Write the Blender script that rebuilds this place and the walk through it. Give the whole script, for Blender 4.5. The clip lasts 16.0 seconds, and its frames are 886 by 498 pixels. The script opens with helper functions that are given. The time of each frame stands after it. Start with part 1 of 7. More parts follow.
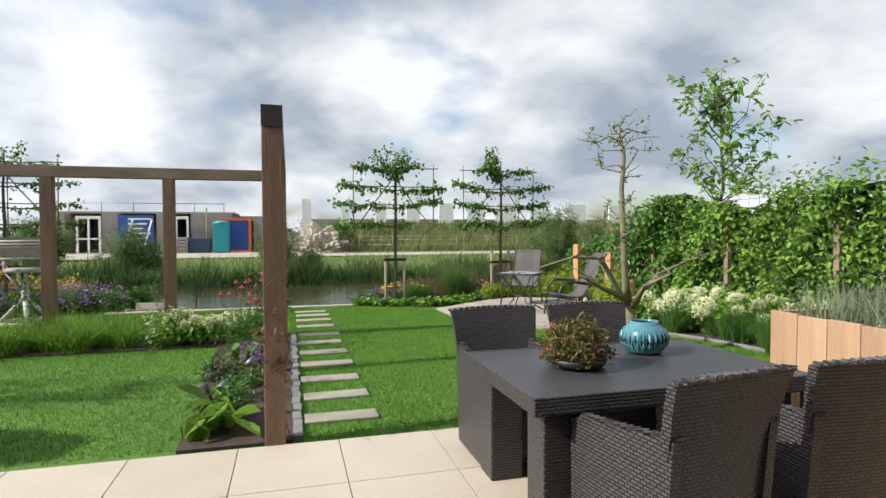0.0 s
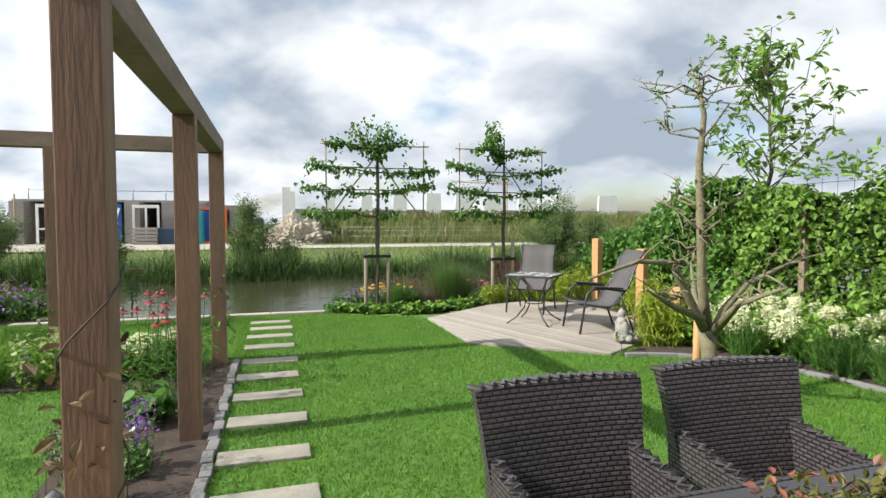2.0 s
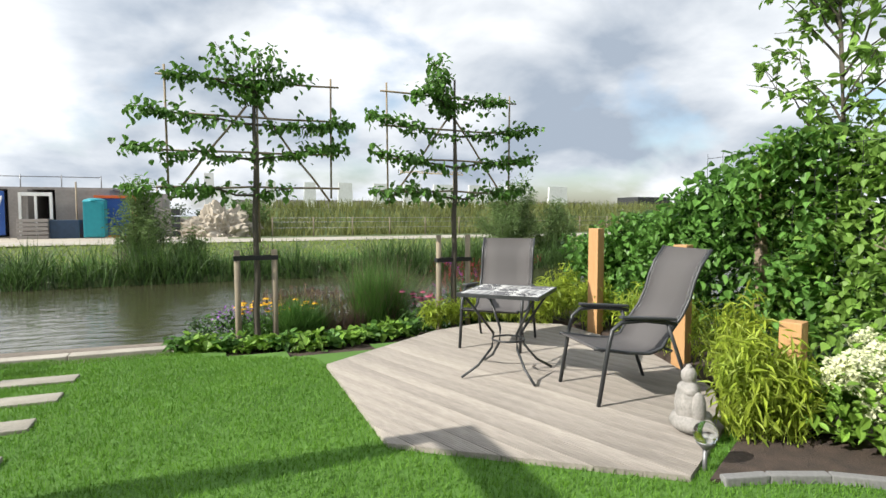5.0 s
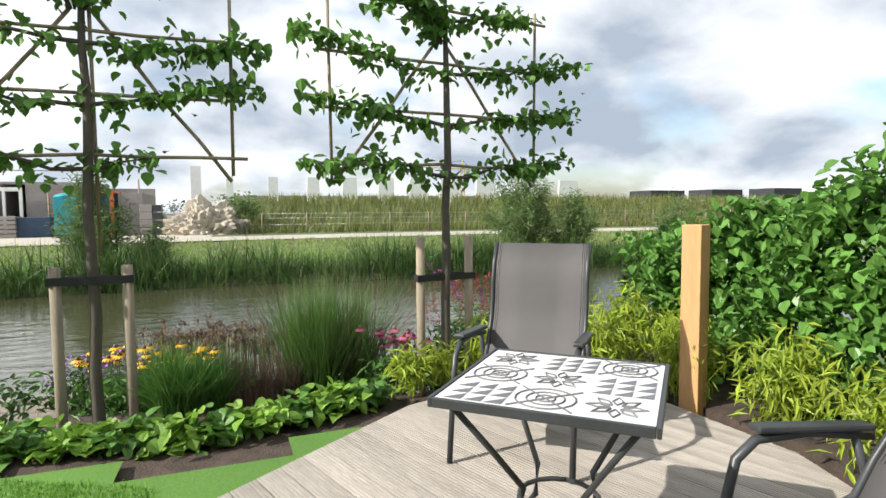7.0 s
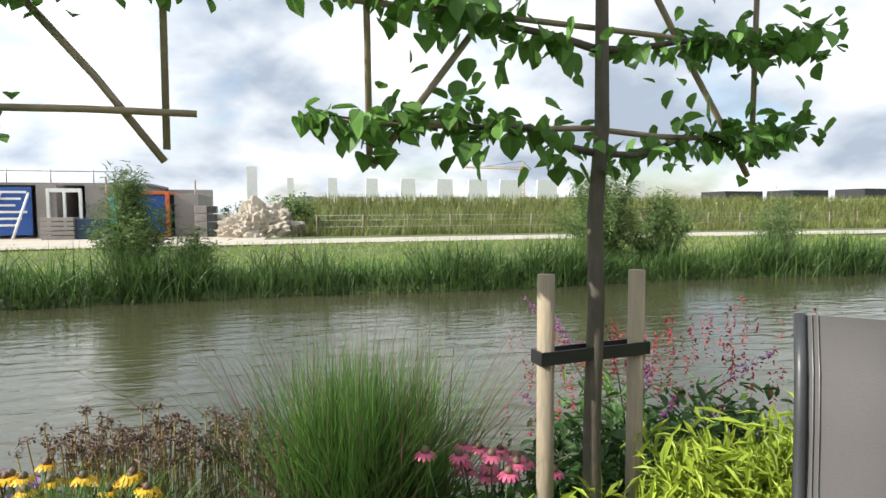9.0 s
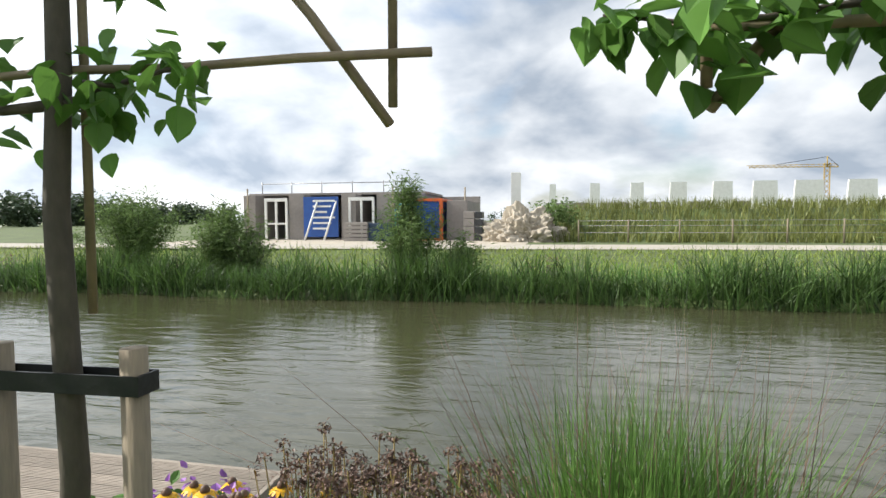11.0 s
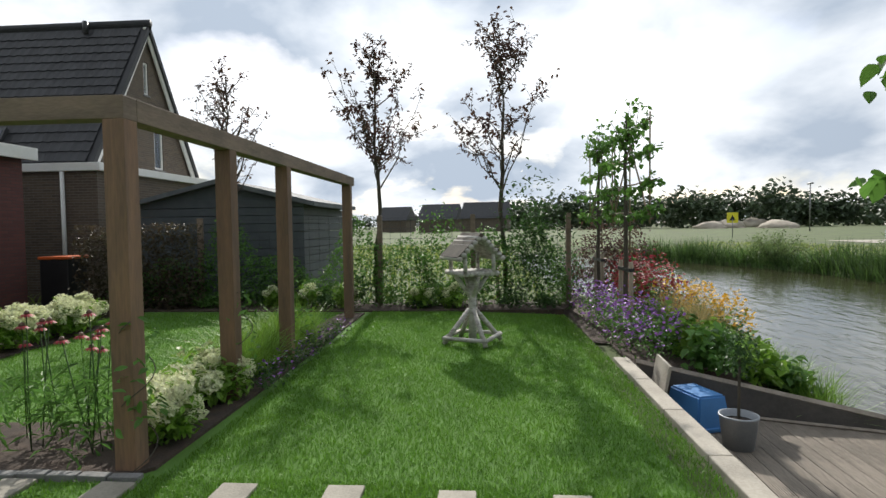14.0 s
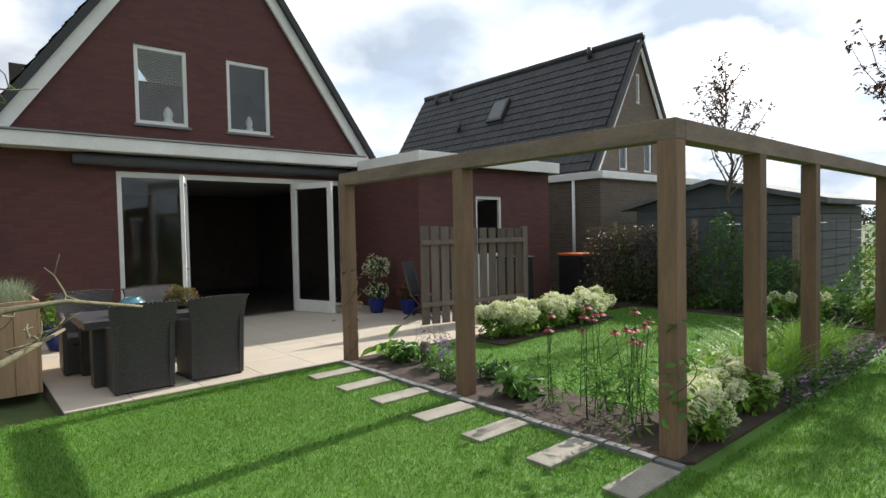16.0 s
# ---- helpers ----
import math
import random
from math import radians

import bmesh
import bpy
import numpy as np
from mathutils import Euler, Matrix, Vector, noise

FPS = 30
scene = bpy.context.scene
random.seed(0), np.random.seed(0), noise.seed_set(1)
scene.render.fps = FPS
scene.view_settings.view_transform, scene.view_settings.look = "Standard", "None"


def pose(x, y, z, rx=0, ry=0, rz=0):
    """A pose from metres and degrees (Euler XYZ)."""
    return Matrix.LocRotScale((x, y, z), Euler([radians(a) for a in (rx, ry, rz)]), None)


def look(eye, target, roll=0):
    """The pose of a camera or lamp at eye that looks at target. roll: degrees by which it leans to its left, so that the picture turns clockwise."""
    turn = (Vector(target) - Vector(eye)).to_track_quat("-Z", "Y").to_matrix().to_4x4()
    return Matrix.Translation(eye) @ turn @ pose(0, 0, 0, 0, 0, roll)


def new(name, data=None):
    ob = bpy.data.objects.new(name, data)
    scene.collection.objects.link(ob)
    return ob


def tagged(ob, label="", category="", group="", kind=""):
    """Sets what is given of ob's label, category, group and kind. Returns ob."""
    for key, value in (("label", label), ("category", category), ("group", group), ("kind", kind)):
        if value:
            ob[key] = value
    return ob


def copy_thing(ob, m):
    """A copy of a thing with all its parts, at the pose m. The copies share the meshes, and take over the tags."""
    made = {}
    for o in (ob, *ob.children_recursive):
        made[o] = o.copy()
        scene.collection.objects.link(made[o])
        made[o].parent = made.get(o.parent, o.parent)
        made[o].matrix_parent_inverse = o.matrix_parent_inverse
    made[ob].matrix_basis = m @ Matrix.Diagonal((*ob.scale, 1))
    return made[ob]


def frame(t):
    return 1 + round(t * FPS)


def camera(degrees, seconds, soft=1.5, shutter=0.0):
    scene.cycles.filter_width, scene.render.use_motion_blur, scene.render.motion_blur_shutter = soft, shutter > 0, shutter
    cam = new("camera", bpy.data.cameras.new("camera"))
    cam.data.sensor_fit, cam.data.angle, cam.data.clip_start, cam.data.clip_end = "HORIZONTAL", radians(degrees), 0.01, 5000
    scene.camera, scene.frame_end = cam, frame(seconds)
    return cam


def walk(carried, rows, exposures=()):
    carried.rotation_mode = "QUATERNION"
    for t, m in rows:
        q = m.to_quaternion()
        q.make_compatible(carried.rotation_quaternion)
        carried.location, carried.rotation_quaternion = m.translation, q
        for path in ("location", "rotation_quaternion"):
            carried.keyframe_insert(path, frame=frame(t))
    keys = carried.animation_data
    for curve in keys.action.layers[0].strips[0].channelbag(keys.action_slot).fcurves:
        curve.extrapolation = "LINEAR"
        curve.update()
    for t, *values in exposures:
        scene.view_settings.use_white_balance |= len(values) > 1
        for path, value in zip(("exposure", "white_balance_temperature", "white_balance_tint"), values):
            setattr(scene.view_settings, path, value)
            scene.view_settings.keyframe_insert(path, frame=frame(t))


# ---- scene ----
cam = camera(75.9, 16.0)
PATH = [
    (0, (0.708, 0.820, 1.502), (1.230, 2.750, 1.444), -0.2),
    (0.5, (0.833, 1.172, 1.509), (1.342, 3.105, 1.439), -0.3),
    (1, (0.911, 1.701, 1.506), (1.443, 3.627, 1.429), -0.3),
    (1.5, (1.058, 2.308, 1.534), (1.608, 4.229, 1.448), 0.0),
    (2, (1.176, 2.907, 1.513), (1.742, 4.823, 1.422), 0.0),
    (2.5, (1.313, 3.485, 1.497), (1.907, 5.393, 1.402), 0.2),
    (3, (1.465, 4.061, 1.486), (2.084, 5.960, 1.388), 0.1),
    (3.5, (1.697, 4.530, 1.491), (2.342, 6.421, 1.387), -0.1),
    (4, (1.922, 5.118, 1.475), (2.603, 6.996, 1.366), -0.2),
    (4.5, (2.211, 5.698, 1.419), (2.910, 7.568, 1.306), -0.2),
    (5, (2.565, 6.288, 1.397), (3.296, 8.145, 1.278), -0.1),
    (5.2, (2.689, 6.537, 1.422), (3.432, 8.390, 1.300), -0.2),
    (7.5, (4.017, 9.519, 1.333), (4.713, 11.389, 1.196), -0.5),
    (8, (4.150, 10.083, 1.388), (4.836, 11.956, 1.251), -0.5),
    (10.3, (4.265, 11.830, 1.335), (4.300, 13.830, 1.220), -0.4),
    (10.5, (4.256, 11.852, 1.327), (4.198, 13.848, 1.214), -0.5),
    (11, (4.219, 11.887, 1.327), (3.840, 13.848, 1.225), -0.3),
    (11.5, (4.180, 11.913, 1.325), (3.534, 13.803, 1.229), -0.2),
    (12, (4.150, 11.880, 1.320), (3.245, 13.664, 1.233), -0.4),
    (12.5, (4.090, 11.840, 1.350), (2.814, 13.380, 1.271), -0.7),
    (13, (4.050, 11.720, 1.420), (2.366, 12.797, 1.340), -0.8),
    (13.5, (4.010, 11.620, 1.480), (2.069, 12.093, 1.400), -1.0),
    (14, (4.040, 11.520, 1.550), (2.047, 11.374, 1.466), -0.8),
    (14.5, (4.088, 11.449, 1.594), (2.212, 10.761, 1.514), -0.9),
    (15, (4.181, 11.334, 1.636), (2.506, 10.243, 1.560), -1.0),
    (15.5, (4.292, 11.235, 1.635), (2.803, 9.901, 1.565), -1.1),
    (16, (4.391, 11.192, 1.651), (3.083, 9.680, 1.583), -1.2),
]
EXPOSURES = [(0, 0.36), (1, 0.46), (2.5, 0.54), (5, 0.52), (8, 0.72), (11, 0.56), (12, 0.34), (13, 0.14), (14.5, 0.06), (16, 0.4)]
walk(cam, [(t, look(eye, target, roll)) for t, eye, target, roll in PATH], EXPOSURES)


# ---------------------------------------------------------------- light
SUN_DIR = Vector((-0.822, -0.066, 0.566)).normalized()
world = bpy.data.worlds.new("sky")
scene.world = world
world.use_nodes = True
wn, wl = world.node_tree.nodes, world.node_tree.links
wn.clear()


def wnode(kind, **kw):
    n = wn.new(kind)
    for k, v in kw.items():
        n.inputs[k].default_value = v
    return n


w_out = wnode("ShaderNodeOutputWorld")
w_bg = wnode("ShaderNodeBackground", Strength=1.0)
w_sky = wn.new("ShaderNodeTexSky")
w_sky.sky_type = "NISHITA"
w_sky.sun_disc = False
w_sky.sun_elevation = math.asin(SUN_DIR.z)
w_sky.sun_rotation = math.atan2(SUN_DIR.x, SUN_DIR.y)
w_sky.air_density, w_sky.dust_density, w_sky.ozone_density = 1.0, 2.0, 1.0
w_tc = wn.new("ShaderNodeTexCoord")
# clouds lie on a flat layer: direction divided by height
w_sep = wn.new("ShaderNodeSeparateXYZ")
wl.new(w_tc.outputs["Generated"], w_sep.inputs[0])
w_zc = wn.new("ShaderNodeMath"); w_zc.operation = "MAXIMUM"; w_zc.inputs[1].default_value = 0.0
wl.new(w_sep.outputs["Z"], w_zc.inputs[0])
w_za = wn.new("ShaderNodeMath"); w_za.operation = "ADD"; w_za.inputs[1].default_value = 0.42
wl.new(w_zc.outputs[0], w_za.inputs[0])
w_dx = wn.new("ShaderNodeMath"); w_dx.operation = "DIVIDE"
w_dy = wn.new("ShaderNodeMath"); w_dy.operation = "DIVIDE"
wl.new(w_sep.outputs["X"], w_dx.inputs[0]); wl.new(w_za.outputs[0], w_dx.inputs[1])
wl.new(w_sep.outputs["Y"], w_dy.inputs[0]); wl.new(w_za.outputs[0], w_dy.inputs[1])
w_com = wn.new("ShaderNodeCombineXYZ")
wl.new(w_dx.outputs[0], w_com.inputs[0]); wl.new(w_dy.outputs[0], w_com.inputs[1])
w_n1 = wnode("ShaderNodeTexNoise", Scale=1.9, Detail=7.0, Roughness=0.5, Distortion=0.15)
wl.new(w_com.outputs[0], w_n1.inputs["Vector"])
w_r1 = wn.new("ShaderNodeValToRGB")
w_r1.color_ramp.elements[0].position, w_r1.color_ramp.elements[1].position = 0.34, 0.47
wl.new(w_n1.outputs["Fac"], w_r1.inputs[0])
# shaded undersides of the clouds
w_map = wn.new("ShaderNodeMapping"); w_map.inputs["Location"].default_value = (3.1, 1.7, 0.0)
wl.new(w_com.outputs[0], w_map.inputs[0])
w_n2 = wnode("ShaderNodeTexNoise", Scale=2.1, Detail=6.0, Roughness=0.5, Distortion=0.2)
wl.new(w_map.outputs[0], w_n2.inputs["Vector"])
w_r2 = wn.new("ShaderNodeValToRGB")
w_r2.color_ramp.elements[0].position, w_r2.color_ramp.elements[1].position = 0.38, 0.62
w_r2.color_ramp.elements[0].color = (0.38, 0.445, 0.535, 1)
w_r2.color_ramp.elements[1].color = (0.95, 0.975, 1.0, 1)
wl.new(w_n2.outputs["Fac"], w_r2.inputs[0])
# clouds shine brighter towards the sun
w_dot = wn.new("ShaderNodeVectorMath"); w_dot.operation = "DOT_PRODUCT"
w_dot.inputs[1].default_value = SUN_DIR
wl.new(w_tc.outputs["Generated"], w_dot.inputs[0])
w_mr = wn.new("ShaderNodeMapRange")
w_mr.inputs["From Min"].default_value, w_mr.inputs["From Max"].default_value = 0.1, 1.0
w_mr.inputs["To Min"].default_value, w_mr.inputs["To Max"].default_value = 0.80, 1.38
wl.new(w_dot.outputs["Value"], w_mr.inputs["Value"])
w_cl = wn.new("ShaderNodeVectorMath"); w_cl.operation = "SCALE"
wl.new(w_r2.outputs[0], w_cl.inputs[0]); wl.new(w_mr.outputs[0], w_cl.inputs["Scale"])
w_ss = wn.new("ShaderNodeVectorMath"); w_ss.operation = "SCALE"; w_ss.inputs["Scale"].default_value = 0.13
wl.new(w_sky.outputs[0], w_ss.inputs[0])
w_mix = wn.new("ShaderNodeMix"); w_mix.data_type = "RGBA"
wl.new(w_r1.outputs[0], w_mix.inputs["Factor"])
wl.new(w_ss.outputs[0], w_mix.inputs["A"]); wl.new(w_cl.outputs[0], w_mix.inputs["B"])
wl.new(w_mix.outputs["Result"], w_bg.inputs["Color"])
wl.new(w_bg.outputs[0], w_out.inputs[0])

sun = new("sun", bpy.data.lights.new("sun", "SUN"))
sun.data.energy, sun.data.angle, sun.data.color = 4.6, radians(0.6), (1.0, 0.955, 0.885)
sun.matrix_world = look((0, 0, 30), Vector((0, 0, 30)) - SUN_DIR)


# ---------------------------------------------------------------- materials
def mat(name, col, rough=0.7, col2=None, scale=4.0, fine=60.0, bump=0.15, metal=0.0, vary=0.0, island=False, stretch=(1, 1, 1), spec=0.5, trans=0.0, amount=0.6):
    """A surface with coarse stains and fine grain; vary: spread between pieces."""
    m = bpy.data.materials.new(name)
    m.use_nodes = True
    nt = m.node_tree
    n, l = nt.nodes, nt.links
    b = n["Principled BSDF"]
    b.inputs["Roughness"].default_value = rough
    b.inputs["Metallic"].default_value = metal
    b.inputs["Specular IOR Level"].default_value = spec
    col2 = col2 or tuple(c * 0.6 for c in col)
    tc = n.new("ShaderNodeTexCoord")
    mp = n.new("ShaderNodeMapping")
    mp.inputs["Scale"].default_value = stretch
    l.new(tc.outputs["Object"], mp.inputs[0])
    n1 = n.new("ShaderNodeTexNoise"); n1.inputs["Scale"].default_value = scale; n1.inputs["Detail"].default_value = 5
    n2 = n.new("ShaderNodeTexNoise"); n2.inputs["Scale"].default_value = fine; n2.inputs["Detail"].default_value = 3
    l.new(mp.outputs[0], n1.inputs["Vector"]); l.new(mp.outputs[0], n2.inputs["Vector"])
    add = n.new("ShaderNodeMath"); add.operation = "MULTIPLY_ADD"
    l.new(n2.outputs["Fac"], add.inputs[0]); add.inputs[1].default_value = 0.6
    l.new(n1.outputs["Fac"], add.inputs[2])
    rng = n.new("ShaderNodeMapRange")
    rng.inputs["From Min"].default_value, rng.inputs["From Max"].default_value = 0.55, 1.05
    rng.inputs["To Max"].default_value = amount / 0.6
    l.new(add.outputs[0], rng.inputs["Value"])
    mx = n.new("ShaderNodeMix"); mx.data_type = "RGBA"
    l.new(rng.outputs[0], mx.inputs["Factor"])
    mx.inputs["A"].default_value, mx.inputs["B"].default_value = (*col, 1), (*col2, 1)
    last = mx.outputs["Result"]
    if vary:
        if island:
            src = n.new("ShaderNodeNewGeometry").outputs["Random Per Island"]
        else:
            src = n.new("ShaderNodeObjectInfo").outputs["Random"]
        hv = n.new("ShaderNodeHueSaturation")
        r2 = n.new("ShaderNodeMapRange")
        r2.inputs["To Min"].default_value, r2.inputs["To Max"].default_value = 1 - vary, 1 + vary
        l.new(src, r2.inputs["Value"]); l.new(r2.outputs[0], hv.inputs["Value"])
        l.new(last, hv.inputs["Color"])
        last = hv.outputs[0]
    l.new(last, b.inputs["Base Color"])
    if bump:
        bp = n.new("ShaderNodeBump")
        bp.inputs["Strength"].default_value, bp.inputs["Distance"].default_value = bump, 0.01
        l.new(n2.outputs["Fac"], bp.inputs["Height"]); l.new(bp.outputs[0], b.inputs["Normal"])
    if trans:
        tr = n.new("ShaderNodeBsdfTranslucent")
        l.new(last, tr.inputs["Color"])
        ms = n.new("ShaderNodeMixShader"); ms.inputs[0].default_value = trans
        l.new(b.outputs[0], ms.inputs[1]); l.new(tr.outputs[0], ms.inputs[2])
        l.new(ms.outputs[0], n["Material Output"].inputs["Surface"])
    return m


def leaf(name, col, vary=0.35, trans=0.35, rough=0.5, col2=None):
    """Thin, slightly translucent foliage."""
    if name.endswith("leaf"):
        col = tuple(c * 1.45 for c in col)
        col2 = tuple(c * 1.45 for c in col2) if col2 else None
    return mat(name, col, rough, col2, scale=2.0, fine=25, bump=0.0, vary=vary, island=True, trans=trans, spec=0.35)


def brick_mat(name, c1, c2, mortar):
    m = mat(name, c1, 0.85, c2, scale=1.2, fine=30, bump=0.0)
    n, l = m.node_tree.nodes, m.node_tree.links
    b = n["Principled BSDF"]
    tc = n.new("ShaderNodeTexCoord")
    sp = n.new("ShaderNodeSeparateXYZ"); l.new(tc.outputs["Object"], sp.inputs[0])
    ad = n.new("ShaderNodeMath"); ad.operation = "ADD"
    l.new(sp.outputs[0], ad.inputs[0]); l.new(sp.outputs[1], ad.inputs[1])
    cb = n.new("ShaderNodeCombineXYZ"); l.new(ad.outputs[0], cb.inputs[0]); l.new(sp.outputs[2], cb.inputs[1])
    bt = n.new("ShaderNodeTexBrick")
    bt.inputs["Scale"].default_value = 1.0
    bt.inputs["Brick Width"].default_value, bt.inputs["Row Height"].default_value = 0.22, 0.0625
    bt.inputs["Mortar Size"].default_value, bt.inputs["Mortar Smooth"].default_value = 0.006, 0.2
    bt.inputs["Color1"].default_value, bt.inputs["Color2"].default_value, bt.inputs["Mortar"].default_value = (*c1, 1), (*c2, 1), (*mortar, 1)
    l.new(cb.outputs[0], bt.inputs["Vector"])
    nz = n.new("ShaderNodeTexNoise"); nz.inputs["Scale"].default_value = 9.0; nz.inputs["Detail"].default_value = 5
    l.new(tc.outputs["Object"], nz.inputs["Vector"])
    mx = n.new("ShaderNodeMix"); mx.data_type = "RGBA"; mx.blend_type = "MULTIPLY"
    mx.inputs["Factor"].default_value = 0.5
    l.new(bt.outputs["Color"], mx.inputs["A"]); l.new(nz.outputs["Color"], mx.inputs["B"])
    hs = n.new("ShaderNodeHueSaturation"); hs.inputs["Value"].default_value = 1.25
    l.new(bt.outputs["Color"], hs.inputs["Color"])
    l.new(hs.outputs[0], b.inputs["Base Color"])
    bp = n.new("ShaderNodeBump"); bp.inputs["Strength"].default_value, bp.inputs["Distance"].default_value = 0.7, 0.008
    bp.invert = True
    l.new(bt.outputs["Fac"], bp.inputs["Height"]); l.new(bp.outputs[0], b.inputs["Normal"])
    return m


def glass_mat(name, tint=(0.9, 0.95, 0.95), rough=0.0):
    m = bpy.data.materials.new(name)
    m.use_nodes = True
    b = m.node_tree.nodes["Principled BSDF"]
    b.inputs["Base Color"].default_value = (*tint, 1)
    b.inputs["Transmission Weight"].default_value, b.inputs["Roughness"].default_value, b.inputs["IOR"].default_value = 1.0, rough, 1.45
    return m


def woven_mat():
    """Flat synthetic cane, woven over and under."""
    m = mat("woven_cane", (0.033, 0.030, 0.031), 0.42, (0.015, 0.014, 0.015), scale=6, fine=90, bump=0.0)
    n, l = m.node_tree.nodes, m.node_tree.links
    b = n["Principled BSDF"]
    tc = n.new("ShaderNodeTexCoord")
    sp = n.new("ShaderNodeSeparateXYZ"); l.new(tc.outputs["Object"], sp.inputs[0])
    ad = n.new("ShaderNodeMath"); ad.operation = "ADD"
    l.new(sp.outputs[0], ad.inputs[0]); l.new(sp.outputs[1], ad.inputs[1])
    cb = n.new("ShaderNodeCombineXYZ"); l.new(ad.outputs[0], cb.inputs[0]); l.new(sp.outputs[2], cb.inputs[1])
    bt = n.new("ShaderNodeTexBrick")
    bt.inputs["Scale"].default_value = 1.0
    bt.inputs["Brick Width"].default_value, bt.inputs["Row Height"].default_value = 0.036, 0.017
    bt.inputs["Mortar Size"].default_value, bt.inputs["Mortar Smooth"].default_value = 0.005, 1.0
    bt.inputs["Color1"].default_value = (0.085, 0.076, 0.076, 1)
    bt.inputs["Color2"].default_value = (0.058, 0.052, 0.053, 1)
    bt.inputs["Mortar"].default_value = (0.010, 0.009, 0.009, 1)
    l.new(cb.outputs[0], bt.inputs["Vector"])
    l.new(bt.outputs["Color"], b.inputs["Base Color"])
    bp = n.new("ShaderNodeBump"); bp.inputs["Strength"].default_value, bp.inputs["Distance"].default_value = 1.0, 0.004
    bp.invert = True
    l.new(bt.outputs["Fac"], bp.inputs["Height"]); l.new(bp.outputs[0], b.inputs["Normal"])
    return m


M_POST = mat("pergola_wood", (0.25, 0.145, 0.085), 0.75, (0.13, 0.085, 0.058), scale=3, fine=26, bump=0.25, stretch=(3, 3, 0.35), vary=0.15)
M_BEAM = mat("beam_wood", (0.27, 0.20, 0.145), 0.8, (0.15, 0.115, 0.085), scale=3, fine=26, bump=0.25, stretch=(0.7, 0.7, 3), vary=0.12)
M_CUT = mat("end_grain", (0.05, 0.045, 0.04), 0.8, fine=50)
M_NEWWOOD = mat("new_timber", (0.52, 0.30, 0.13), 0.65, (0.40, 0.21, 0.08), scale=2, fine=22, bump=0.15, stretch=(4, 4, 0.4))
M_PLANTER = mat("larch_boards", (0.50, 0.33, 0.20), 0.7, (0.36, 0.22, 0.13), scale=2, fine=18, bump=0.2, stretch=(4, 4, 0.35), vary=0.14)
M_TILE = mat("patio_tile", (0.56, 0.49, 0.395), 0.55, (0.48, 0.415, 0.33), scale=1.4, fine=40, bump=0.04, vary=0.04)
M_JOINT = mat("joint", (0.13, 0.11, 0.09), 0.9)
M_STONE = mat("step_stone", (0.36, 0.33, 0.27), 0.85, (0.22, 0.205, 0.165), scale=5, fine=60, bump=0.3, vary=0.12)
M_CONC = mat("concrete", (0.46, 0.42, 0.35), 0.85, (0.30, 0.27, 0.22), scale=2.5, fine=50, bump=0.25)
M_KERB = mat("grey_kerb", (0.24, 0.235, 0.225), 0.9, (0.15, 0.15, 0.145), scale=3, fine=60, bump=0.3)
M_DECK = mat("weathered_deck", (0.40, 0.36, 0.31), 0.85, (0.24, 0.215, 0.185), scale=2.2, fine=20, bump=0.3, stretch=(0.5, 3, 3), vary=0.13)
M_JETTY = mat("jetty_boards", (0.34, 0.29, 0.235), 0.8, (0.17, 0.145, 0.115), scale=2.2, fine=20, bump=0.3, stretch=(0.5, 3, 3), vary=0.12)
M_SOIL = mat("bark_soil", (0.085, 0.058, 0.042), 0.95, (0.035, 0.026, 0.02), scale=9, fine=70, bump=0.9)
M_GROUND = mat("rough_grass_ground", (0.105, 0.15, 0.04), 0.95, (0.055, 0.065, 0.025), scale=0.5, fine=6, bump=0.4)
M_LAWN = mat("lawn_soil", (0.09, 0.20, 0.024), 0.95, (0.065, 0.15, 0.02), scale=1.2, fine=50, bump=0.5)
M_BLADE = leaf("grass_blade", (0.145, 0.30, 0.03), vary=0.24, trans=0.35, col2=(0.10, 0.23, 0.026))
M_WICKER = woven_mat()
M_TABLE = mat("slate_top", (0.058, 0.056, 0.062), 0.42, (0.046, 0.045, 0.05), scale=3, fine=120, bump=0.03)
M_ANTH = mat("anthracite_metal", (0.045, 0.048, 0.05), 0.4, fine=90, bump=0.05, metal=0.0)
M_SLING = mat("grey_sling", (0.092, 0.086, 0.084), 0.8, (0.078, 0.073, 0.071), scale=3, fine=300, bump=0.15)
M_BLACK = mat("black_rubber", (0.018, 0.018, 0.02), 0.5, fine=60)
M_BARK = mat("young_bark", (0.10, 0.085, 0.062), 0.85, (0.055, 0.048, 0.035), scale=8, fine=50, bump=0.4, stretch=(1, 1, 0.4))
M_PEAR = mat("lichen_bark", (0.235, 0.215, 0.125), 0.9, (0.13, 0.115, 0.07), scale=10, fine=50, bump=0.6)
M_STAKE = mat("round_stake", (0.30, 0.245, 0.165), 0.85, (0.17, 0.145, 0.105), scale=3, fine=30, bump=0.25, stretch=(3, 3, 0.4), vary=0.15)
M_CANE = mat("bamboo_cane", (0.30, 0.235, 0.14), 0.55, (0.19, 0.15, 0.095), scale=6, fine=40, bump=0.1)
M_BIRCH = mat("birch_bark", (0.62, 0.60, 0.55), 0.75, (0.11, 0.09, 0.075), scale=7, fine=20, bump=0.3, stretch=(1, 1, 2.5), amount=0.45)
M_HOUSE = brick_mat("red_brown_brick", (0.098, 0.034, 0.029), (0.072, 0.027, 0.024), (0.055, 0.034, 0.030))
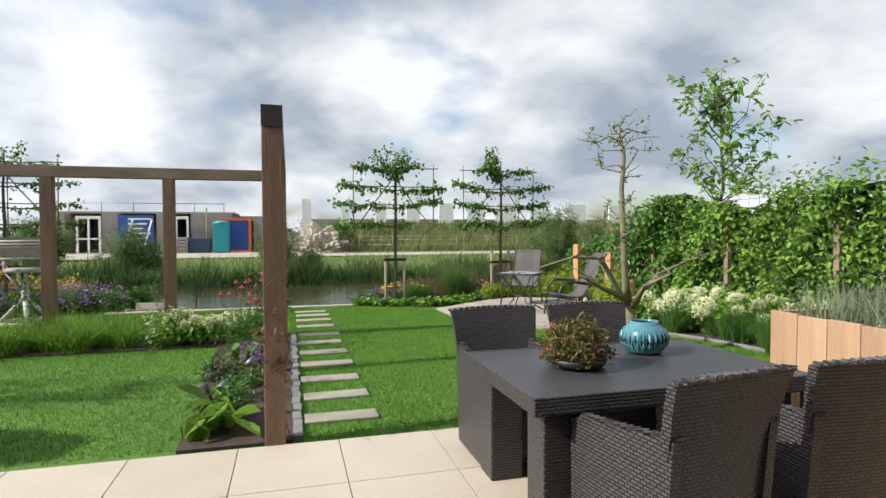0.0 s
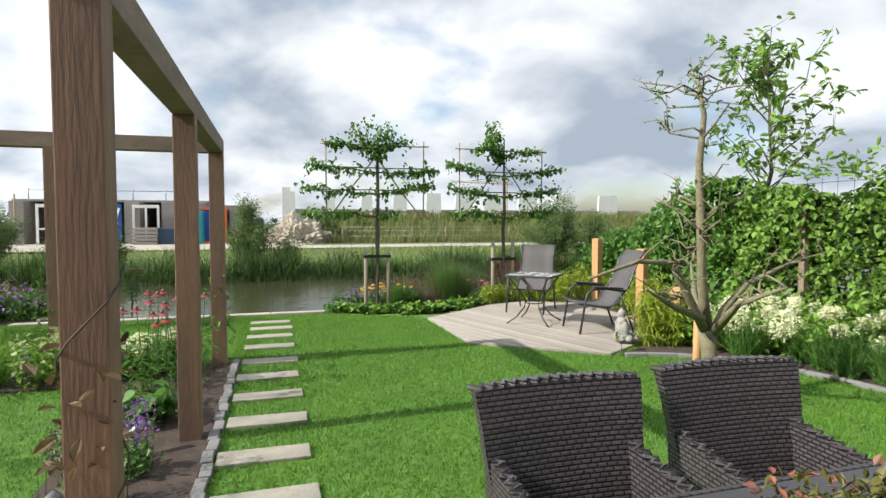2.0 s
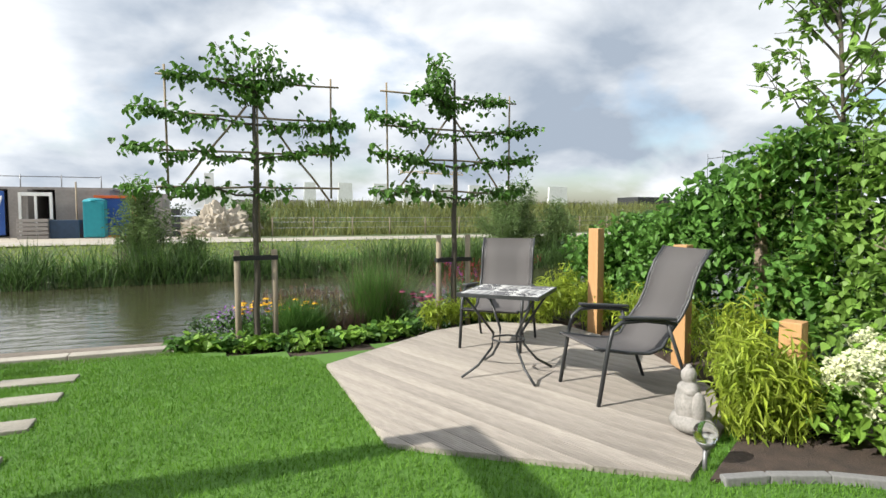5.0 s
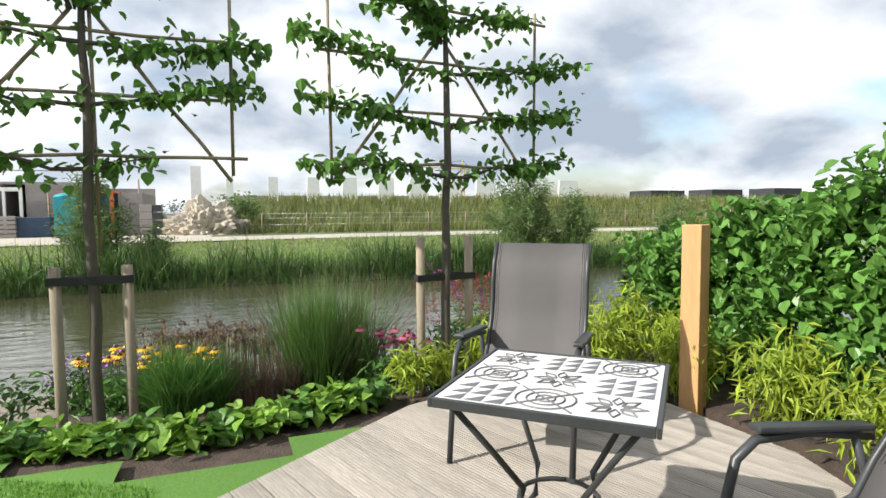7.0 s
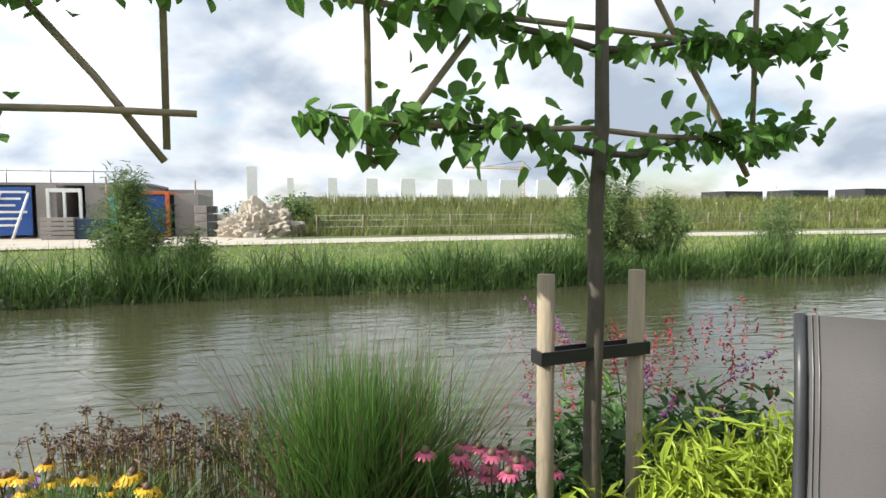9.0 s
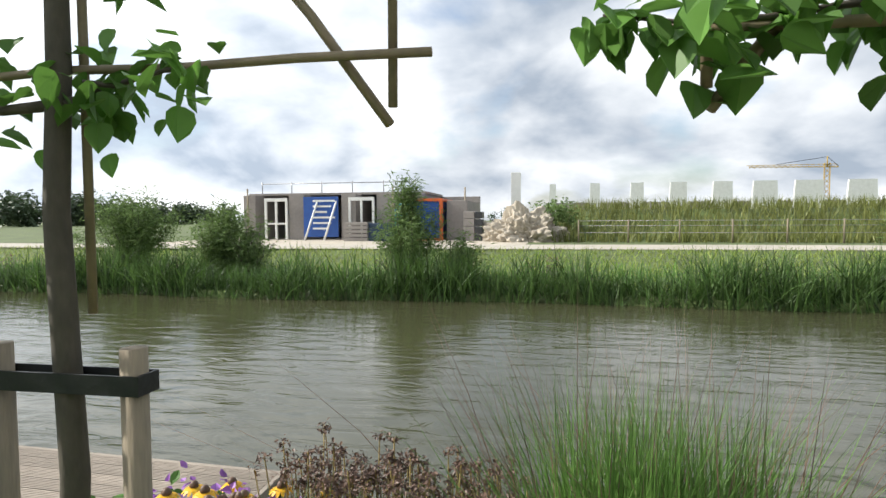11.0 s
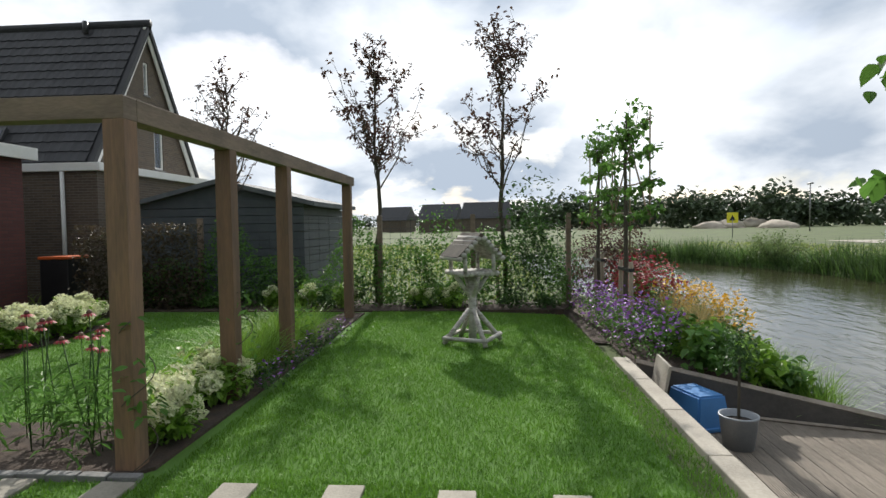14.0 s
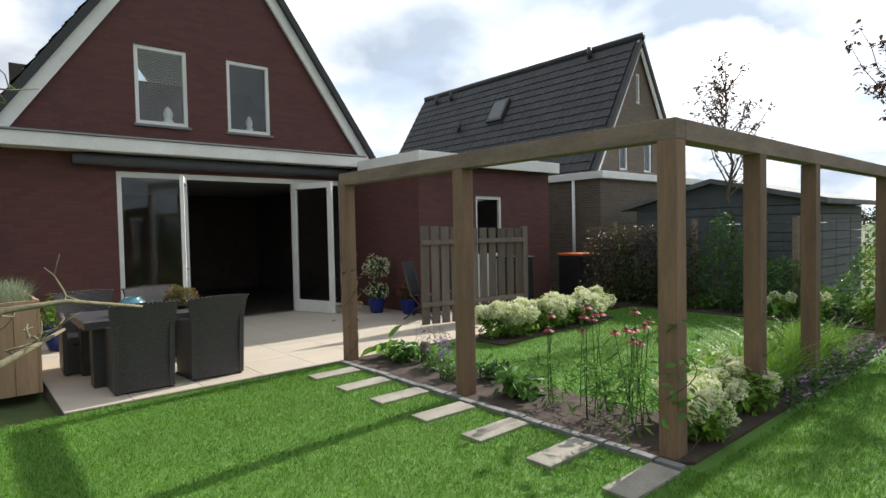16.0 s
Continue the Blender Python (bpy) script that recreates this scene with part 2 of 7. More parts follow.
M_NBRICK = brick_mat("brown_brick", (0.105, 0.078, 0.055), (0.072, 0.055, 0.042), (0.13, 0.12, 0.10))
M_ROOF = mat("anthracite_tile", (0.034, 0.035, 0.037), 0.6, (0.022, 0.023, 0.025), scale=2, fine=20, bump=0.1, vary=0.25, island=True)
M_WHITE = mat("white_paint", (0.78, 0.78, 0.75), 0.5, (0.66, 0.66, 0.62), scale=2, fine=30, bump=0.03)
M_GLASS = glass_mat("window_glass")
# room surfaces: the dimness indoors is put into this dark colour
M_DARKIN = mat("painted_dim_interior", (0.11, 0.09, 0.08), 0.9)
M_ZINC = mat("zinc_pipe", (0.27, 0.27, 0.27), 0.45, (0.2, 0.2, 0.2), metal=0.6, bump=0.05)
M_WATER = mat("canal_water", (0.056, 0.056, 0.028), 0.05, (0.046, 0.047, 0.024), scale=0.3, fine=3, bump=0.0, spec=0.5)
M_SHED = mat("grey_green_boards", (0.085, 0.10, 0.105), 0.7, (0.06, 0.07, 0.075), bump=0.1)
M_CONCWALL = mat("concrete_panel", (0.30, 0.275, 0.25), 0.9, (0.22, 0.2, 0.185), scale=0.6, fine=8, bump=0.1)
M_SAND = mat("sand", (0.46, 0.41, 0.33), 0.95, (0.33, 0.29, 0.23), scale=0.8, fine=9, bump=0.4)
M_ROAD = mat("sand_road", (0.42, 0.385, 0.32), 0.95, (0.32, 0.29, 0.24), scale=0.5, fine=6, bump=0.2)
M_TEAL = mat("teal_plastic", (0.01, 0.26, 0.30), 0.5, bump=0.02, col2=(0.008, 0.21, 0.25))
M_BLUE = mat("blue_steel", (0.018, 0.085, 0.33), 0.45, col2=(0.015, 0.065, 0.26), bump=0.02)
M_ORANGE = mat("orange_steel", (0.62, 0.12, 0.025), 0.5, col2=(0.5, 0.1, 0.02), bump=0.02)
M_COBALT = mat("cobalt_glaze", (0.012, 0.025, 0.19), 0.18, col2=(0.009, 0.018, 0.14), bump=0.02)
M_TURQ = mat("turquoise_glaze", (0.055, 0.19, 0.25), 0.22, (0.10, 0.26, 0.29), scale=9, fine=40, bump=0.05, amount=0.5)
M_STATUE = mat("grey_stone", (0.36, 0.34, 0.31), 0.9, (0.22, 0.21, 0.19), scale=12, fine=60, bump=0.5)
M_GALV = mat("galvanised", (0.33, 0.35, 0.37), 0.5, (0.25, 0.27, 0.29), metal=0.4, bump=0.05)
M_CRATE = mat("blue_crate", (0.06, 0.22, 0.50), 0.5, (0.05, 0.18, 0.42), bump=0.03)
M_YELLOWC = mat("crane_yellow", (0.55, 0.36, 0.05), 0.6, bump=0.02)
M_SIGN = mat("sign_yellow", (0.75, 0.68, 0.03), 0.5, bump=0.0, col2=(0.7, 0.62, 0.03))
M_TILEWHITE = mat("printed_tile_white", (0.66, 0.65, 0.62), 0.35, (0.6, 0.59, 0.56), bump=0.02)
M_TILEGREY = mat("printed_tile_grey", (0.16, 0.16, 0.165), 0.35, bump=0.02)

L_LIME = leaf("lime_leaf", (0.085, 0.18, 0.032), col2=(0.062, 0.135, 0.026))
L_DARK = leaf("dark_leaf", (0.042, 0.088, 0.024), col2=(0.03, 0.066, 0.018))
L_IVY = leaf("ivy_leaf", (0.10, 0.21, 0.042), col2=(0.07, 0.155, 0.03), rough=0.36)
L_VINE = leaf("vine_leaf", (0.155, 0.265, 0.05), col2=(0.115, 0.20, 0.038), trans=0.4)
L_PURPLE = leaf("purple_leaf", (0.055, 0.028, 0.032), col2=(0.075, 0.05, 0.03))
L_BAMBOO = leaf("bamboo_leaf", (0.26, 0.31, 0.035), col2=(0.16, 0.23, 0.03), trans=0.4)
L_REED = leaf("reed_leaf", (0.06, 0.112, 0.026), col2=(0.036, 0.066, 0.018), vary=0.6)
L_TUFT = leaf("tuft_leaf", (0.075, 0.165, 0.03), col2=(0.055, 0.12, 0.025))
L_TUFTL = leaf("light_tuft_leaf", (0.15, 0.26, 0.035), col2=(0.11, 0.2, 0.03))
L_STRAW = leaf("straw_leaf", (0.30, 0.24, 0.11), col2=(0.22, 0.19, 0.08))
L_BUSH = leaf("willow_leaf", (0.125, 0.18, 0.06), col2=(0.09, 0.14, 0.048))
L_LAV = leaf("lavender_leaf", (0.17, 0.20, 0.12), col2=(0.12, 0.15, 0.09))
L_FIELD = leaf("field_grass", (0.20, 0.21, 0.06), col2=(0.14, 0.17, 0.05))
L_BANK = leaf("bank_grass_leaf", (0.15, 0.23, 0.035), col2=(0.19, 0.21, 0.06), vary=0.35)
L_TALL = leaf("tall_grass_leaf", (0.085, 0.165, 0.035), col2=(0.065, 0.13, 0.03))
L_PLUME = leaf("plume_leaf", (0.15, 0.095, 0.065), col2=(0.11, 0.07, 0.06))
L_COPPER = leaf("copper_leaf", (0.05, 0.045, 0.022), col2=(0.045, 0.03, 0.02))
L_FARTREE = leaf("far_tree_leaf", (0.065, 0.095, 0.05), trans=0.1)
P_WHITE = leaf("white_petal", (0.78, 0.78, 0.56), vary=0.12, trans=0.25, col2=(0.68, 0.72, 0.44))
P_PURPLE = leaf("purple_petal", (0.26, 0.10, 0.42), vary=0.3, trans=0.2, col2=(0.32, 0.14, 0.40))
P_YELLOW = leaf("yellow_petal", (0.75, 0.46, 0.02), vary=0.2, trans=0.2, col2=(0.7, 0.38, 0.02))
P_RED = leaf("red_petal", (0.36, 0.035, 0.035), vary=0.3, trans=0.2, col2=(0.26, 0.03, 0.05))
P_PINK = leaf("pink_petal", (0.50, 0.10, 0.20), vary=0.3, trans=0.2, col2=(0.42, 0.09, 0.14))
P_DRY = leaf("dry_flower", (0.14, 0.085, 0.06), vary=0.3, trans=0.1)


# ---------------------------------------------------------------- mesh tools
def mesh(name, verts, faces, material, parent=None, label="", smooth=False):
    me = bpy.data.meshes.new(name)
    me.from_pydata([tuple(v) for v in verts], [], faces)
    me.materials.append(material)
    if smooth:
        me.polygons.foreach_set("use_smooth", [True] * len(me.polygons))
    ob = new(name, me)
    if parent:
        ob.parent = parent
    if label:
        tagged(ob, label)
    return ob


def part(name, bm, material, parent=None, label="", smooth=False):
    me = bpy.data.meshes.new(name)
    bm.to_mesh(me)
    bm.free()
    me.materials.append(material)
    if smooth:
        me.polygons.foreach_set("use_smooth", [True] * len(me.polygons))
    ob = new(name, me)
    if parent:
        ob.parent = parent
    if label:
        tagged(ob, label)
    return ob


def add_box(bm, x0, x1, y0, y1, z0, z1, bevel=0.0, m=None):
    r = bmesh.ops.create_cube(bm, size=1.0)
    vs = r["verts"]
    for v in vs:
        v.co = Vector(((x0 + x1) / 2 + v.co.x * (x1 - x0), (y0 + y1) / 2 + v.co.y * (y1 - y0), (z0 + z1) / 2 + v.co.z * (z1 - z0)))
    if m is not None:
        for v in vs:
            v.co = m @ v.co
    if bevel:
        es = {e for v in vs for e in v.link_edges}
        bmesh.ops.bevel(bm, geom=list(es), offset=bevel, segments=2, affect="EDGES", profile=0.6)
    return bm


def box(name, x0, x1, y0, y1, z0, z1, material, parent=None, bevel=0.006, label="", m=None):
    return part(name, add_box(bmesh.new(), x0, x1, y0, y1, z0, z1, bevel, m), material, parent, label)


def add_tube(bm, pts, radii, seg=8, cap=True):
    """A tube along a line of points."""
    pts = [Vector(p) for p in pts]
    if not hasattr(radii, "__len__"):
        radii = [radii] * len(pts)
    rings = []
    for i, p in enumerate(pts):
        d = (pts[min(i + 1, len(pts) - 1)] - pts[max(i - 1, 0)]).normalized()
        a = d.cross(Vector((0, 0, 1)))
        if a.length < 0.05:
            a = d.cross(Vector((1, 0, 0)))
        a.normalize()
        b = d.cross(a)
        rings.append([bm.verts.new(p + radii[i] * (math.cos(t) * a + math.sin(t) * b)) for t in (2 * math.pi * k / seg for k in range(seg))])
    for r0, r1 in zip(rings, rings[1:]):
        for k in range(seg):
            bm.faces.new((r0[k], r0[(k + 1) % seg], r1[(k + 1) % seg], r1[k]))
    if cap:
        bm.faces.new(rings[0][::-1])
        bm.faces.new(rings[-1])
    return bm


def tube(name, pts, radii, material, parent=None, seg=8, label="", smooth=True):
    return part(name, add_tube(bmesh.new(), pts, radii, seg), material, parent, label, smooth)


def lathe(name, profile, material, parent=None, seg=32, label="", at=(0, 0, 0)):
    bm = bmesh.new()
    rings = []
    for r, z in profile:
        rings.append([bm.verts.new((at[0] + r * math.cos(2 * math.pi * k / seg), at[1] + r * math.sin(2 * math.pi * k / seg), at[2] + z)) for k in range(seg)])
    for r0, r1 in zip(rings, rings[1:]):
        for k in range(seg):
            bm.faces.new((r0[k], r0[(k + 1) % seg], r1[(k + 1) % seg], r1[k]))
    bm.faces.new(rings[0][::-1])
    bm.faces.new(rings[-1])
    return part(name, bm, material, parent, label, True)


def prism(name, poly, z0, z1, material, parent=None, label=""):
    """A slab of a flat outline."""
    bm = bmesh.new()
    lo = [bm.verts.new((x, y, z0)) for x, y in poly]
    hi = [bm.verts.new((x, y, z1)) for x, y in poly]
    bm.faces.new(hi)
    bm.faces.new(lo[::-1])
    k = len(poly)
    for i in range(k):
        bm.faces.new((lo[i], lo[(i + 1) % k], hi[(i + 1) % k], hi[i]))
    return part(name, bm, material, parent, label)


def empty(name, x=0, y=0, z=0, rz=0, label="", category="", group="", kind=""):
    ob = new(name)
    ob.matrix_basis = pose(x, y, z, 0, 0, rz)
    return tagged(ob, label, category, group, kind)


RNG = np.random.default_rng(7)


def leaves(name, centres, size, material, parent=None, label="", spread=0.0, droop=0.3, shape="oval", up=0.0):
    """Many small folded leaves, one at each centre."""
    c = np.asarray(centres, float)
    n = len(c)
    c = c + RNG.normal(0, spread, (n, 3)) if spread else c
    s = size * RNG.uniform(0.6, 1.25, (n, 1))
    a = RNG.uniform(0, 2 * np.pi, n)
    tilt = RNG.normal(-droop, 0.5, n) + up
    d = np.stack([np.cos(a) * np.cos(tilt), np.sin(a) * np.cos(tilt), np.sin(tilt)], 1)
    w = np.stack([-np.sin(a), np.cos(a), RNG.normal(0, 0.45, n)], 1)
    w /= np.linalg.norm(w, axis=1, keepdims=True)
    up_v = np.cross(d, w)
    prof = {"oval": ((0.0, 0.05), (0.25, 0.22), (0.5, 0.27), (0.75, 0.19)), "slim": ((0.0, 0.02), (0.25, 0.08), (0.5, 0.09), (0.75, 0.06)), "round": ((0.04, 0.2), (0.16, 0.4), (0.42, 0.44), (0.72, 0.27))}[shape]
    if size < 0.065 or shape == "slim":
        prof = prof[1:3] if shape != "slim" else prof[2:3]
    fold = up_v * s * 0.09
    rows = [c - fold * 0.3]
    for a1, w1 in prof:
        rows.append(c + d * s * a1 + w * s * w1 + fold * (w1 / 0.4 + a1 * 0.3))
    rows.append(c + d * s - fold * 1.2)
    for a1, w1 in prof[::-1]:
        rows.append(c + d * s * a1 - w * s * w1 + fold * (w1 / 0.4 + a1 * 0.3))
    k = len(rows)
    h = k // 2
    v = np.stack(rows, 1).reshape(-1, 3)
    f = [q for i in range(0, k * n, k) for q in (tuple(range(i + h, i - 1, -1)), (i,) + tuple(range(i + k - 1, i + h - 1, -1)))]
    return mesh(name, v, f, material, parent, label)


def blades(name, roots, height, width, material, parent=None, label="", lean=0.35, bend=0.5, segs=3, var=0.35):
    """Curved grass blades from the given roots."""
    r = np.asarray(roots, float)
    n = len(r)
    h = height * RNG.uniform(1 - var, 1 + var * 0.6, n)
    a = RNG.uniform(0, 2 * np.pi, n)
    ln = np.minimum(np.abs(RNG.normal(0, lean, n)), 2.2 * lean)
    d = np.stack([np.cos(a), np.sin(a)], 1)
    side = np.stack([-np.sin(a), np.cos(a), np.zeros(n)], 1)
    turn = RNG.uniform(-1.2, 1.2, n)
    side = side * np.cos(turn)[:, None] + np.stack([d[:, 0], d[:, 1], np.zeros(n)], 1) * np.sin(turn)[:, None]
    cols = []
    for k in range(segs + 1):
        t = k / segs
        out = ln * t * h + bend * ln * h * t * t * 1.5
        z = h * t - bend * np.minimum(ln, 1.2) * h * t * t * 0.55
        p = r + np.stack([d[:, 0] * out, d[:, 1] * out, z], 1)
        w = width * (1 - t) ** 0.7 * 0.5
        if k < segs:
            cols += [p - side * w, p + side * w]
        else:
            cols += [p]
    m = len(cols)
    v = np.stack(cols, 1).reshape(-1, 3)
    f = []
    for i in range(0, m * n, m):
        for k in range(segs - 1):
            f.append((i + 2 * k, i + 2 * k + 1, i + 2 * k + 3, i + 2 * k + 2))
        f.append((i + 2 * segs - 2, i + 2 * segs - 1, i + 2 * segs))
    return mesh(name, v, f, material, parent, label)


def disc_points(n, r, x=0, y=0, z=0):
    a, q = RNG.uniform(0, 2 * np.pi, n), np.sqrt(RNG.uniform(0, 1, n)) * r
    return np.stack([x + q * np.cos(a), y + q * np.sin(a), np.full(n, z)], 1)


def blob_points(n, rx, ry, rz, x=0, y=0, z=0, shell=0.5):
    d = RNG.normal(0, 1, (n, 3))
    d /= np.linalg.norm(d, axis=1, keepdims=True)
    q = RNG.uniform(shell, 1, (n, 1))
    p = d * q * (1 + 0.25 * np.sin(d[:, :1] * 5 + x) * np.cos(d[:, 1:2] * 4 + y))
    return p * np.array([rx, ry, rz]) + np.array([x, y, z])


# ---------------------------------------------------------------- ground and water
WATER_Z = -0.75


def near_bank(x):
    if x < -1.5:
        return 15.35 - 0.1 * max(0.0, -4 - x) + 0.12 * math.sin(x * 0.9)
    return 14.6 + (0.25 * math.sin(x * 0.9) if x > 2.2 else 0.0)


def far_bank(x):
    return 26.2 + 0.2 * math.sin(x * 0.5) - 0.018 * max(0.0, -16 - x) ** 2


def ground_z(x, y):
    if -2.3 < x < 2.3 and 13.2 < y < 16.0:
        return -1.1
    nb, fb = near_bank(x), far_bank(x)
    if y < nb:
        return -0.55 * max(0.0, min(1.0, (y - nb + 1.3) / 1.3)) ** 1.3 - 0.12
    if y < fb:
        return max(-1.5, -0.56 - 1.2 * min(y - nb, fb - y))
    t = min(1.0, (y - fb) / 8.0)
    z = -0.6 + 0.75 * t
    if y > 41.5 and x > 2.0:
        z += 1.75 * max(0.0, min(1.0, (y - 43.0) / 4.0)) * max(0.0, min(1.0, (x - 2.0) / 4.0))
    return z


def axis_steps(lo, a, b, hi, step):
    fine = list(np.arange(a, b + 0.01, step))
    left, right, d = [], [], step
    v = a
    while v > lo:
        d *= 1.35
        v -= d
        left.append(v)
    v, d = b, step
    while v < hi:
        d *= 1.35
        v += d
        right.append(v)
    return left[::-1] + fine + right


gx, gy = axis_steps(-900, -30, 30, 900, 0.6), axis_steps(-900, 4, 50, 900, 0.45)
gv = [(x, y, ground_z(x, y) if y > 4 else -0.12) for y in gy for x in gx]
nx = len(gx)
gf = [(j * nx + i, j * nx + i + 1, (j + 1) * nx + i + 1, (j + 1) * nx + i) for j in range(len(gy) - 1) for i in range(nx - 1)]
tagged(mesh("ground", gv, gf, M_GROUND, smooth=True), "rough grassy ground running out to the flat horizon", "ground", kind="structure")

wm = M_WATER.node_tree
w_no = wm.nodes.new("ShaderNodeTexNoise")
w_no.inputs["Scale"].default_value, w_no.inputs["Detail"].default_value, w_no.inputs["Distortion"].default_value = 1.5, 4.0, 0.8
w_mp = wm.nodes.new("ShaderNodeMapping"); w_mp.inputs["Scale"].default_value = (0.8, 2.2, 1.0)
w_mp.inputs["Rotation"].default_value = (0, 0, 0.25)
w_t = wm.nodes.new("ShaderNodeTexCoord")
wm.links.new(w_t.outputs["Object"], w_mp.inputs[0]); wm.links.new(w_mp.outputs[0], w_no.inputs["Vector"])
w_b = wm.nodes.new("ShaderNodeBump"); w_b.inputs["Strength"].default_value, w_b.inputs["Distance"].default_value = 0.6, 0.045
wm.links.new(w_no.outputs["Fac"], w_b.inputs["Height"]); wm.links.new(w_b.outputs[0], wm.nodes["Principled BSDF"].inputs["Normal"])
wx = [-60, -30, -15, 0, 15, 30, 60, 120]
wv = [(x, y, WATER_Z) for y in (0, 13.35, 20, 30) for x in wx]
wf = [(j * 8 + i, j * 8 + i + 1, (j + 1) * 8 + i + 1, (j + 1) * 8 + i) for j in (1, 2) for i in range(7)]
wf += [(i, i + 1, 8 + i + 1, 8 + i) for i in range(2)]
tagged(mesh("water", wv, wf, M_WATER), "dark greenish canal water with small wind ripples", "water", kind="structure")

# lawn: a skin of soil and the blades that stand in it
STEPS = [(0.82, 1.38, y - 0.11, y + 0.11) for y in (5.43, 6.06, 6.68, 7.36, 8.0, 8.66, 9.3, 10.05, 10.7, 11.35, 12.0)]
DECK = [(3.45, 11.45), (3.47, 9.5), (4.82, 8.5), (5.55, 8.95), (6.15, 9.6), (6.6, 11.0), (6.5, 12.3), (5.7, 12.75), (4.9, 12.5)]
BEDS = {
    "pergola": [(-0.05, 4.97), (0.72, 4.97), (0.72, 9.3), (0.6, 9.4), (-2.9, 9.42), (-5.8, 9.4), (-5.8, 9.0), (-3.0, 8.75), (-0.2, 8.75)],
    "hedge": [(4.9, 8.45), (5.6, 8.25), (6.1, 7.7), (6.35, 6.6), (6.5, 5.0), (8.6, 5.0), (8.6, 13.6), (6.6, 13.2), (6.75, 11.0), (6.25, 9.5), (5.6, 8.85)],
    "shore": [(2.2, 13.0), (2.4, 12.55), (3.4, 12.0), (3.5, 11.5), (4.9, 12.5), (5.7, 12.8), (6.6, 12.3), (6.7, 13.4), (6.7, 14.3), (2.25, 14.35)],
    "white_border": [(-4.6, 5.0), (-1.3, 5.0), (-1.4, 5.75), (-4.5, 5.55)],
    "fence_border": [(-7.4, 4.0), (-6.1, 4.3), (-6.0, 9.0), (-6.1, 12.9), (-7.4, 13.3)],
    "west_shore": [(-2.5, 13.2), (-6.2, 12.9), (-7.4, 13.2), (-10, 13.6), (-10, 14.6), (-6, 15.1), (-3, 15.3), (-1.75, 15.3)],
}


def inside(poly, x, y):
    hit = False
    for (ax, ay), (bx, by) in zip(poly, poly[1:] + poly[:1]):
        if (ay > y) != (by > y) and x < ax + (bx - ax) * (y - ay) / (by - ay):
            hit = not hit
    return hit


def lawn_z(x, y):
    return -0.07 * max(0.0, min(1.0, (y - 11.0) / 2.0))


LAWN = [(-6.1, 4.9), (-1.2, 4.95), (6.5, 4.95), (6.5, 8.6), (5.5, 9.2), (5.0, 12.5), (3.4, 12.1), (2.3, 12.75), (1.9, 12.99), (-2.9, 12.99), (-6.1, 12.9)]
lx, ly = np.arange(-6.1, 6.6, 0.3), np.arange(4.95, 13.0, 0.3)
lv, lf, li = [], [], {}
for j, y in enumerate(ly):
    for i, x in enumerate(lx):
        if i + 1 < len(lx) and j + 1 < len(ly) and inside(LAWN, x + 0.15, y + 0.15):
            q = []
            for a, b in ((i, j), (i + 1, j), (i + 1, j + 1), (i, j + 1)):
                if (a, b) not in li:
                    li[(a, b)] = len(lv)
                    lv.append((lx[a], ly[b], lawn_z(lx[a], ly[b]) + 0.004))
                q.append(li[(a, b)])
            lf.append(tuple(q))
tagged(mesh("lawn", lv, lf, M_LAWN), "short bright green mown lawn soil", "lawn", kind="structure")


def inside_many(poly, x, y):
    hit = np.zeros(len(x), bool)
    for (ax, ay), (bx, by) in zip(poly, poly[1:] + poly[:1]):
        if ay != by:
            hit ^= ((ay > y) != (by > y)) & (x < ax + (bx - ax) * (y - ay) / (by - ay))
    return hit


roots = []
for n, (x0, x1, y0, y1) in ((215000, (0.7, 6.4, 4.96, 12.9)), (70000, (-5.9, 0.1, 5.0, 9.0)), (125000, (-6.0, 1.0, 9.5, 13.0))):
    px, py = RNG.uniform(x0, x1, n), RNG.uniform(y0, y1, n)
    ok = inside_many(LAWN, px, py) & ~inside_many(DECK, px, py)
    for q in BEDS.values():
        ok &= ~inside_many(q, px, py)
    for a, b, c, d in STEPS:
        ok &= ~((px > a - 0.01) & (px < b + 0.01) & (py > c) & (py < d))
    px, py = px[ok], py[ok]
    roots.append(np.stack([px, py, -0.07 * np.clip((py - 11.0) / 2.0, 0, 1)], 1))
roots = np.concatenate(roots)
tagged(blades("lawn_grass", roots, 0.037, 0.0065, M_BLADE, lean=0.45, segs=2), "short bright green mown grass blades of the lawn", "grass", kind="stuff")

for key, poly in BEDS.items():
    cx, cy = sum(p[0] for p in poly) / len(poly), sum(p[1] for p in poly) / len(poly)
    if "shore" in key:
        continue
    tagged(prism("planting_bed", poly, -0.15, 0.028, M_SOIL), "dark bark-covered soil of a planting bed", "soil", kind="structure")
v, f = [], []
for poly in (BEDS["shore"], BEDS["west_shore"]):
    x0, x1 = min(p[0] for p in poly), max(p[0] for p in poly)
    xs, ys = np.arange(x0, x1 + 0.2, 0.2), np.arange(11.4, 15.6, 0.2)
    idx = {}
    for i in range(len(xs) - 1):
        for j in range(len(ys) - 1):
            if inside(poly, xs[i] + 0.1, ys[j] + 0.1):
                q = []
                for a, b in ((i, j), (i + 1, j), (i + 1, j + 1), (i, j + 1)):
                    if (a, b) not in idx:
                        idx[(a, b)] = len(v)
                        v.append((xs[a], ys[b], max(ground_z(xs[a], ys[b]), -0.7) + 0.03))
                    q.append(idx[(a, b)])
                f.append(tuple(q))
tagged(mesh("shore_bed", v, f, M_SOIL), "sloping soil of the waterside planting beds", "soil", kind="structure")

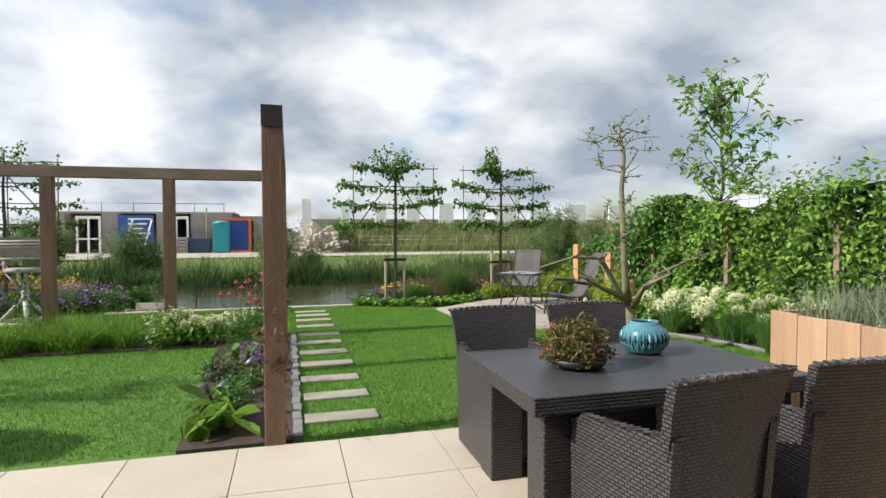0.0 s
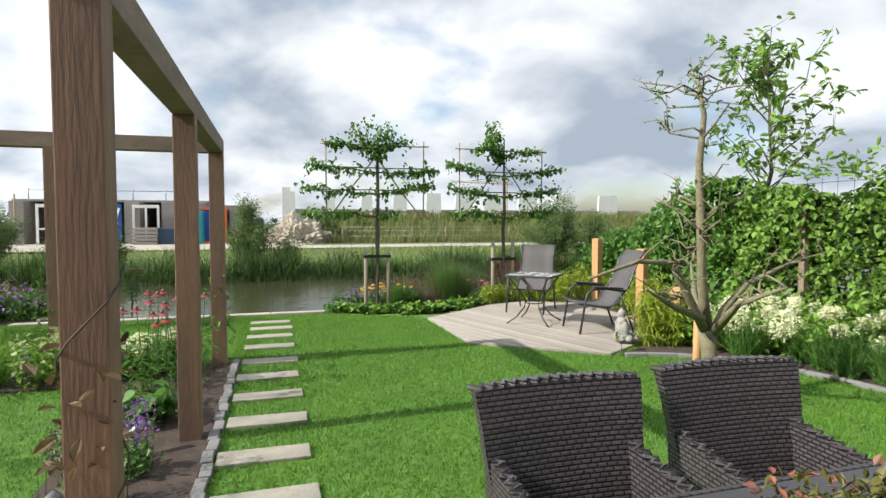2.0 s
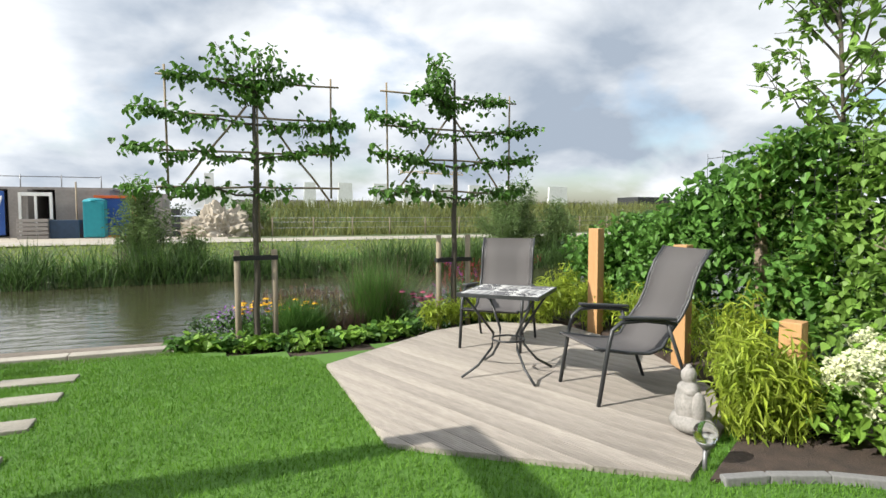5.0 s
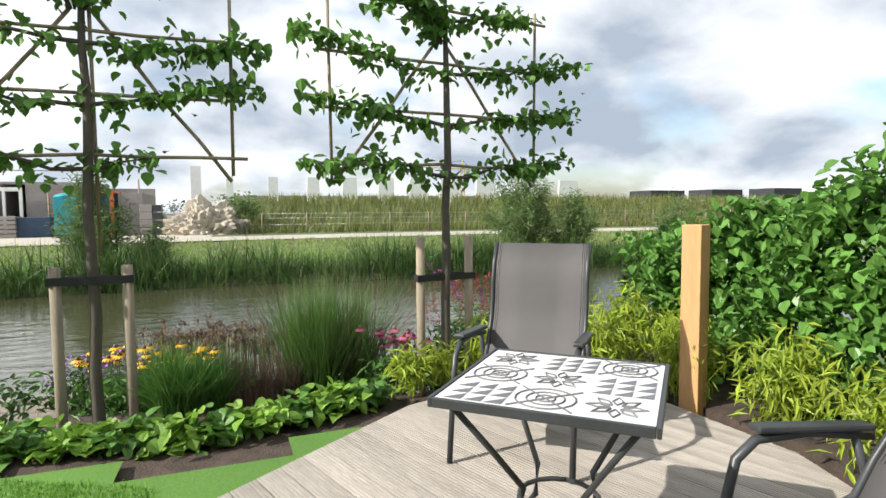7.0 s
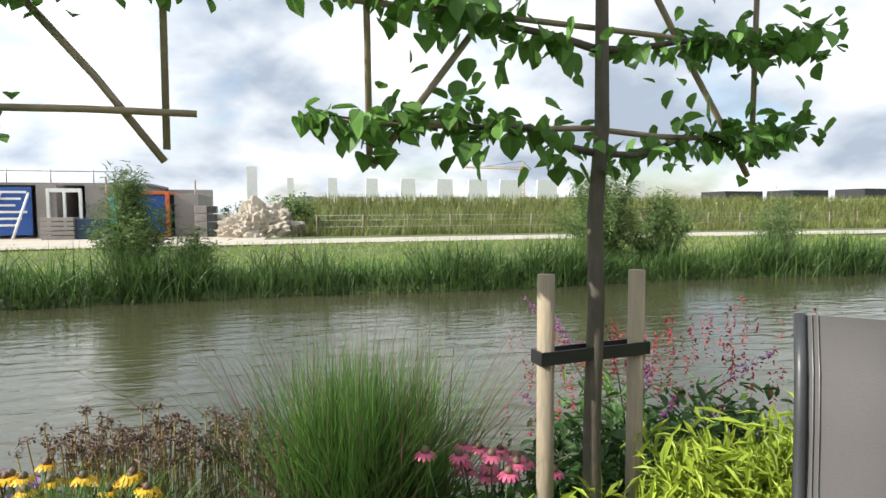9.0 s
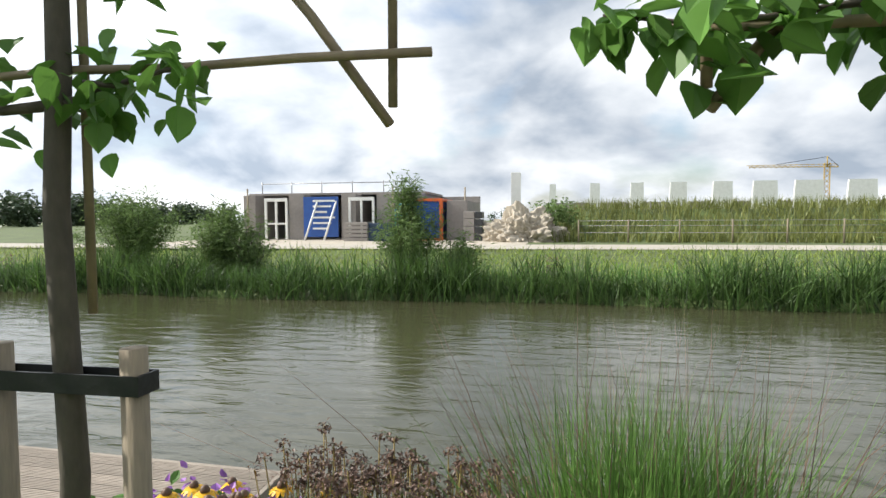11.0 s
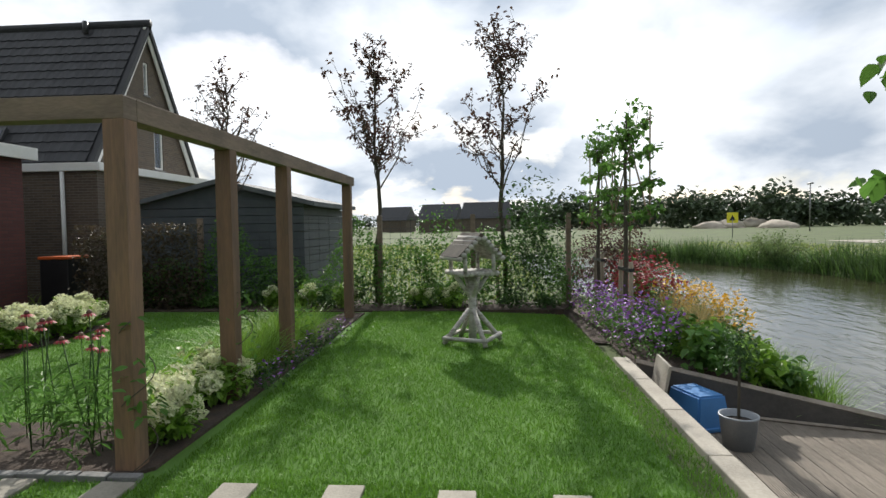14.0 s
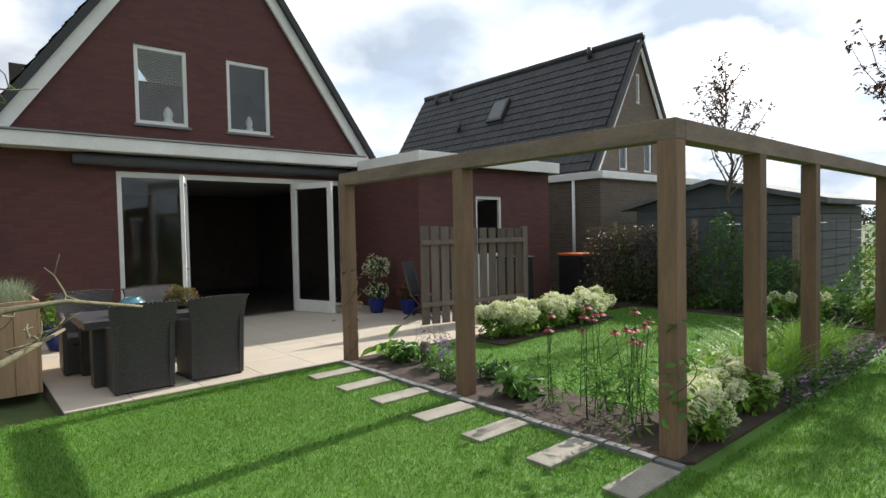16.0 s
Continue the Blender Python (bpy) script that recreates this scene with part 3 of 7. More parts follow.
# ---------------------------------------------------------------- patio, steps, kerbs
patio = tagged(prism("patio", [(-3.5, 0.22), (3.66, 0.22), (3.66, 4.93), (-0.05, 4.93), (-3.5, 4.93)], -0.15, 0.012, M_JOINT), "cream ceramic tile terrace with thin dark joints", "terrace", kind="structure")
tile_me = None
PX = [0.355 + 0.68 * k for k in range(-6, 6)]
PY = [4.185 - 0.73 * k for k in range(-1, 7)]
for i, x in enumerate(PX[:-1]):
    for j, y in enumerate(PY):
        x0, x1 = max(-3.5, x), min(3.66, PX[i + 1])
        y0, y1 = max(0.22, y), min(4.93, y + 0.73)
        if x1 - x0 < 0.1 or y1 - y0 < 0.1:
            continue
        box("tile", x0 + 0.003, x1 - 0.003, y0 + 0.003, y1 - 0.003, 0.0, 0.022, M_TILE, patio, 0.0025)

def stepping_stone():
    ob = tagged(box("stepping_stone", -0.29, 0.29, -0.11, 0.11, -0.03, 0.03, M_STONE, None, 0.008), "weathered buff concrete stepping slab set in the lawn", "paving slab", "stepping slabs beside the pergola")
    return ob


st = stepping_stone()
for k, (x0, x1, y0, y1) in enumerate(STEPS):
    yy = (y0 + y1) / 2
    mm = pose((x0 + x1) / 2 + 0.01 * math.sin(k * 2.3), yy, lawn_z(1.1, yy), 0, 0, 1.2 * math.sin(k * 1.7))
    if k == 0:
        st.matrix_basis = mm
    else:
        copy_thing(st, mm)
edging = empty("bed_edging", label="row of small grey concrete edging blocks along the bed", category="edging", kind="structure")
eb = box("block", -0.035, 0.035, -0.095, 0.095, -0.05, 0.045, M_KERB, edging, 0.006)
eb.matrix_basis = pose(0.755, 5.1, 0)
for k in range(1, 22):
    e2 = new("block", eb.data)
    e2.parent = edging
    e2.matrix_basis = pose(0.755 + 0.008 * math.sin(k * 3), 5.1 + 0.2 * k, 0.004 * math.sin(k * 5), 0, 0, 2 * math.sin(k * 4))
curve_pts = [(4.95, 8.42), (5.2, 8.36), (5.5, 8.24), (5.8, 8.02), (6.05, 7.72), (6.2, 7.35), (6.32, 6.9), (6.38, 6.4), (6.45, 5.9), (6.5, 5.3)]
for (ax, ay), (bx, by) in zip(curve_pts, curve_pts[1:]):
    L = math.hypot(bx - ax, by - ay)
    e2 = box("block", -L / 2 + 0.004, L / 2 - 0.004, -0.03, 0.03, -0.05, 0.05, M_KERB, edging, 0.008)
    e2.matrix_basis = pose((ax + bx) / 2, (ay + by) / 2, 0, 0, 0, math.degrees(math.atan2(by - ay, bx - ax)))
shore_kerb = empty("kerb", label="pale concrete kerb between lawn and jetty", category="kerb", kind="structure")
for k in range(5):
    box("kerb_stone", -2.75 + k * 0.96, -2.75 + (k + 1) * 0.96 - 0.008, 13.02, 13.19, -0.6, -0.035, M_CONC, shore_kerb, 0.012)

# ---------------------------------------------------------------- deck and jetty
deck = empty("deck", label="weathered grey grooved timber deck beside the water", category="deck", kind="structure")
prism("joist", [(4.9 + (x - 4.9) * 0.97, 10.7 + (y - 10.7) * 0.97) for x, y in DECK], -0.2, 0.01, M_JOINT, deck)


def clip_strip(poly, o, u, w0, w1):
    """The part of an outline between two lines along u."""
    n2 = Vector((-u.y, u.x))
    out = [Vector(p) for p in poly]
    for sgn, lim in ((1, w1), (-1, -w0)):
        res = []
        for a, b in zip(out, out[1:] + out[:1]):
            da, db = sgn * (a - o).dot(n2) - lim, sgn * (b - o).dot(n2) - lim
            if da <= 0:
                res.append(a)
            if (da < 0 < db) or (db < 0 < da):
                res.append(a + (b - a) * (da / (da - db)))
        out = res
        if len(out) < 3:
            return []
    return [(p.x, p.y) for p in out]


def grooved_board(name, poly, u, z0, z1, material, parent):
    """A board with its outline cut from the deck, its grain along x."""
    cx, cy = sum(p[0] for p in poly) / len(poly), sum(p[1] for p in poly) / len(poly)
    ang = math.atan2(u.y, u.x)
    ca, sa = math.cos(-ang), math.sin(-ang)
    loc = [((x - cx) * ca - (y - cy) * sa, (x - cx) * sa + (y - cy) * ca) for x, y in poly]
    o2, u2 = Vector((0, 0)), Vector((1, 0))
    ys = [p[1] for p in loc]
    bm = bmesh.new()
    w, k = min(ys), 0
    while w < max(ys) - 0.004:
        top = z1 if k % 2 == 0 else z1 - 0.004
        ww = 0.013 if k % 2 == 0 else 0.007
        q = clip_strip(loc, o2, u2, w, min(w + ww, max(ys)))
        if len(q) > 2:
            lo = [bm.verts.new((x, y, z0)) for x, y in q]
            hi = [bm.verts.new((x, y, top)) for x, y in q]
            bm.faces.new(hi)
            for i in range(len(q)):
                bm.faces.new((lo[i], lo[(i + 1) % len(q)], hi[(i + 1) % len(q)], hi[i]))
        w += ww
        k += 1
    ob = part(name, bm, material, parent)
    ob.matrix_basis = pose(cx, cy, 0, 0, 0, math.degrees(ang))
    return ob


du = Vector((0.32, -0.947)).normalized()
w = -3.2
while w < 3.2:
    q = clip_strip(DECK, Vector((4.9, 10.6)), du, w + 0.003, w + 0.142)
    if len(q) > 2:
        grooved_board("board", q, du, 0.0, 0.038, M_DECK, deck)
    w += 0.145

jetty = empty("jetty", label="low timber jetty of grooved boards over the water", category="jetty", kind="structure")
JET = [(-2.3, 13.2), (2.27, 13.2), (2.27, 15.62), (-1.5, 15.72)]
ju = Vector((1, -0.03)).normalized()
w = -1.2
while w < 2.4:
    q = clip_strip(JET, Vector((0, 14)), ju, w + 0.003, w + 0.142)
    if len(q) > 2:
        grooved_board("board", q, ju, -0.54, -0.5, M_JETTY, jetty)
    w += 0.145
box("fascia", -1.9, 1.92, -0.02, 0.02, -0.72, -0.505, M_JETTY, jetty, 0.004).matrix_basis = pose(0.39, 15.695, 0, 0, 0, -1.52)
box("fascia", 2.272, 2.31, 13.2, 15.62, -0.72, -0.502, M_JETTY, jetty, 0.004)
for px, py in ((1.9, 15.1), (-1.4, 15.2), (0, 15.15)):
    tube("pile", [(px, py, -1.6), (px, py, -0.545)], 0.08, M_STAKE, jetty, 10)
wall = empty("jetty_wall", label="sloping dark timber retaining wall beside the jetty", category="retaining wall", kind="structure")
bm = bmesh.new()
vs = [bm.verts.new(p) for p in ((-2.38, 13.2, -0.6), (-1.5, 15.68, -0.8), (-1.5, 15.68, -0.44), (-2.38, 13.2, -0.02), (-2.44, 13.2, -0.6), (-1.56, 15.68, -0.8), (-1.56, 15.68, -0.44), (-2.44, 13.2, -0.02))]
for q in ((0, 1, 2, 3), (7, 6, 5, 4), (3, 2, 6, 7), (1, 5, 6, 2), (0, 3, 7, 4), (0, 4, 5, 1)):
    bm.faces.new([vs[i] for i in q])
part("panel", bm, mat("dark_boards", (0.10, 0.09, 0.08), 0.85, (0.06, 0.055, 0.05), scale=3, fine=25, bump=0.3), wall)
tube("coping", [(-2.41, 13.2, -0.01), (-1.53, 15.7, -0.43)], 0.035, M_JETTY, wall, 4, smooth=False)
tube("skirting", [(-2.35, 13.22, -0.485), (-1.47, 15.66, -0.485)], 0.02, M_JETTY, wall, 4, smooth=False)

# ---------------------------------------------------------------- pergola
pergola = empty("pergola", label="L-shaped open pergola of square brown timber posts and beams", category="pergola")
PT = 2.38
for x, y in ((0.6, 4.98), (0.6, 7.12), (0.6, 9.245), (-0.86, 9.245), (-2.3, 9.245), (-5.3, 9.245)):
    box("post", x - 0.07, x + 0.07, y - 0.07, y + 0.07, -0.1, PT - 0.145, M_POST, pergola, 0.006)
box("beam", 0.53, 0.67, 4.91, 9.315, PT - 0.145, PT, M_BEAM, pergola, 0.006)
box("beam", -5.55, 0.527, 9.175, 9.315, PT - 0.145, PT, M_BEAM, pergola, 0.006)
box("end_cap", 0.528, 0.672, 4.903, 4.909, PT - 0.147, PT + 0.002, M_CUT, pergola, 0.001, "dark tarred end of the beam")

# ---------------------------------------------------------------- own house
HY = 0.2
house = empty("house", -0.32, 0, 0, 0, label="red-brown brick house with steep tiled gable and open glass doors", category="house")


def wall_with_holes(name, poly, holes, y0, y1, material, parent):
    """An upright wall in the plane of x and z, cut for its openings, with thickness."""
    xs = sorted({p[0] for p in poly} | {h[0] for h in holes} | {h[1] for h in holes})
    zs = sorted({p[1] for p in poly} | {h[2] for h in holes} | {h[3] for h in holes})
    bm = bmesh.new()
    for xa, xb in zip(xs, xs[1:]):
        for za, zb in zip(zs, zs[1:]):
            mx, mz = (xa + xb) / 2, (za + zb) / 2
            if any(h[0] < mx < h[1] and h[2] < mz < h[3] for h in holes):
                continue
            add_box(bm, xa, xb, y0, y1, za, zb)
    return part(name, bm, material, parent)


GX0, GX1, APX, APZ, EZ = -2.6, 4.3, 0.88, 8.25, 3.25
wall_with_holes("wall", [(GX0, -0.2), (7.0, EZ)], [(-1.92, 2.54, -0.2, 2.77)], HY - 0.3, HY, M_HOUSE, house)


def gable(name, x0, x1, apx, z0, apz, y0, y1, holes, material, parent):
    """A gable wall built of courses, with its window openings left open."""
    bm = bmesh.new()
    zs = sorted(set(list(np.arange(z0, apz, 0.0625 * 2)) + [h[2] for h in holes] + [h[3] for h in holes] + [apz]))
    for za, zb in zip(zs, zs[1:]):
        def edge(z):
            t = (z - z0) / (apz - z0)
            return x0 + (apx - x0) * t, x1 + (apx - x1) * t
        (la, ra), (lb, rb) = edge(za), edge(zb)
        cuts = sorted((h[0], h[1]) for h in holes if h[2] - 1e-6 <= za and zb <= h[3] + 1e-6)
        runs = []
        start_a, start_b = la, lb
        for c0, c1 in cuts:
            runs.append((start_a, start_b, c0, c0))
            start_a = start_b = c1
        runs.append((start_a, start_b, ra, rb))
        for a0, b0, a1, b1 in runs:
            vs = [bm.verts.new(p) for p in ((a0, y1, za), (a1, y1, za), (b1, y1, zb), (b0, y1, zb), (a0, y0, za), (a1, y0, za), (b1, y0, zb), (b0, y0, zb))]
            for q in ((3, 2, 1, 0), (4, 5, 6, 7), (0, 4, 7, 3), (1, 2, 6, 5), (0, 1, 5, 4), (3, 7, 6, 2)):
                bm.faces.new([vs[i] for i in q])
    return part(name, bm, material, parent)


def window(parent, x0, x1, z0, z1, y, name="window", sill=True):
    """A white framed window set in a wall that faces +y."""
    fr = part(name, add_box(bmesh.new(), x0, x1, y - 0.09, y - 0.03, z0, z0 + 0.07, 0.004), M_WHITE, parent)
    for n2, b in (("frame", (x0, x1, z1 - 0.07, z1)), ("frame", (x0, x0 + 0.07, z0 + 0.07, z1 - 0.07)), ("frame", (x1 - 0.07, x1, z0 + 0.07, z1 - 0.07))):
        box(n2, b[0], b[1], y - 0.09, y - 0.03, b[2], b[3], M_WHITE, fr, 0.004)
    g = box("pane", x0 + 0.07, x1 - 0.07, y - 0.066, y - 0.054, z0 + 0.07, z1 - 0.07, M_GLASS, fr, 0.0)
    g.visible_shadow = False
    if sill:
        box("sill", x0 - 0.04, x1 + 0.04, y - 0.02, y + 0.04, z0 - 0.045, z0 - 0.002, M_KERB, fr, 0.004)
    return fr


W1, W2 = (1.32, 2.2, 3.62, 5.0), (-0.26, 0.6, 3.62, 5.0)
gable("gable_wall", GX0, GX1, APX, EZ, APZ, HY - 0.3, HY, [W1, W2], M_HOUSE, house)
window(house, W1[0], W1[1], W1[2], W1[3], HY)
window(house, W2[0], W2[1], W2[2], W2[3], HY)
for ox, ow in ((1.62, 0.07), (0.1, 0.055)):
    tagged(lathe("sill_ornament", [(ow, 0.0), (ow * 1.5, 0.08), (ow * 0.9, 0.17), (ow * 1.25, 0.25), (ow * 0.7, 0.34), (ow * 0.2, 0.38)], M_WHITE, None, 18), "small white ornament on the upper window sill", "ornament", "ornaments on the sills").matrix_basis = pose(ox - 0.32, HY - 0.2, 3.62)
    box("inner_sill", ox - 0.45, ox + 0.5, HY - 0.29, HY - 0.1, 3.58, 3.615, M_WHITE, house, 0.004)
# dark surfaces behind the upper windows, indoor shade in their colour
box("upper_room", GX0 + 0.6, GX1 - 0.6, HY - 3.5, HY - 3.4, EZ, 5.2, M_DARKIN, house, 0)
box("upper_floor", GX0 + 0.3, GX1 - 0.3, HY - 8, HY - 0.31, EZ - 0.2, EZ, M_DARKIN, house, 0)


def tiled_roof(name, x_eave, z_eave, x_ridge, z_ridge, y0, y1, parent, tile_w=0.3, course=0.33):
    """A roof slope of overlapping curved tiles, joined, with the slab under it."""
    up = Vector((x_ridge - x_eave, 0, z_ridge - z_eave))
    L = up.length
    up.normalize()
    nrm = Vector((-up.z, 0, up.x))
    if nrm.z < 0:
        nrm = -nrm
    bm = bmesh.new()
    vs = []
    for d in (0.0, -0.12):
        for (a, yy) in ((0, y0), (0, y1), (L, y1), (L, y0)):
            p = Vector((x_eave, yy, z_eave)) + up * a + nrm * d
            vs.append(bm.verts.new(p))
    for q in ((0, 1, 2, 3), (7, 6, 5, 4), (0, 4, 5, 1), (2, 6, 7, 3), (1, 5, 6, 2), (0, 3, 7, 4)):
        bm.faces.new([vs[i] for i in q])
    slab = part(name, bm, M_ROOF, parent)
    V, F = [], []
    rows, cols = int(L / course), int(abs(y1 - y0) / tile_w)
    prof = ((0, 0.02), (0.12, 0.035), (0.3, 0.03), (0.55, 0.012), (0.8, 0.012), (1.0, 0.02))
    for r in range(rows):
        for c in range(cols):
            b0 = len(V)
            for a, lift in ((r * course - 0.03, 0.03), ((r + 1) * course, 0.0)):
                for t, h in prof:
                    p = Vector((x_eave, y0 + (c + t * 0.985) * tile_w, z_eave)) + up * a + nrm * (h + lift)
                    V.append(p)
            k = len(prof)
            for i in range(k - 1):
                F.append((b0 + i, b0 + i + 1, b0 + k + i + 1, b0 + k + i))
            b1 = len(V)
            for t, h in prof:
                V.append(Vector((x_eave, y0 + (c + t * 0.985) * tile_w, z_eave)) + up * (r * course - 0.03) + nrm * 0.004)
            for i in range(k - 1):
                F.append((b1 + i, b1 + i + 1, b0 + i + 1, b0 + i))
    t_ob = mesh("roof_tiles", V, F, M_ROOF, slab)
    t_ob["kind"] = "stuff"
    return slab


SL = (APZ - EZ) / (APX - GX0)
for sx, xe in ((1, GX0), (-1, GX1)):
    tiled_roof("roof", xe - sx * 0.15, EZ - 0.02, APX, APZ + 0.12, HY - 9.0, HY + 0.18, house)
    d = Vector((APX - xe, 0, APZ - EZ))
    bm = bmesh.new()
    a, b = Vector((xe - sx * 0.08, HY + 0.09, EZ - 0.05)), Vector((APX, HY + 0.09, APZ + 0.02))
    n3 = Vector((-d.z, 0, d.x)).normalized() * (1 if sx > 0 else -1)
    vs = [bm.verts.new(p) for p in (a, b, b - n3 * 0.24, a - n3 * 0.24)]
    vs += [bm.verts.new(v.co + Vector((0, -0.06, 0))) for v in vs[:4]]
    for q in ((0, 1, 2, 3), (7, 6, 5, 4), (0, 4, 5, 1), (2, 6, 7, 3), (1, 5, 6, 2), (0, 3, 7, 4)):
        bm.faces.new([vs[i] for i in q])
    part("bargeboard", bm, M_WHITE, house, "white painted bargeboard")
box("fascia", -2.29, 7.0, HY + 0.02, HY + 0.42, 3.05, 3.27, M_WHITE, house, 0.01, "white painted fascia of the flat roof edge")
box("fascia_trim", -2.25, 7.0, HY + 0.02, HY + 0.45, 3.274, 3.305, M_ZINC, house, 0.006)
box("awning_case", -1.95, 3.2, HY + 0.02, HY + 0.2, 2.83, 3.02, M_ANTH, house, 0.05, "long dark grey awning cassette")
tube("downpipe", [(4.25, HY + 0.06, 0), (4.25, HY + 0.06, 3.0)], 0.045, M_ZINC, house, 12)

# glazed door set
doors = empty("door_frame", -0.32, 0, 0, 0, label="white framed glazed patio door set with folded leaves", category="door frame", kind="structure")
for b in ((-1.92, -1.84, 0, 2.77), (2.46, 2.54, 0, 2.77), (-1.84, 2.46, 2.67, 2.77), (1.38, 1.46, 0.0, 2.67), (-0.78, -0.70, 0.0, 2.67)):
    box("jamb", b[0], b[1], HY - 0.12, HY - 0.03, b[2] + 0.002, b[3], M_WHITE, doors, 0.005)
for x0, x1 in ((1.46, 2.46), (-1.84, -0.78)):
    g = box("pane", x0, x1, HY - 0.08, HY - 0.068, 0.08, 2.67, M_GLASS, doors, 0.0)
    g.visible_shadow = False
    box("rail", x0, x1, HY - 0.1, HY - 0.05, 0.002, 0.08, M_WHITE, doors, 0.004)
box("threshold", -1.84, 2.46, HY - 0.15, HY - 0.02, -0.02, 0.028, M_ZINC, doors, 0.004)


def door_leaf(x, y, rz, wd=0.92, h=2.62):
    d = empty("door", x, y, 0.03, rz, "white framed glass door leaf standing open", "door", "open patio door leaves")
    box("stile", 0, 0.11, -0.03, 0.03, 0, h, M_WHITE, d, 0.006)
    box("stile", wd - 0.11, wd, -0.03, 0.03, 0, h, M_WHITE, d, 0.006)
    box("rail", 0.11, wd - 0.11, -0.03, 0.03, 0, 0.24, M_WHITE, d, 0.006)
    box("rail", 0.11, wd - 0.11, -0.03, 0.03, h - 0.11, h, M_WHITE, d, 0.006)
    g = box("pane", 0.11, wd - 0.11, -0.006, 0.006, 0.24, h - 0.11, M_GLASS, d, 0.0)
    g.visible_shadow = False
    hd = tube("handle", [(wd - 0.05, 0.03, 1.05), (wd - 0.05, 0.08, 1.05), (wd - 0.16, 0.085, 1.05)], 0.009, M_ZINC, d, 8)
    return d


door_leaf(1.11, HY + 0.02, 70, 0.98)
door_leaf(-1.0, HY + 0.02, 108, 1.08)

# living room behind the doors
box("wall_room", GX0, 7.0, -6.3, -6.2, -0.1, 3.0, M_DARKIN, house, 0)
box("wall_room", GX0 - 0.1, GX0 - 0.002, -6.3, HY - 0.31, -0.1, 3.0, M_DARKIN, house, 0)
box("wall_room", 7.0, 7.1, -6.3, HY - 0.0, -0.1, 3.0, M_HOUSE, house, 0)
tagged(box("floor", GX0 - 0.3, 6.65, -6.2, HY - 0.15, -0.1, 0.0, mat("dark_floor", (0.09, 0.07, 0.055), 0.4), None, 0), "dark brown living room floor", "floor", kind="structure")
tagged(box("ceiling", GX0 - 0.3, 6.65, -6.2, HY - 0.31, 2.8, 2.9, mat("ceiling_paint", (0.45, 0.43, 0.40), 0.9), None, 0), "pale plaster living room ceiling", "ceiling", kind="structure")
box("flat_roof", GX1, 7.0, -6.2, HY + 0.02, 3.05, 3.2, M_ANTH, house, 0)

# annex with the flat roof
annex = empty("annex", label="flat-roofed red-brown brick annex with white fascia", category="annex")
wall_with_holes("wall", [(-6.4, -0.2), (-2.45, 3.0)], [(-4.78, -3.98, 0.05, 2.35)], 2.35, 2.6, M_HOUSE, annex)
box("wall", -2.70, -2.45, HY + 0.005, 2.348, -0.2, 3.0, M_HOUSE, annex, 0)
box("wall", -6.4, -6.15, -3.0, 2.348, -0.2, 3.0, M_HOUSE, annex, 0)
box("roof", -6.5, -2.37, HY - 3.6, 2.75, 3.002, 3.1, M_ANTH, annex, 0.01)
box("fascia", -6.56, -2.31, 2.752, 2.81, 2.92, 3.16, M_WHITE, annex, 0.008, "white fascia board")
box("fascia", -2.368, -2.31, HY + 0.47, 2.75, 2.92, 3.16, M_WHITE, annex, 0.008, "white fascia board")
dr = window(annex, -4.78, -3.98, 1.05, 2.35, 2.6, "door_window", False)
box("door_panel", -4.78, -3.98, 2.5, 2.55, 0.05, 1.05, M_WHITE, annex, 0.006)
# dark panel whose colour gives the shade behind the door window
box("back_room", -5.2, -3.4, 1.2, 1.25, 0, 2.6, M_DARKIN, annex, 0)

# ---------------------------------------------------------------- neighbour's house and shed
nb = empty("neighbour_house", label="brown brick house with a steep dark tiled roof", category="house")
NX0, NX1, NAP, NZ, NE, NY = -15.85, -10.25, -13.05, 7.75, 3.1, 1.1
box("wall", NX0, -8.4, -10.0, 2.7, -0.2, 2.9, M_NBRICK, nb, 0)
box("fascia", NX0, -8.3, -10.0, 2.84, 2.902, 3.09, M_WHITE, nb, 0.01, "white fascia of the flat roof edge")
gable("gable_wall", NX0, NX1, NAP, NE, NZ, NY - 0.3, NY, [(-12.4, -11.9, 3.45, 4.75), (-13.9, -13.4, 3.45, 4.75), (-13.2, -12.95, 5.7, 6.7)], M_NBRICK, nb)
for x0, x1, z0, z1 in ((-12.4, -11.9, 3.45, 4.75), (-13.9, -13.4, 3.45, 4.75), (-13.2, -12.95, 5.7, 6.7)):
    window(nb, x0, x1, z0, z1, NY)
for sx, xe in ((1, NX0), (-1, NX1)):
    tiled_roof("roof", xe - sx * 0.15, NE - 0.02, NAP, NZ + 0.12, -10.0, NY + 0.2, nb, 0.3, 0.34)
    d = Vector((NAP - xe, 0, NZ - NE))
    n3 = Vector((-d.z, 0, d.x)).normalized() * (1 if sx > 0 else -1)
    a, b = Vector((xe, NY + 0.13, NE)), Vector((NAP, NY + 0.13, NZ + 0.05))
    bm = bmesh.new()
    vs = [bm.verts.new(p) for p in (a, b, b - n3 * 0.18, a - n3 * 0.18)]
    vs += [bm.verts.new(v.co + Vector((0, -0.06, 0))) for v in vs[:4]]
    for q in ((0, 1, 2, 3), (7, 6, 5, 4), (0, 4, 5, 1), (2, 6, 7, 3), (1, 5, 6, 2), (0, 3, 7, 4)):
        bm.faces.new([vs[i] for i in q])
    part("bargeboard", bm, M_WHITE, nb)
tube("ridge", [(NAP, -10, NZ + 0.14), (NAP, NY + 0.22, NZ + 0.14)], 0.11, M_ROOF, nb, 10)
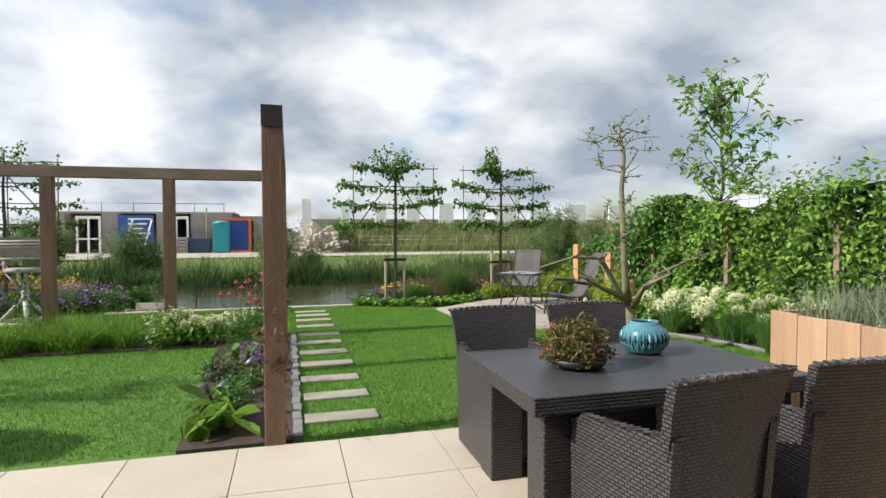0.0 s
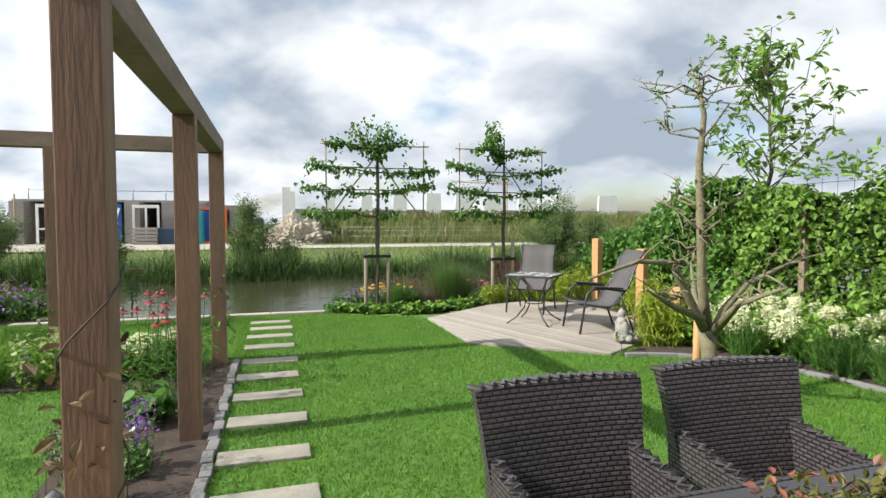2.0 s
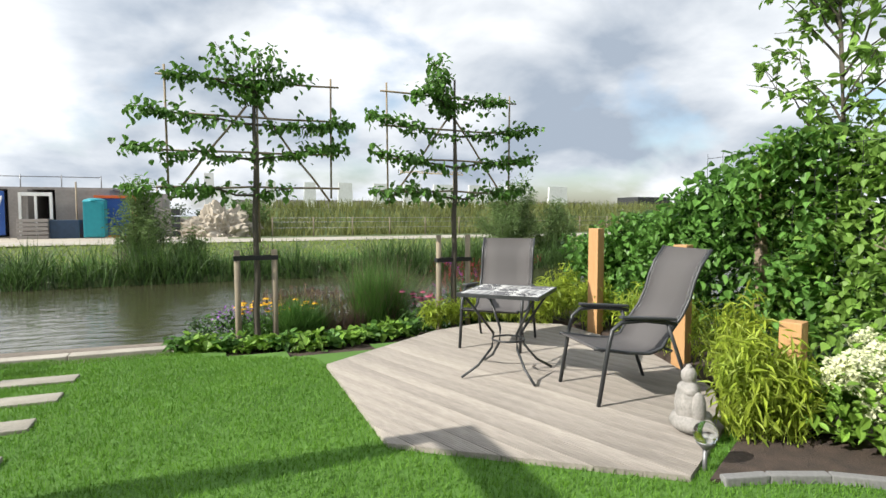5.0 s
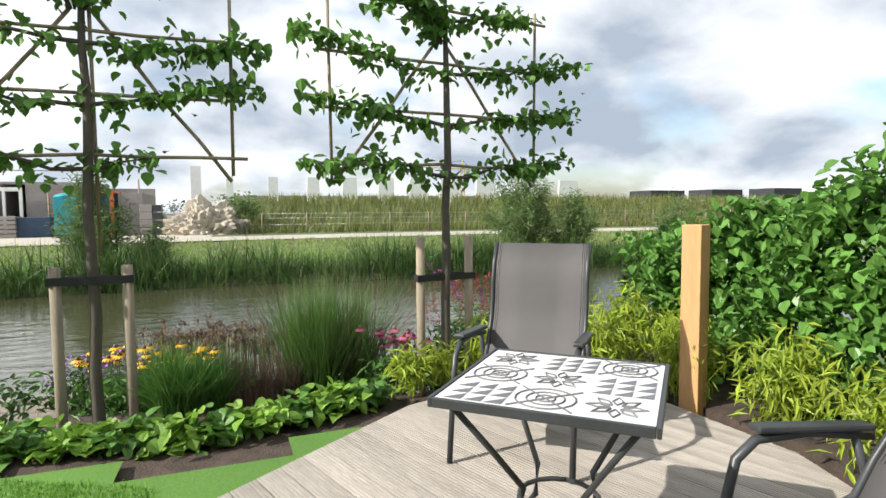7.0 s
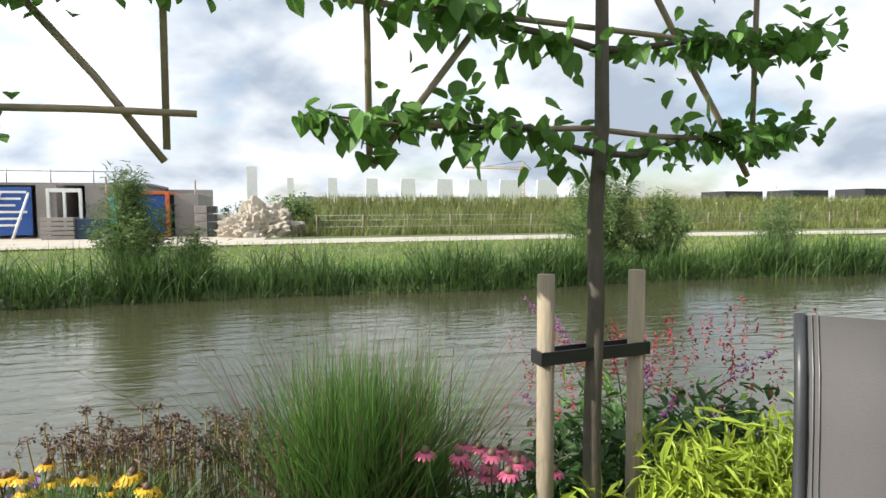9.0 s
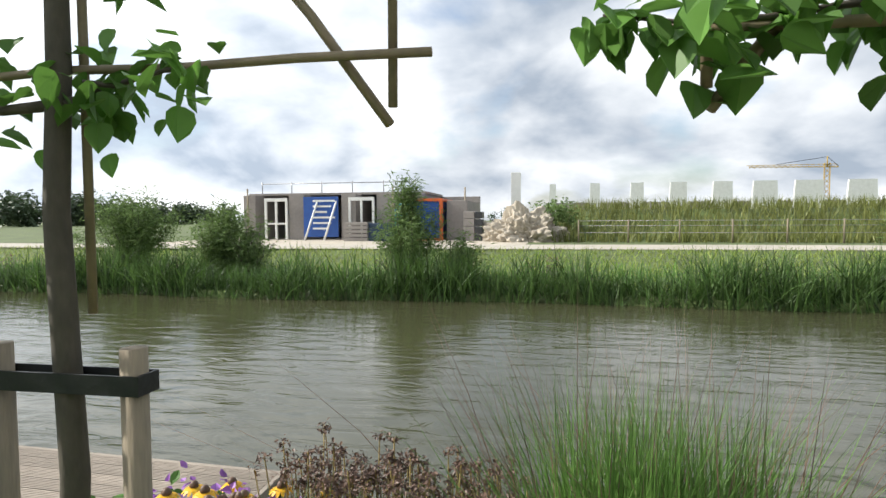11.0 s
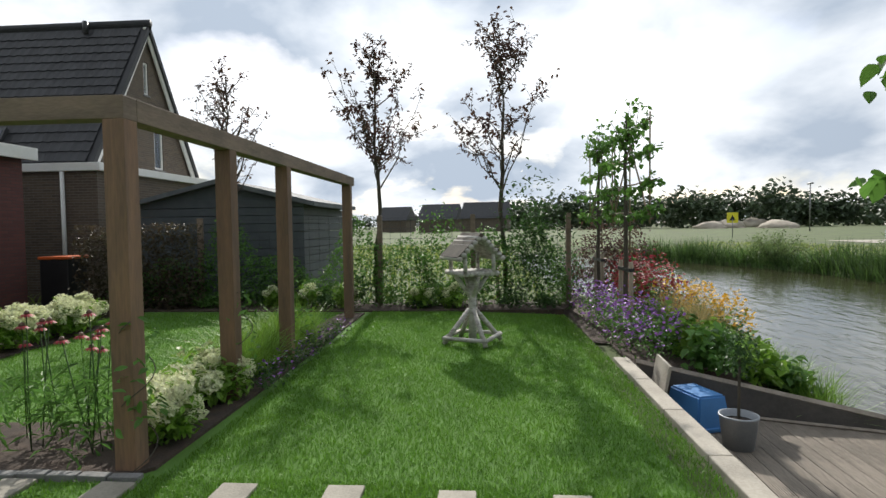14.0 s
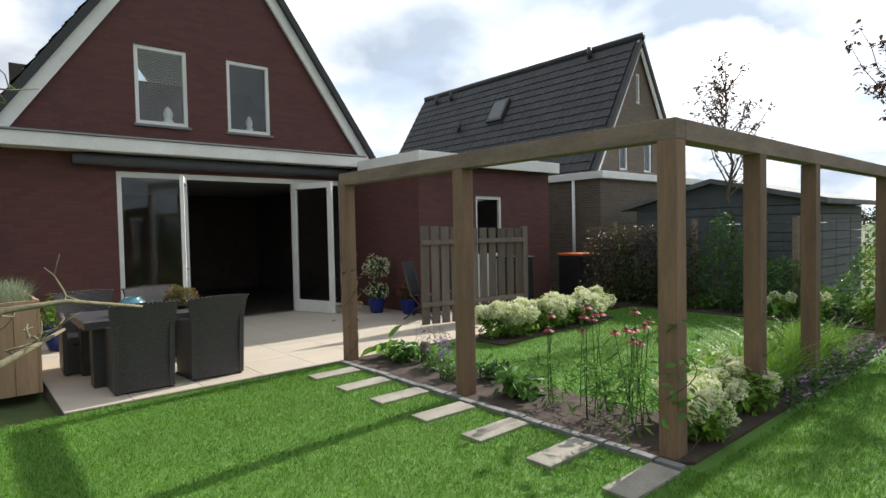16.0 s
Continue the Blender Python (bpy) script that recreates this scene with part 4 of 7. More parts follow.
tube("downpipe", [(-8.34, 1.9, 0), (-8.34, 1.9, 2.9)], 0.045, M_WHITE, nb, 10)
# roof lights and vents on the slope that faces the garden
nu = Vector((NAP - NX1, 0, NZ - NE)).normalized()
nn = Vector((nu.z, 0, -nu.x))
for a, yy in ((3.6, -4.2), (0.9, -1.9)):
    c = Vector((NX1 + 0.1, yy, NE)) + nu * a + nn * 0.1
    rm = Matrix.Translation(c) @ Matrix((( nu.x, 0, nn.x, 0), (0, 1, 0, 0), (nu.z, 0, nn.z, 0), (0, 0, 0, 1)))
    rl = box("roof_window", -0.5, 0.5, -0.4, 0.4, -0.05, 0.06, M_ANTH, nb, 0.01, m=rm)
    box("pane", -0.42, 0.42, -0.33, 0.33, 0.062, 0.07, mat("sky_pane", (0.05, 0.07, 0.1), 0.05, bump=0), rl, 0.0, m=rm)
for a, yy in ((5.0, -7.8), (5.0, -8.8), (5.2, -0.6), (3.0, -6.2)):
    c = Vector((NX1 + 0.1, yy, NE)) + nu * a + nn * 0.05
    tube("vent", [c, c + Vector((0, 0, 0.35))], 0.08, M_ANTH, nb, 10)

shed = empty("shed", label="grey-green boarded garden shed with a shallow pitched roof", category="shed")
for k in range(12):
    box("board", -11.5, -8.1, 3.9, 7.6, 0.02 + 0.18 * k, 0.02 + 0.18 * (k + 1) - 0.012, M_SHED, shed, 0.004)
bm = bmesh.new()
for y0, z0, y1, z1 in ((3.6, 2.1, 5.75, 2.62), (5.75, 2.62, 7.9, 2.1)):
    vs = [bm.verts.new(p) for p in ((-11.8, y0, z0), (-7.9, y0, z0), (-7.9, y1, z1), (-11.8, y1, z1))]
    vs += [bm.verts.new(v.co + Vector((0, 0, -0.1))) for v in vs]
    for q in ((0, 1, 2, 3), (7, 6, 5, 4), (0, 4, 5, 1), (2, 6, 7, 3), (1, 5, 6, 2), (0, 3, 7, 4)):
        bm.faces.new([vs[i] for i in q])
part("roof", bm, mat("roof_felt", (0.15, 0.165, 0.17), 0.8), shed)
bm = bmesh.new()
f3 = [bm.verts.new(p) for p in ((-8.12, 3.9, 2.1), (-8.12, 7.6, 2.1), (-8.12, 5.75, 2.54))]
f4 = [bm.verts.new(v.co + Vector((-0.1, 0, 0))) for v in f3]
bm.faces.new(f3); bm.faces.new(f4[::-1])
for i in range(3):
    bm.faces.new((f3[i], f4[i], f4[(i + 1) % 3], f3[(i + 1) % 3]))
part("gable_panel", bm, M_SHED, shed)

# ---------------------------------------------------------------- terrace furniture
table = empty("dining_table", 2.57, 3.7, 0.022, 0, "dark woven-cane dining table with a slate-grey top", "table")
box("tabletop", -0.78, 0.78, -0.51, 0.51, 0.70, 0.725, M_TABLE, table, 0.006, "smooth dark slate-grey top")
for x0, x1, y0, y1 in ((-0.8, 0.8, -0.53, -0.512), (-0.8, 0.8, 0.512, 0.53), (-0.8, -0.782, -0.511, 0.511), (0.782, 0.8, -0.511, 0.511)):
    box("apron", x0, x1, y0, y1, 0.64, 0.728, M_WICKER, table, 0.006)
for sx in (-1, 1):
    for sy in (-1, 1):
        box("leg", sx * 0.62 - 0.1, sx * 0.62 + 0.1, sy * 0.36 - 0.1, sy * 0.36 + 0.1, 0, 0.64, M_WICKER, table, 0.012)


def plait(bm, pts, r=0.017, step=0.021):
    """A braided edge: short strands laid aslant, one after the other."""
    pts = [Vector(p) for p in pts]
    for a, b in zip(pts, pts[1:]):
        d = b - a
        n = max(1, int(d.length / step))
        d2 = d.normalized()
        s = d2.cross(Vector((0, 0, 1)))
        s = s.normalized() if s.length > 0.1 else Vector((0, 1, 0))
        for i in range(n):
            c = a + d * ((i + 0.5) / n)
            sg = 1 if i % 2 else -1
            add_tube(bm, [c - s * r - d2 * step * 0.7 * sg, c + s * r + d2 * step * 0.7 * sg], 0.0105, 5)
    return bm


def wicker_chair():
    """Faces +y; the back leans and flares at the top."""
    ch = empty("dining_chair", label="dark brown woven-cane armchair with braided edges", category="chair", group="chairs round the dining table")
    W, D = 0.29, 0.27
    box("seat", -W + 0.05, W - 0.05, -D + 0.04, D, 0.36, 0.44, M_WICKER, ch, 0.02)
    box("front_panel", -W + 0.052, W - 0.052, D - 0.03, D - 0.002, 0.02, 0.358, M_WICKER, ch, 0.006)
    bm = bmesh.new()
    rows = []
    for z, y, w in ((0.02, -D - 0.01, W - 0.02), (0.35, -D - 0.02, W - 0.01), (0.6, -D - 0.05, W), (0.80, -D - 0.09, W + 0.02), (0.92, -D - 0.125, W + 0.035)):
        ro = []
        for off in (0.0, 0.045):
            ro.append([bm.verts.new((x * w, y + off + 0.02 * (abs(x) ** 2), z + (0.012 * (1 - x * x) if z > 0.85 else 0))) for x in (-1, -0.6, -0.2, 0.2, 0.6, 1)])
        rows.append(ro)
    for r0, r1 in zip(rows, rows[1:]):
        for side in (0, 1):
            for i in range(5):
                q = (r0[side][i], r0[side][i + 1], r1[side][i + 1], r1[side][i])
                bm.faces.new(q if side == 0 else q[::-1])
        for i in (0, 5):
            bm.faces.new((r0[0][i], r1[0][i], r1[1][i], r0[1][i]))
    for ro in (rows[0], rows[-1]):
        for i in range(5):
            bm.faces.new((ro[0][i], ro[1][i], ro[1][i + 1], ro[0][i + 1]))
    back = part("backrest", bm, M_WICKER, ch)
    t = [(x * (W + 0.035), -D - 0.105 + 0.02 * x * x, 0.925 + 0.012 * (1 - x * x)) for x in (-1, -0.6, -0.2, 0.2, 0.6, 1)]
    part("braid", plait(bmesh.new(), t, 0.024), M_WICKER, back, "braided cane edge")
    for sx in (-1, 1):
        bm = bmesh.new()
        prof = [(-D, 0.02), (D + 0.01, 0.02), (D + 0.02, 0.60), (D - 0.06, 0.635), (0.0, 0.655), (-D - 0.06, 0.70)]
        lo = [bm.verts.new((sx * W, y, z)) for y, z in prof]
        hi = [bm.verts.new((sx * (W - 0.05), y, z)) for y, z in prof]
        bm.faces.new(lo); bm.faces.new(hi[::-1])
        for i in range(6):
            bm.faces.new((lo[i], hi[i], hi[(i + 1) % 6], lo[(i + 1) % 6]))
        bmesh.ops.recalc_face_normals(bm, faces=bm.faces)
        arm = part("arm", bm, M_WICKER, ch)
        part("braid", plait(bmesh.new(), [(sx * (W - 0.025), y, z + 0.004) for y, z in prof[2:]], 0.022), M_WICKER, arm)
    for sx in (-1, 1):
        for y in (-D + 0.03, D - 0.03):
            box("foot", sx * (W - 0.03) - 0.015, sx * (W - 0.03) + 0.015, y - 0.015, y + 0.015, -0.0, 0.02, M_BLACK, ch, 0.002)
    return ch


ch = wicker_chair()
ch.matrix_basis = pose(2.14, 4.36, 0.022, 0, 0, 180)
copy_thing(ch, pose(2.90, 4.40, 0.022, 0, 0, 178))
copy_thing(ch, pose(2.31, 2.98, 0.022, 0, 0, 9))
copy_thing(ch, pose(3.15, 3.02, 0.022, 0, 0, -3))

# pot plant and lantern on the table
pot = empty("sedum_pot", 2.26, 3.68, 0.748, 0, "low dark pot of flowering green and pink stonecrop on the table", "pot plant")
lathe("pot", [(0.10, 0.0), (0.15, 0.02), (0.165, 0.055), (0.15, 0.056), (0.13, 0.04)], M_BLACK, pot)
pts = blob_points(2600, 0.185, 0.185, 0.165, 0, 0, 0.10, 0.6)
pts = pts[pts[:, 2] > 0.02]
leaves("foliage", pts, 0.028, leaf("stonecrop", (0.16, 0.165, 0.04), col2=(0.11, 0.10, 0.03), vary=0.45), pot, up=0.8, droop=0)
pts = blob_points(380, 0.195, 0.195, 0.175, 0, 0, 0.10, 0.93)
leaves("bloom", pts[pts[:, 2] > 0.04], 0.024, leaf("stonecrop_bloom", (0.36, 0.10, 0.09), col2=(0.30, 0.16, 0.08)), pot, up=0.6)
lan = empty("lantern", 2.84, 3.9, 0.748, 0, "turquoise glazed ceramic lantern with slits on the table", "lantern")
prof = [(0.07, 0.0), (0.105, 0.012), (0.135, 0.06), (0.142, 0.10), (0.13, 0.145), (0.10, 0.175), (0.085, 0.185), (0.085, 0.20), (0.078, 0.2), (0.078, 0.184), (0.092, 0.17), (0.12, 0.142), (0.132, 0.10), (0.126, 0.06), (0.098, 0.02)]
lathe("body", prof, M_TURQ, lan, 40)
for k in range(26):
    a = 2 * math.pi * k / 26
    rib = tube("rib", [(0.115 * math.cos(a), 0.115 * math.sin(a), 0.03), (0.14 * math.cos(a), 0.14 * math.sin(a), 0.07), (0.143 * math.cos(a), 0.143 * math.sin(a), 0.11), (0.12 * math.cos(a), 0.12 * math.sin(a), 0.158)], [0.003, 0.007, 0.007, 0.003], M_TURQ, lan, 6)
    b = a + math.pi / 26
    tube("slit", [(0.136 * math.cos(b), 0.136 * math.sin(b), 0.065), (0.1415 * math.cos(b), 0.1415 * math.sin(b), 0.095), (0.134 * math.cos(b), 0.134 * math.sin(b), 0.135)], [0.002, 0.0075, 0.002], M_BLACK, lan, 6)

# raised planter of upright boards
planter = empty("planter", 3.72, 2.2, 0, 0, "raised planter of pale larch boards filled with lavender", "planter")
for k in range(8):
    b = box("board", -0.016, 0.016, 0.0, 0.196, 0.0, 0.99 + 0.004 * math.sin(k * 3), M_PLANTER, planter, 0.004)
    b.matrix_basis = pose(0, 0.2 * k, 0)
for k in range(8):
    b = box("board", 0.0, 0.196, -0.016, 0.016, 0.0, 0.99, M_PLANTER, planter, 0.004)
    b.matrix_basis = pose(0.018 + 0.2 * k, 1.584, 0)
    b = box("board", 0.0, 0.196, -0.016, 0.016, 0.0, 0.99, M_PLANTER, planter, 0.004)
    b.matrix_basis = pose(0.018 + 0.2 * k, 0.016, 0)
box("soil", 0.02, 1.6, 0.034, 1.566, 0.5, 0.93, M_SOIL, planter, 0)
tube("hook", [(-0.02, 0.72, 0.84), (-0.06, 0.72, 0.83), (-0.06, 0.72, 0.79)], 0.008, M_ZINC, planter, 8)
lv = RNG.uniform((0.05, 0.08, 0.93), (1.55, 1.55, 0.93), (2600, 3))
blades("lavender", lv, 0.26, 0.008, L_LAV, planter, "grey-green lavender", lean=0.35)

# things against the house
def glazed_pot(x, y, r, h, label, mt, plant, bloom=None):
    p = empty("flower_pot", x, y, 0.022, 0, label, "flower pot")
    lathe("pot", [(r * 0.7, 0), (r * 0.9, h * 0.4), (r, h * 0.95), (r * 1.06, h), (r * 0.95, h), (r * 0.9, h * 0.9)], mt, p, 28)
    q = blob_points(700, r * 1.25, r * 1.25, r * 1.0, 0, 0, h + r * 0.7, 0.5)
    leaves("foliage", q, 0.06, plant, p)
    if bloom:
        leaves("bloom", blob_points(340, r * 1.3, r * 1.3, r * 1.05, 0, 0, h + r * 0.8, 0.9), 0.05, bloom, p)["kind"] = "stuff"
    return p


glazed_pot(3.2, 1.3, 0.26, 0.36, "cobalt blue glazed pot of yellow-green grasses by the wall", M_COBALT, L_TUFTL)
glazed_pot(-2.0, 1.75, 0.17, 0.3, "cobalt blue glazed pot with white daisies", M_COBALT, L_DARK, P_WHITE)
glazed_pot(-2.35, 2.35, 0.17, 0.3, "cobalt blue glazed pot with red flowers", M_COBALT, L_DARK, P_RED)
std = tube("stem", [(-2.0, 1.75, 0.3), (-2.0, 1.75, 0.85)], 0.012, M_BARK)
tagged(std, "thin bare stem of a standard marguerite", "stem")
stc = empty("marguerite", -2.0, 1.75, 0.95, 0, "round head of a white standard marguerite", "plant")
leaves("foliage", blob_points(500, 0.24, 0.24, 0.2, 0, 0, 0), 0.05, L_DARK, stc)
leaves("bloom", blob_points(420, 0.26, 0.26, 0.22, 0, 0, 0, 0.9), 0.045, P_WHITE, stc)["kind"] = "stuff"

M_SCREEN = mat("weathered_screen", (0.16, 0.13, 0.105), 0.85, (0.095, 0.08, 0.066), scale=3, fine=26, bump=0.25, stretch=(3, 3, 0.4), vary=0.25)
screen = empty("garden_screen", -1.55, 3.75, 0.0, 170, "low weathered screen of spaced upright grey boards", "screen")
for k in range(11):
    box("board", 0.2 * k, 0.2 * k + 0.15, -0.012, 0.012, 0.05, 1.72 - 0.008 * k, M_SCREEN, screen, 0.004)
for z in (0.35, 1.4):
    box("rail", 0.0, 2.15, -0.052, -0.014, z, z + 0.08, M_SCREEN, screen, 0.004)
box("post", 2.15, 2.25, -0.06, 0.04, -0.1, 1.68, M_SCREEN, screen, 0.006)
for x, y, rz in ((-2.2, 3.05, 30), (-2.75, 3.0, -40)):
    fc = empty("folding_chair", x, y, 0.022, rz, "dark folding garden chair leaning back on the terrace", "chair", "folding chairs by the screen")
    for sx in (-0.24, 0.24):
        tube("frame", [(sx, 0.25, 0), (sx, -0.2, 0.45), (sx, -0.35, 1.05)], 0.014, M_ANTH, fc, 8)
        tube("leg", [(sx * 0.9, -0.35, 0), (sx * 0.9, 0.2, 0.44)], 0.014, M_ANTH, fc, 8)
    box("seat", -0.23, 0.23, -0.2, 0.22, 0.43, 0.45, M_BLACK, fc, 0.008)
    bb = box("backrest", -0.23, 0.23, -0.01, 0.01, 0, 0.6, M_BLACK, fc, 0.006)
    bb.matrix_basis = pose(0, -0.21, 0.46, 14, 0, 0)
for x, y in ((-6.75, 3.1), (-4.9, 2.85)):
    bn = empty("wheelie_bin", x, y, -0.12, 0, "black plastic wheelie bin with an orange lid" if x < -6 else "plain black plastic wheelie bin by the wall", "bin")
    box("body", -0.27, 0.27, -0.3, 0.3, 0.06, 1.1, M_BLACK, bn, 0.03)
    box("lid", -0.29, 0.29, -0.32, 0.32, 1.102, 1.16, M_ORANGE if x < -6 else M_BLACK, bn, 0.02)
    tube("wheel", [(-0.3, -0.28, 0.1), (0.3, -0.28, 0.1)], 0.1, M_BLACK, bn, 16)

# ---------------------------------------------------------------- deck furniture
bt = empty("bistro_table", 4.85, 10.57, 0.038, 46, "small square bistro table with patterned tile top and curved legs", "table")
top = box("tabletop", -0.33, 0.33, -0.33, 0.33, 0.70, 0.718, M_TILEWHITE, bt, 0.003, "white tile top with grey printed pattern")
for x0, x1, y0, y1 in ((-0.345, 0.345, -0.345, -0.332), (-0.345, 0.345, 0.332, 0.345), (-0.345, -0.332, -0.331, 0.331), (0.332, 0.345, -0.331, 0.331)):
    box("rim", x0, x1, y0, y1, 0.69, 0.722, M_ANTH, bt, 0.003)
bm_pat = bmesh.new()
T6 = 0.64 / 3
for i in range(3):
    for j in range(3):
        cx, cy = -0.32 + T6 * (i + 0.5), -0.32 + T6 * (j + 0.5)
        kind = (i + 2 * j) % 3
        if kind == 0:
            for k in range(8):
                a = math.pi * k / 4
                p0, p1, p2 = [Vector((cx + r * math.cos(a + o), cy + r * math.sin(a + o), 0.7195)) for r, o in ((0.02, 0), (0.055, 0.3), (0.09, 0))]
                p3 = Vector((cx + 0.055 * math.cos(a - 0.3), cy + 0.055 * math.sin(a - 0.3), 0.7195))
                add_tube(bm_pat, [p0, p1, p2, p3, p0], 0.0035, 4)
        elif kind == 1:
            for u in range(3):
                for v2 in range(3):
                    ax, ay = cx - 0.1 + 0.066 * u, cy - 0.1 + 0.066 * v2
                    f3 = [bm_pat.verts.new(p) for p in ((ax, ay, 0.7192), (ax + 0.06, ay, 0.7192), (ax, ay + 0.06, 0.7192))]
                    bm_pat.faces.new(f3)
        else:
            for r in (0.03, 0.06, 0.095):
                add_tube(bm_pat, [Vector((cx + r * math.cos(t), cy + r * math.sin(t), 0.7195)) for t in np.linspace(0, 2 * math.pi, 17)], 0.0035, 4)
            for k in range(4):
                a = math.pi * k / 2 + 0.78
                add_tube(bm_pat, [(cx, cy, 0.7195), (cx + 0.14 * math.cos(a), cy + 0.14 * math.sin(a), 0.7195)], 0.0035, 4)
part("print", bm_pat, M_TILEGREY, top, "grey printed tile ornament")
for sx in (-1, 1):
    for sy in (-1, 1):
        tube("leg", [(sx * 0.29, sy * 0.29, 0.69), (sx * 0.19, sy * 0.19, 0.52), (sx * 0.1, sy * 0.1, 0.36), (sx * 0.11, sy * 0.11, 0.24), (sx * 0.2, sy * 0.2, 0.1), (sx * 0.31, sy * 0.31, 0.012)], 0.011, M_ANTH, bt, 8)
tube("ring", [(0.14 * math.cos(t), 0.14 * math.sin(t), 0.3) for t in np.linspace(0, 2 * math.pi, 17)], 0.009, M_ANTH, bt, 6)


def lounge_chair(x, y, rz, recline):
    """Faces +y, with a high sling back."""
    c = empty("lounge_chair", x, y, 0.038, rz, "high-backed grey sling garden chair with anthracite frame on the deck", "chair", "sling chairs on the deck")
    prof = [(0.36, 0.41), (0.3, 0.40), (0.1, 0.365), (-0.08, 0.35), (-0.18, 0.385), (-0.25, 0.5)]
    for k in range(1, 6):
        t = k / 5
        prof.append((-0.25 - recline * t - 0.03 * math.sin(t * 6), 0.5 + 0.6 * t))
    bm = bmesh.new()
    rows = []
    for (py, pz) in prof:
        rows.append([[bm.verts.new((sx, py - o * 0.4, pz - o)) for sx in (-0.28, -0.095, 0.095, 0.28)] for o in (0.0, 0.008)])
    for r0, r1 in zip(rows, rows[1:]):
        for s in (0, 1):
            for i in range(3):
                q = (r0[s][i], r0[s][i + 1], r1[s][i + 1], r1[s][i])
                bm.faces.new(q[::-1] if s == 0 else q)
        for i in (0, 3):
            bm.faces.new((r0[0][i], r1[0][i], r1[1][i], r0[1][i]))
    for r in (rows[0], rows[-1]):
        for i in range(3):
            bm.faces.new((r[0][i], r[0][i + 1], r[1][i + 1], r[1][i]))
    sling = part("sling", bm, M_SLING, c, "grey woven sling fabric", True)
    b0 = prof[-1]
    box("tag", -0.019, 0.019, b0[0] + 0.008, b0[0] + 0.012, b0[1] - 0.065, b0[1] - 0.03, M_WHITE, sling, 0.0, "small white label")
    for sx in (-0.262, -0.25, 0.25, 0.262):
        tube("seam", [(sx, py + 0.003, pz + 0.002) for py, pz in prof[5:]], 0.0014, M_ZINC, sling, 4, "pale stitched seam")
    for sx in (-0.285, 0.285):
        tube("rail", [(sx, py, pz) for py, pz in prof], 0.013, M_ANTH, c, 8)
        tube("arm", [(sx * 1.1, 0.34, 0.0), (sx * 1.1, 0.27, 0.42), (sx * 1.1, 0.24, 0.54), (sx * 1.1, 0.17, 0.595), (sx * 1.1, -0.02, 0.6), (sx * 1.1, -0.27, 0.565)], 0.016, M_ANTH, c, 8)
        pad = box("armrest", -0.028, 0.028, -0.22, 0.22, 0.0, 0.022, M_ANTH, c, 0.009, "flat dark armrest")
        pad.matrix_basis = pose(sx * 1.1, -0.04, 0.605, 4, 0, 0)
        tube("leg", [(sx * 1.1, -0.2, 0.58), (sx * 1.1, -0.3, 0.32), (sx * 1.1, -0.42, 0.0)], 0.014, M_ANTH, c, 8)
    tube("crossbar", [(-0.285, 0.3, 0.39), (0.285, 0.3, 0.39)], 0.012, M_ANTH, c, 8)
    tube("crossbar", [(-0.285, -0.26, 0.36), (0.285, -0.26, 0.36)], 0.012, M_ANTH, c, 8)
    return c


lounge_chair(5.29, 11.62, 138, 0.22)
lounge_chair(5.42, 9.83, 82, 0.34)

for x, y, h in ((6.66, 11.8, 1.24), (6.55, 10.35, 1.12), (5.95, 8.8, 0.72)):
    tagged(box("timber_post", -0.065, 0.065, -0.065, 0.065, -0.1, h, M_NEWWOOD, None, 0.006), "short square orange-brown timber post by the deck", "post", "timber posts round the deck").matrix_basis = pose(x, y, 0, 0, 0, 20)

# seated stone figure and glass lamp
bm = bmesh.new()
for c, s in (((0, 0, 0.07), (0.17, 0.14, 0.08)), ((0, 0.02, 0.19), (0.112, 0.09, 0.17)), ((0, 0.02, 0.29), (0.1, 0.075, 0.065)), ((0, 0.015, 0.345), (0.04, 0.04, 0.05)), ((0, 0.02, 0.395), (0.05, 0.053, 0.062)), ((0, 0.02, 0.45), (0.022, 0.022, 0.024)), ((0.1, -0.02, 0.19), (0.036, 0.05, 0.115)), ((-0.1, -0.02, 0.19), (0.036, 0.05, 0.115)), ((0.1, -0.07, 0.07), (0.1, 0.06, 0.05)), ((-0.1, -0.07, 0.07), (0.1, 0.06, 0.05)), ((0, -0.1, 0.11), (0.06, 0.04, 0.035))):
    r = bmesh.ops.create_icosphere(bm, subdivisions=3, radius=1.0)
    for v in r["verts"]:
        n = 1 + 0.06 * noise.noise(v.co * 3 + Vector(c) * 9)
        v.co = Vector((c[0] + v.co.x * s[0] * n, c[1] + v.co.y * s[1] * n, max(0.0, c[2] + v.co.z * s[2] * n)))
tagged(part("statue", bm, M_STATUE, smooth=True), "weathered grey stone seated garden figure", "statue").matrix_basis = pose(5.3, 8.98, 0.038, 0, 0, 60) @ Matrix.Diagonal((0.9, 0.9, 0.9, 1))
lamp = empty("solar_lamp", 5.0, 8.58, 0.0, 0, "small glass ball lamp on a metal spike", "lamp")
tube("spike", [(0, 0, -0.05), (0, 0, 0.12)], 0.012, M_ZINC, lamp, 8)
lathe("cup", [(0.015, 0.12), (0.05, 0.16), (0.05, 0.17), (0.012, 0.13)], M_ZINC, lamp, 16)
bm = bmesh.new()
bmesh.ops.create_icosphere(bm, subdivisions=3, radius=0.065)
part("ball", bm, M_GLASS, lamp, "clear glass ball", True).matrix_basis = pose(0, 0, 0.21)

